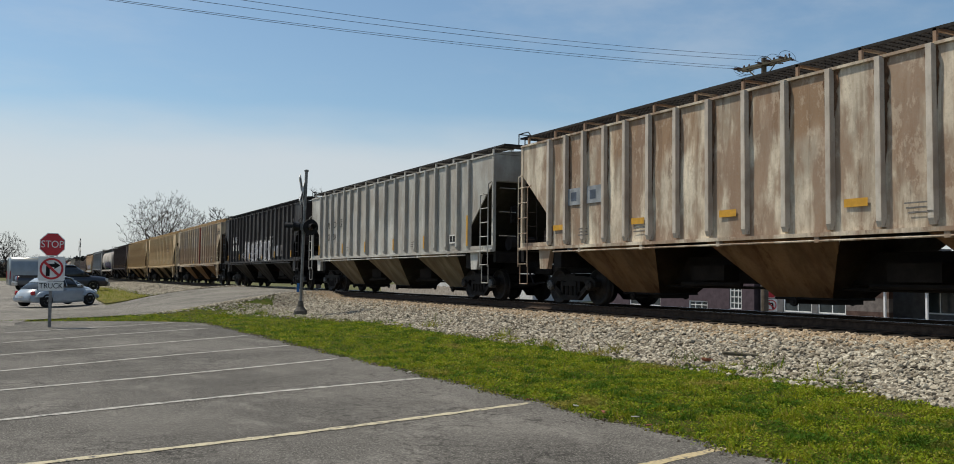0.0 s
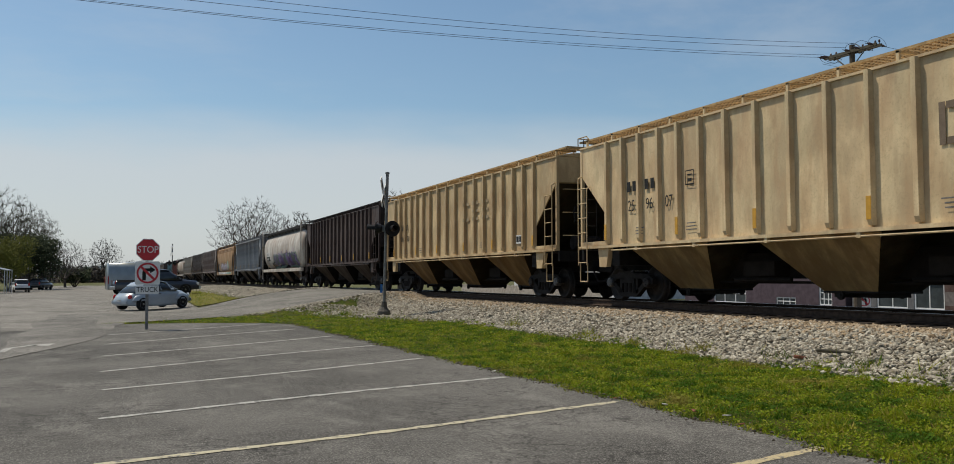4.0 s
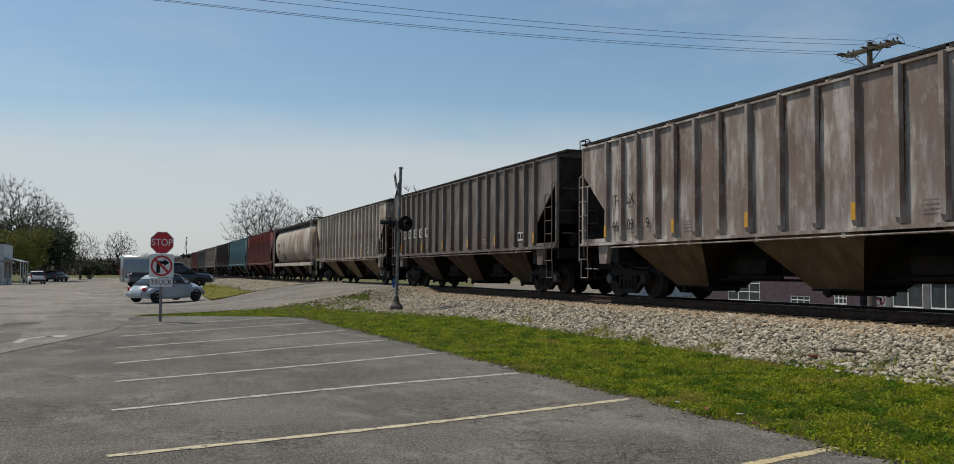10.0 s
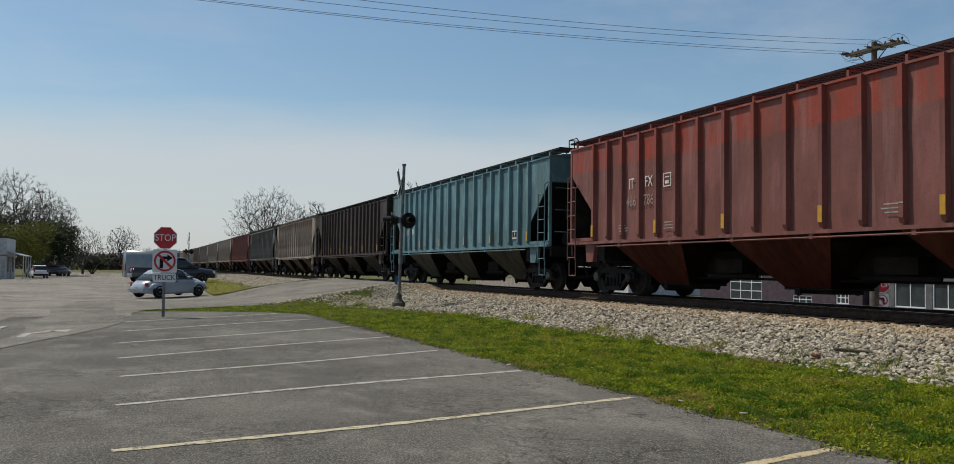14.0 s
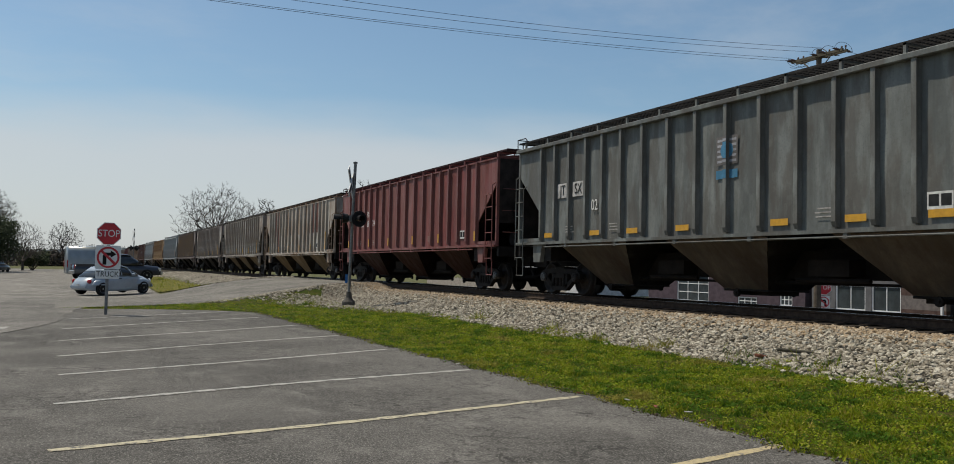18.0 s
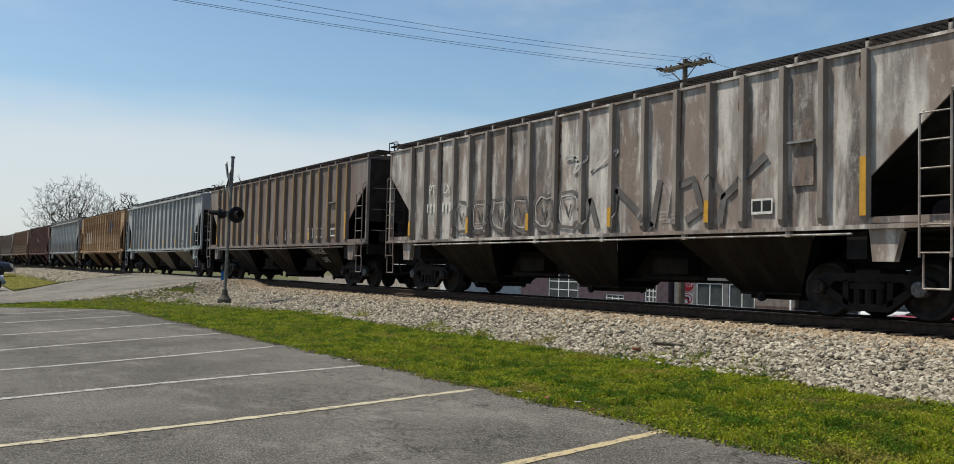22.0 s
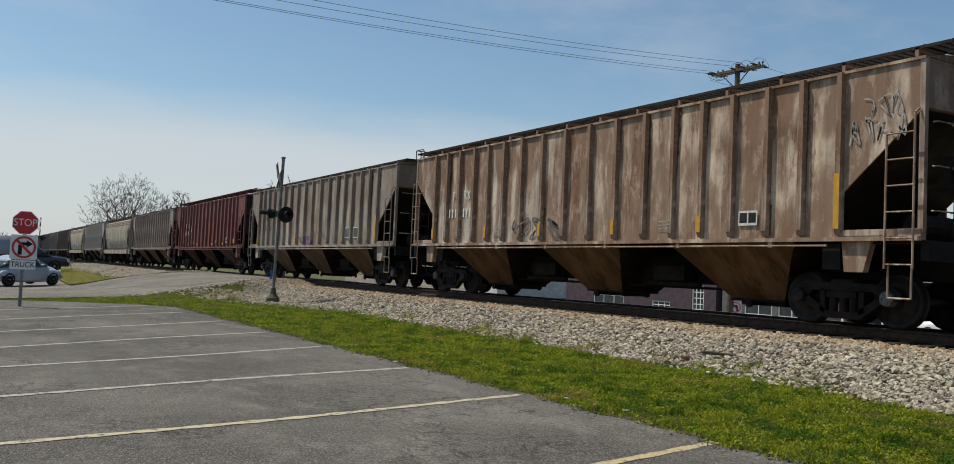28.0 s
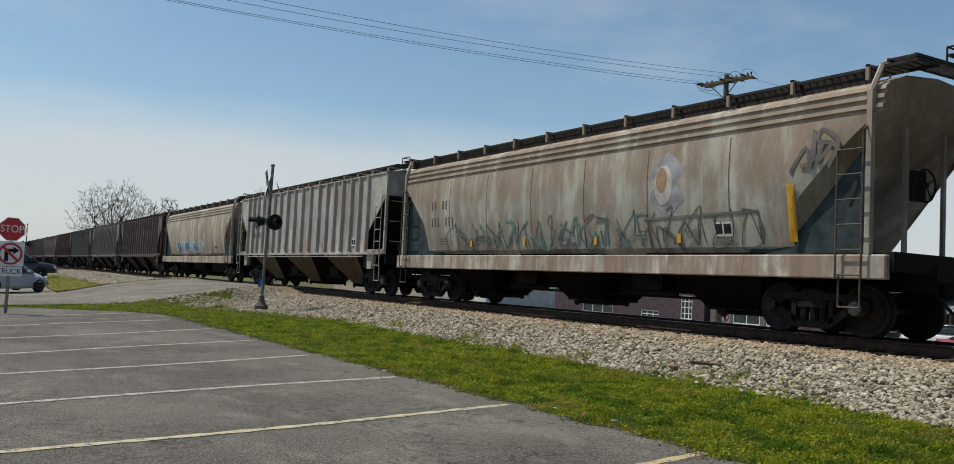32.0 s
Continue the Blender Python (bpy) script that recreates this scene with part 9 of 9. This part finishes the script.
for pts in (((-0.5, 1.62), (-0.75, 2.3)), ((-0.75, 2.3), (-1.0, 1.65)), ((-1.5, 1.6), (-1.6, 2.45)), ((-1.6, 2.45), (-2.7, 1.6)), ((-2.7, 1.6), (-2.9, 2.55)), ((-3.2, 1.75), (-3.3, 2.35), (-3.8, 2.5), (-4.0, 1.9), (-3.6, 1.7)), ((-4.1, 2.6), (-4.55, 2.1)), ((-5.5, 2.8), (-4.55, 2.1), (-4.45, 1.62))):
    stroke(CARS[22], "rib", list(pts), 0.15, M_SPRAY["ash"])
scribble(CARS[22], "rib", 0.4, -1.6, 2.9, 3.3, 2, M_SPRAY["chalk"], 0.06, 12)
for ch, y in zip("RANGE", (0.35, -0.55, -1.45, -2.35, -3.25)):
    w = new("chalk_letter", text_mesh(ch, 0.62, M_SPRAY["faint"] if ch in "RA" else M_SPRAY["chalk"]))
    w.parent = CARS[23]
    w.matrix_local = pose(side_x("rib", 1.86) - 0.008, y, 1.86, 0, 0, -90)
for i, y in enumerate((-4.15, -5.05)):
    for z0, z1 in ((1.72, 1.76), (2.04, 2.08)):
        rect(CARS[23], "rib", y + 0.24, y - 0.24, z0, z1, M_SPRAY["chalk"], "chalk_frame", 0.004)
    for dy in (-0.22, 0.22):
        rect(CARS[23], "rib", y + dy + 0.02, y + dy - 0.02, 1.76, 2.04, M_SPRAY["chalk"], "chalk_frame", 0.004)
for words, z, y in (("RANGE", 1.22, -4.55), ("LIFE", 0.92, -4.75)):
    w = new("chalk_word", text_mesh(words, 0.36, M_SPRAY["chalk"]))
    w.parent = CARS[23]
    f = (1.432 - z) / 1.092
    w.matrix_local = pose(-1.49 + 0.94 * f - 0.035, y, z) @ pose(0, 0, 0, 0, -40.7, 0) @ pose(0, 0, 0, 0, 0, -90)
scribble(CARS[25], "rib", -3.1, -5.0, 1.58, 1.95, 2, M_SPRAY["black"], 0.04, 14)
on_side(CARS[25], "rib", [(-4.5 + 0.47 * math.cos(a), 3.25 + 0.52 * math.sin(a)) for a in [2 * math.pi * j / 18 for j in range(18)]], M_SPRAY["emblem"], "emblem_disc", 0.003)
on_side(CARS[25], "rib", [(-3.5, 2.85), (-3.5, 3.22), (-5.45, 3.62), (-5.45, 3.25)], M_SPRAY["emblem"], "emblem_band", 0.002)
on_side(CARS[26], "rib", [(3.0 + 0.3 * math.cos(a), 2.9 + 0.45 * math.sin(a)) for a in [2 * math.pi * j / 12 for j in range(12)]], M_SPRAY["blue"], "emblem_disc", 0.003)
scribble(CARS[26], "rib", -7.5, -8.8, 3.5, 4.1, 4, M_SPRAY["ash"], 0.03, 15)
scribble(CARS[26], "rib", 2.5, -1.5, 1.7, 2.1, 4, M_SPRAY["ash"], 0.05, 16)
rect(CARS[18], "rib", -0.14, -0.80, 2.95, 3.55, M_SPRAY["ash"], "emblem_square", 0.002)
for i in range(5):
    rect(CARS[18], "rib", -0.18, -0.76, 3.0 + 0.11 * i, 3.05 + 0.11 * i, M_SPRAY["grey"], "emblem_bar", 0.004)
on_side(CARS[18], "rib", [(-0.47 + 0.2 * math.cos(a), 3.25 + 0.18 * math.sin(a)) for a in [2 * math.pi * j / 10 for j in range(10)]], M_SPRAY["blue"], "emblem_disc", 0.006)
rect(CARS[18], "rib", -0.14, -0.80, 2.66, 2.84, M_SPRAY["blue"], "emblem_strip", 0.002)
scribble(CARS[28], "rib", -7.6, -8.6, 3.05, 3.45, 4, M_DIM_WHITE, 0.03, 17)
scribble(CARS[28], "rib", -7.8, -8.6, 3.5, 3.85, 3, M_DIM_WHITE, 0.025, 19)
scribble(CARS[28], "rib", 3.4, 0.6, 1.6, 2.1, 4, M_SPRAY["ash"], 0.06, 18)
scribble(CARS[29], "rib", 1.5, -1.1, 1.58, 1.95, 4, M_SPRAY["plum"], 0.05, 19)
scribble(CARS[29], "rib", -1.6, -2.3, 1.7, 2.5, 1, M_SPRAY["ash"], 0.04, 20)
scribble(CARS[27], "rib", 1.0, -0.8, 2.6, 3.2, 1, M_SPRAY["chalk"], 0.06, 26)
scribble(CARS[32], "flow", 4.2, -3.4, 1.55, 2.25, 13, M_SPRAY["teal"], 0.05, 21)
for pts in (((-3.2, 2.15), (-6.3, 2.2), (-6.35, 1.5)), ((-4.0, 1.6), (-4.4, 2.1), (-4.7, 1.6)), ((-5.2, 2.15), (-5.25, 1.7), (-5.7, 1.62)), ((-3.3, 2.1), (-3.35, 1.55))):
    stroke(CARS[32], "flow", list(pts), 0.05, M_SPRAY["ash"])
scribble(CARS[32], "flow", 5.6, -6.4, 1.55, 2.3, 17, M_SPRAY["ash"], 0.03, 22)
on_side(CARS[32], "flow", [(-3.9, 3.55), (-3.4, 3.2), (-3.4, 2.5), (-3.9, 2.15), (-4.4, 2.5), (-4.4, 3.2)], M_SPRAY["grey"], "emblem_hexagon", 0.003)
on_side(CARS[32], "flow", [(-3.8 + 0.27 * math.cos(a), 2.85 + 0.42 * math.sin(a)) for a in [2 * math.pi * j / 14 for j in range(14)]], M_SPRAY["chalk"], "emblem_disc", 0.006)
on_side(CARS[32], "flow", [(-3.75 + 0.17 * math.cos(a), 2.95 + 0.28 * math.sin(a)) for a in [2 * math.pi * j / 10 for j in range(10)]], M_SPRAY["rust"], "emblem_spot", 0.008)
rect(CARS[32], "flow", -6.95, -7.12, 1.62, 2.65, M_REFLECT, "reflector", 0.004)
scribble(CARS[32], "flow", -7.0, -8.0, 2.9, 3.6, 2, M_SPRAY["ash"], 0.07, 23)
piece(CARS[34], "flow", 4.4, -2.4, 1.6, 2.3, 6, ("blue", "haze"), "white", 24, True, None)
scribble(CARS[13], "tank", 4.6, 2.9, 1.65, 2.2, 3, M_SPRAY["ash"], 0.12, 25)
scribble(CARS[13], "tank", -2.0, -3.4, 3.1, 3.6, 3, M_SPRAY["ash"], 0.025, 27)
scribble(CARS[3], "rib", -7.6, -8.7, 3.5, 3.9, 3, M_SPRAY["black"], 0.06, 28)
for i, low in ((13, 2.63), (14, 2.63), (3, 1.56), (2, 2.63)):
    rect(CARS[20], "rib", RIBS[::-1][i] - 0.07, RIBS[::-1][i + 1] + 0.07, low, EAVE - 0.06, M_SPRAY["maroon"], "rusted_patch", 0.001)
scribble(CARS[20], "rib", 3.3, 2.2, 1.6, 2.0, 3, M_SPRAY["black"], 0.05, 29)
# owner's large letters, drawn as plain blocks
for k, y0, mt in ((5, -1.2, "fade"), (4, -2.75, "umber"), (3, -1.6, "fade")):
    for i in range(3):
        y = y0 - i * 0.9225
        rect(CARS[k], "rib", y - 0.12, y - 0.24, 2.75, 3.45, M_SPRAY[mt], "emblem_bar", 0.003)
        rect(CARS[k], "rib", y - 0.26, y - 0.66, 3.33, 3.45, M_SPRAY[mt], "emblem_bar", 0.003)
        rect(CARS[k], "rib", y - 0.26, y - 0.66, 2.75, 2.87, M_SPRAY[mt], "emblem_bar", 0.003)
        if i:
            rect(CARS[k], "rib", y - 0.26, y - 0.66, 3.04, 3.15, M_SPRAY[mt], "emblem_bar", 0.003)

# ---- scraps on the ground ----
M_SCRAP_RED = plain("rust_red_scrap", (0.20, 0.075, 0.045), 0.7, 0, 0.3, 8)
M_SCRAP_PALE = plain("pale_litter", (0.45, 0.43, 0.37), 0.8, 0, 0.2, 8)


def scrap(name, x, y, l, w, h, turn, mat, label):
    bm = bmesh.new()
    bevel_box(bm, -l / 2, l / 2, -w / 2, w / 2, 0, h, min(l, w, h) * 0.3, 1)
    for v in bm.verts:
        v.co.z += 0.25 * h * math.sin(9 * v.co.x / l)
    ob = link(name, bm, mat)
    ob.matrix_world = pose(x, y, ground_z(x, y) + 0.045, 4, 3, turn)
    tagged(ob, label, "debris")


scrap("scrap_metal", 9.55, 10.35, 0.26, 0.10, 0.05, 25, M_SCRAP_RED, "rust-red scrap lying on the ballast")
scrap("wood_splinter", 10.0, 10.0, 0.75, 0.06, 0.05, -20, M_ARM, "pale splintered wood lying on the ballast")
for i, (x, y) in enumerate(((5.58, 8.1), (5.35, 8.75), (5.7, 7.2), (5.52, 6.75), (5.2, 11.9), (5.6, 7.6))):
    scrap("litter", x, y, 0.055 + 0.015 * (i % 3), 0.04, 0.012, i * 50, M_SCRAP_PALE if i % 2 == 0 else M_SCRAP_RED, "small scrap of litter at the asphalt edge")
weeds = []
for cx, cy, n in ((9.6, 9.25, 160), (9.45, 10.6, 120), (9.3, 12.6, 200), (9.35, 16.5, 200), (9.55, 8.1, 120), (9.2, 14.4, 160), (9.5, 20.5, 160), (7.4, 30.0, 260), (6.2, 29.4, 220)):
    for _ in range(n):
        x, y = cx + rr.gauss(0, 0.16), cy + rr.gauss(0, 0.22)
        weeds.append((x, y, ground_z(x, y) + 0.02))
tagged(blades("weeds", weeds, 0.11, M_BLADES), "small weed tufts growing through the ballast", "weeds", kind="stuff")


def motions():
    """The train rolls by at a steady pace."""
    tilt = math.degrees(math.atan(GRADE))
    first = GAPS[0] - 19.3
    for k, car in enumerate(CARS):
        front = first if k == 0 else GAPS[k - 1]
        y0 = 0.5 * (front + GAPS[k])
        rows = []
        for t in range(0, 33, 4):
            y = y0 - SPEED * t
            rows.append((float(t), pose(TRACK_X, y, rail_z(y) + 0.005, tilt, 0, 0)))
        walk(car, rows)


motions()
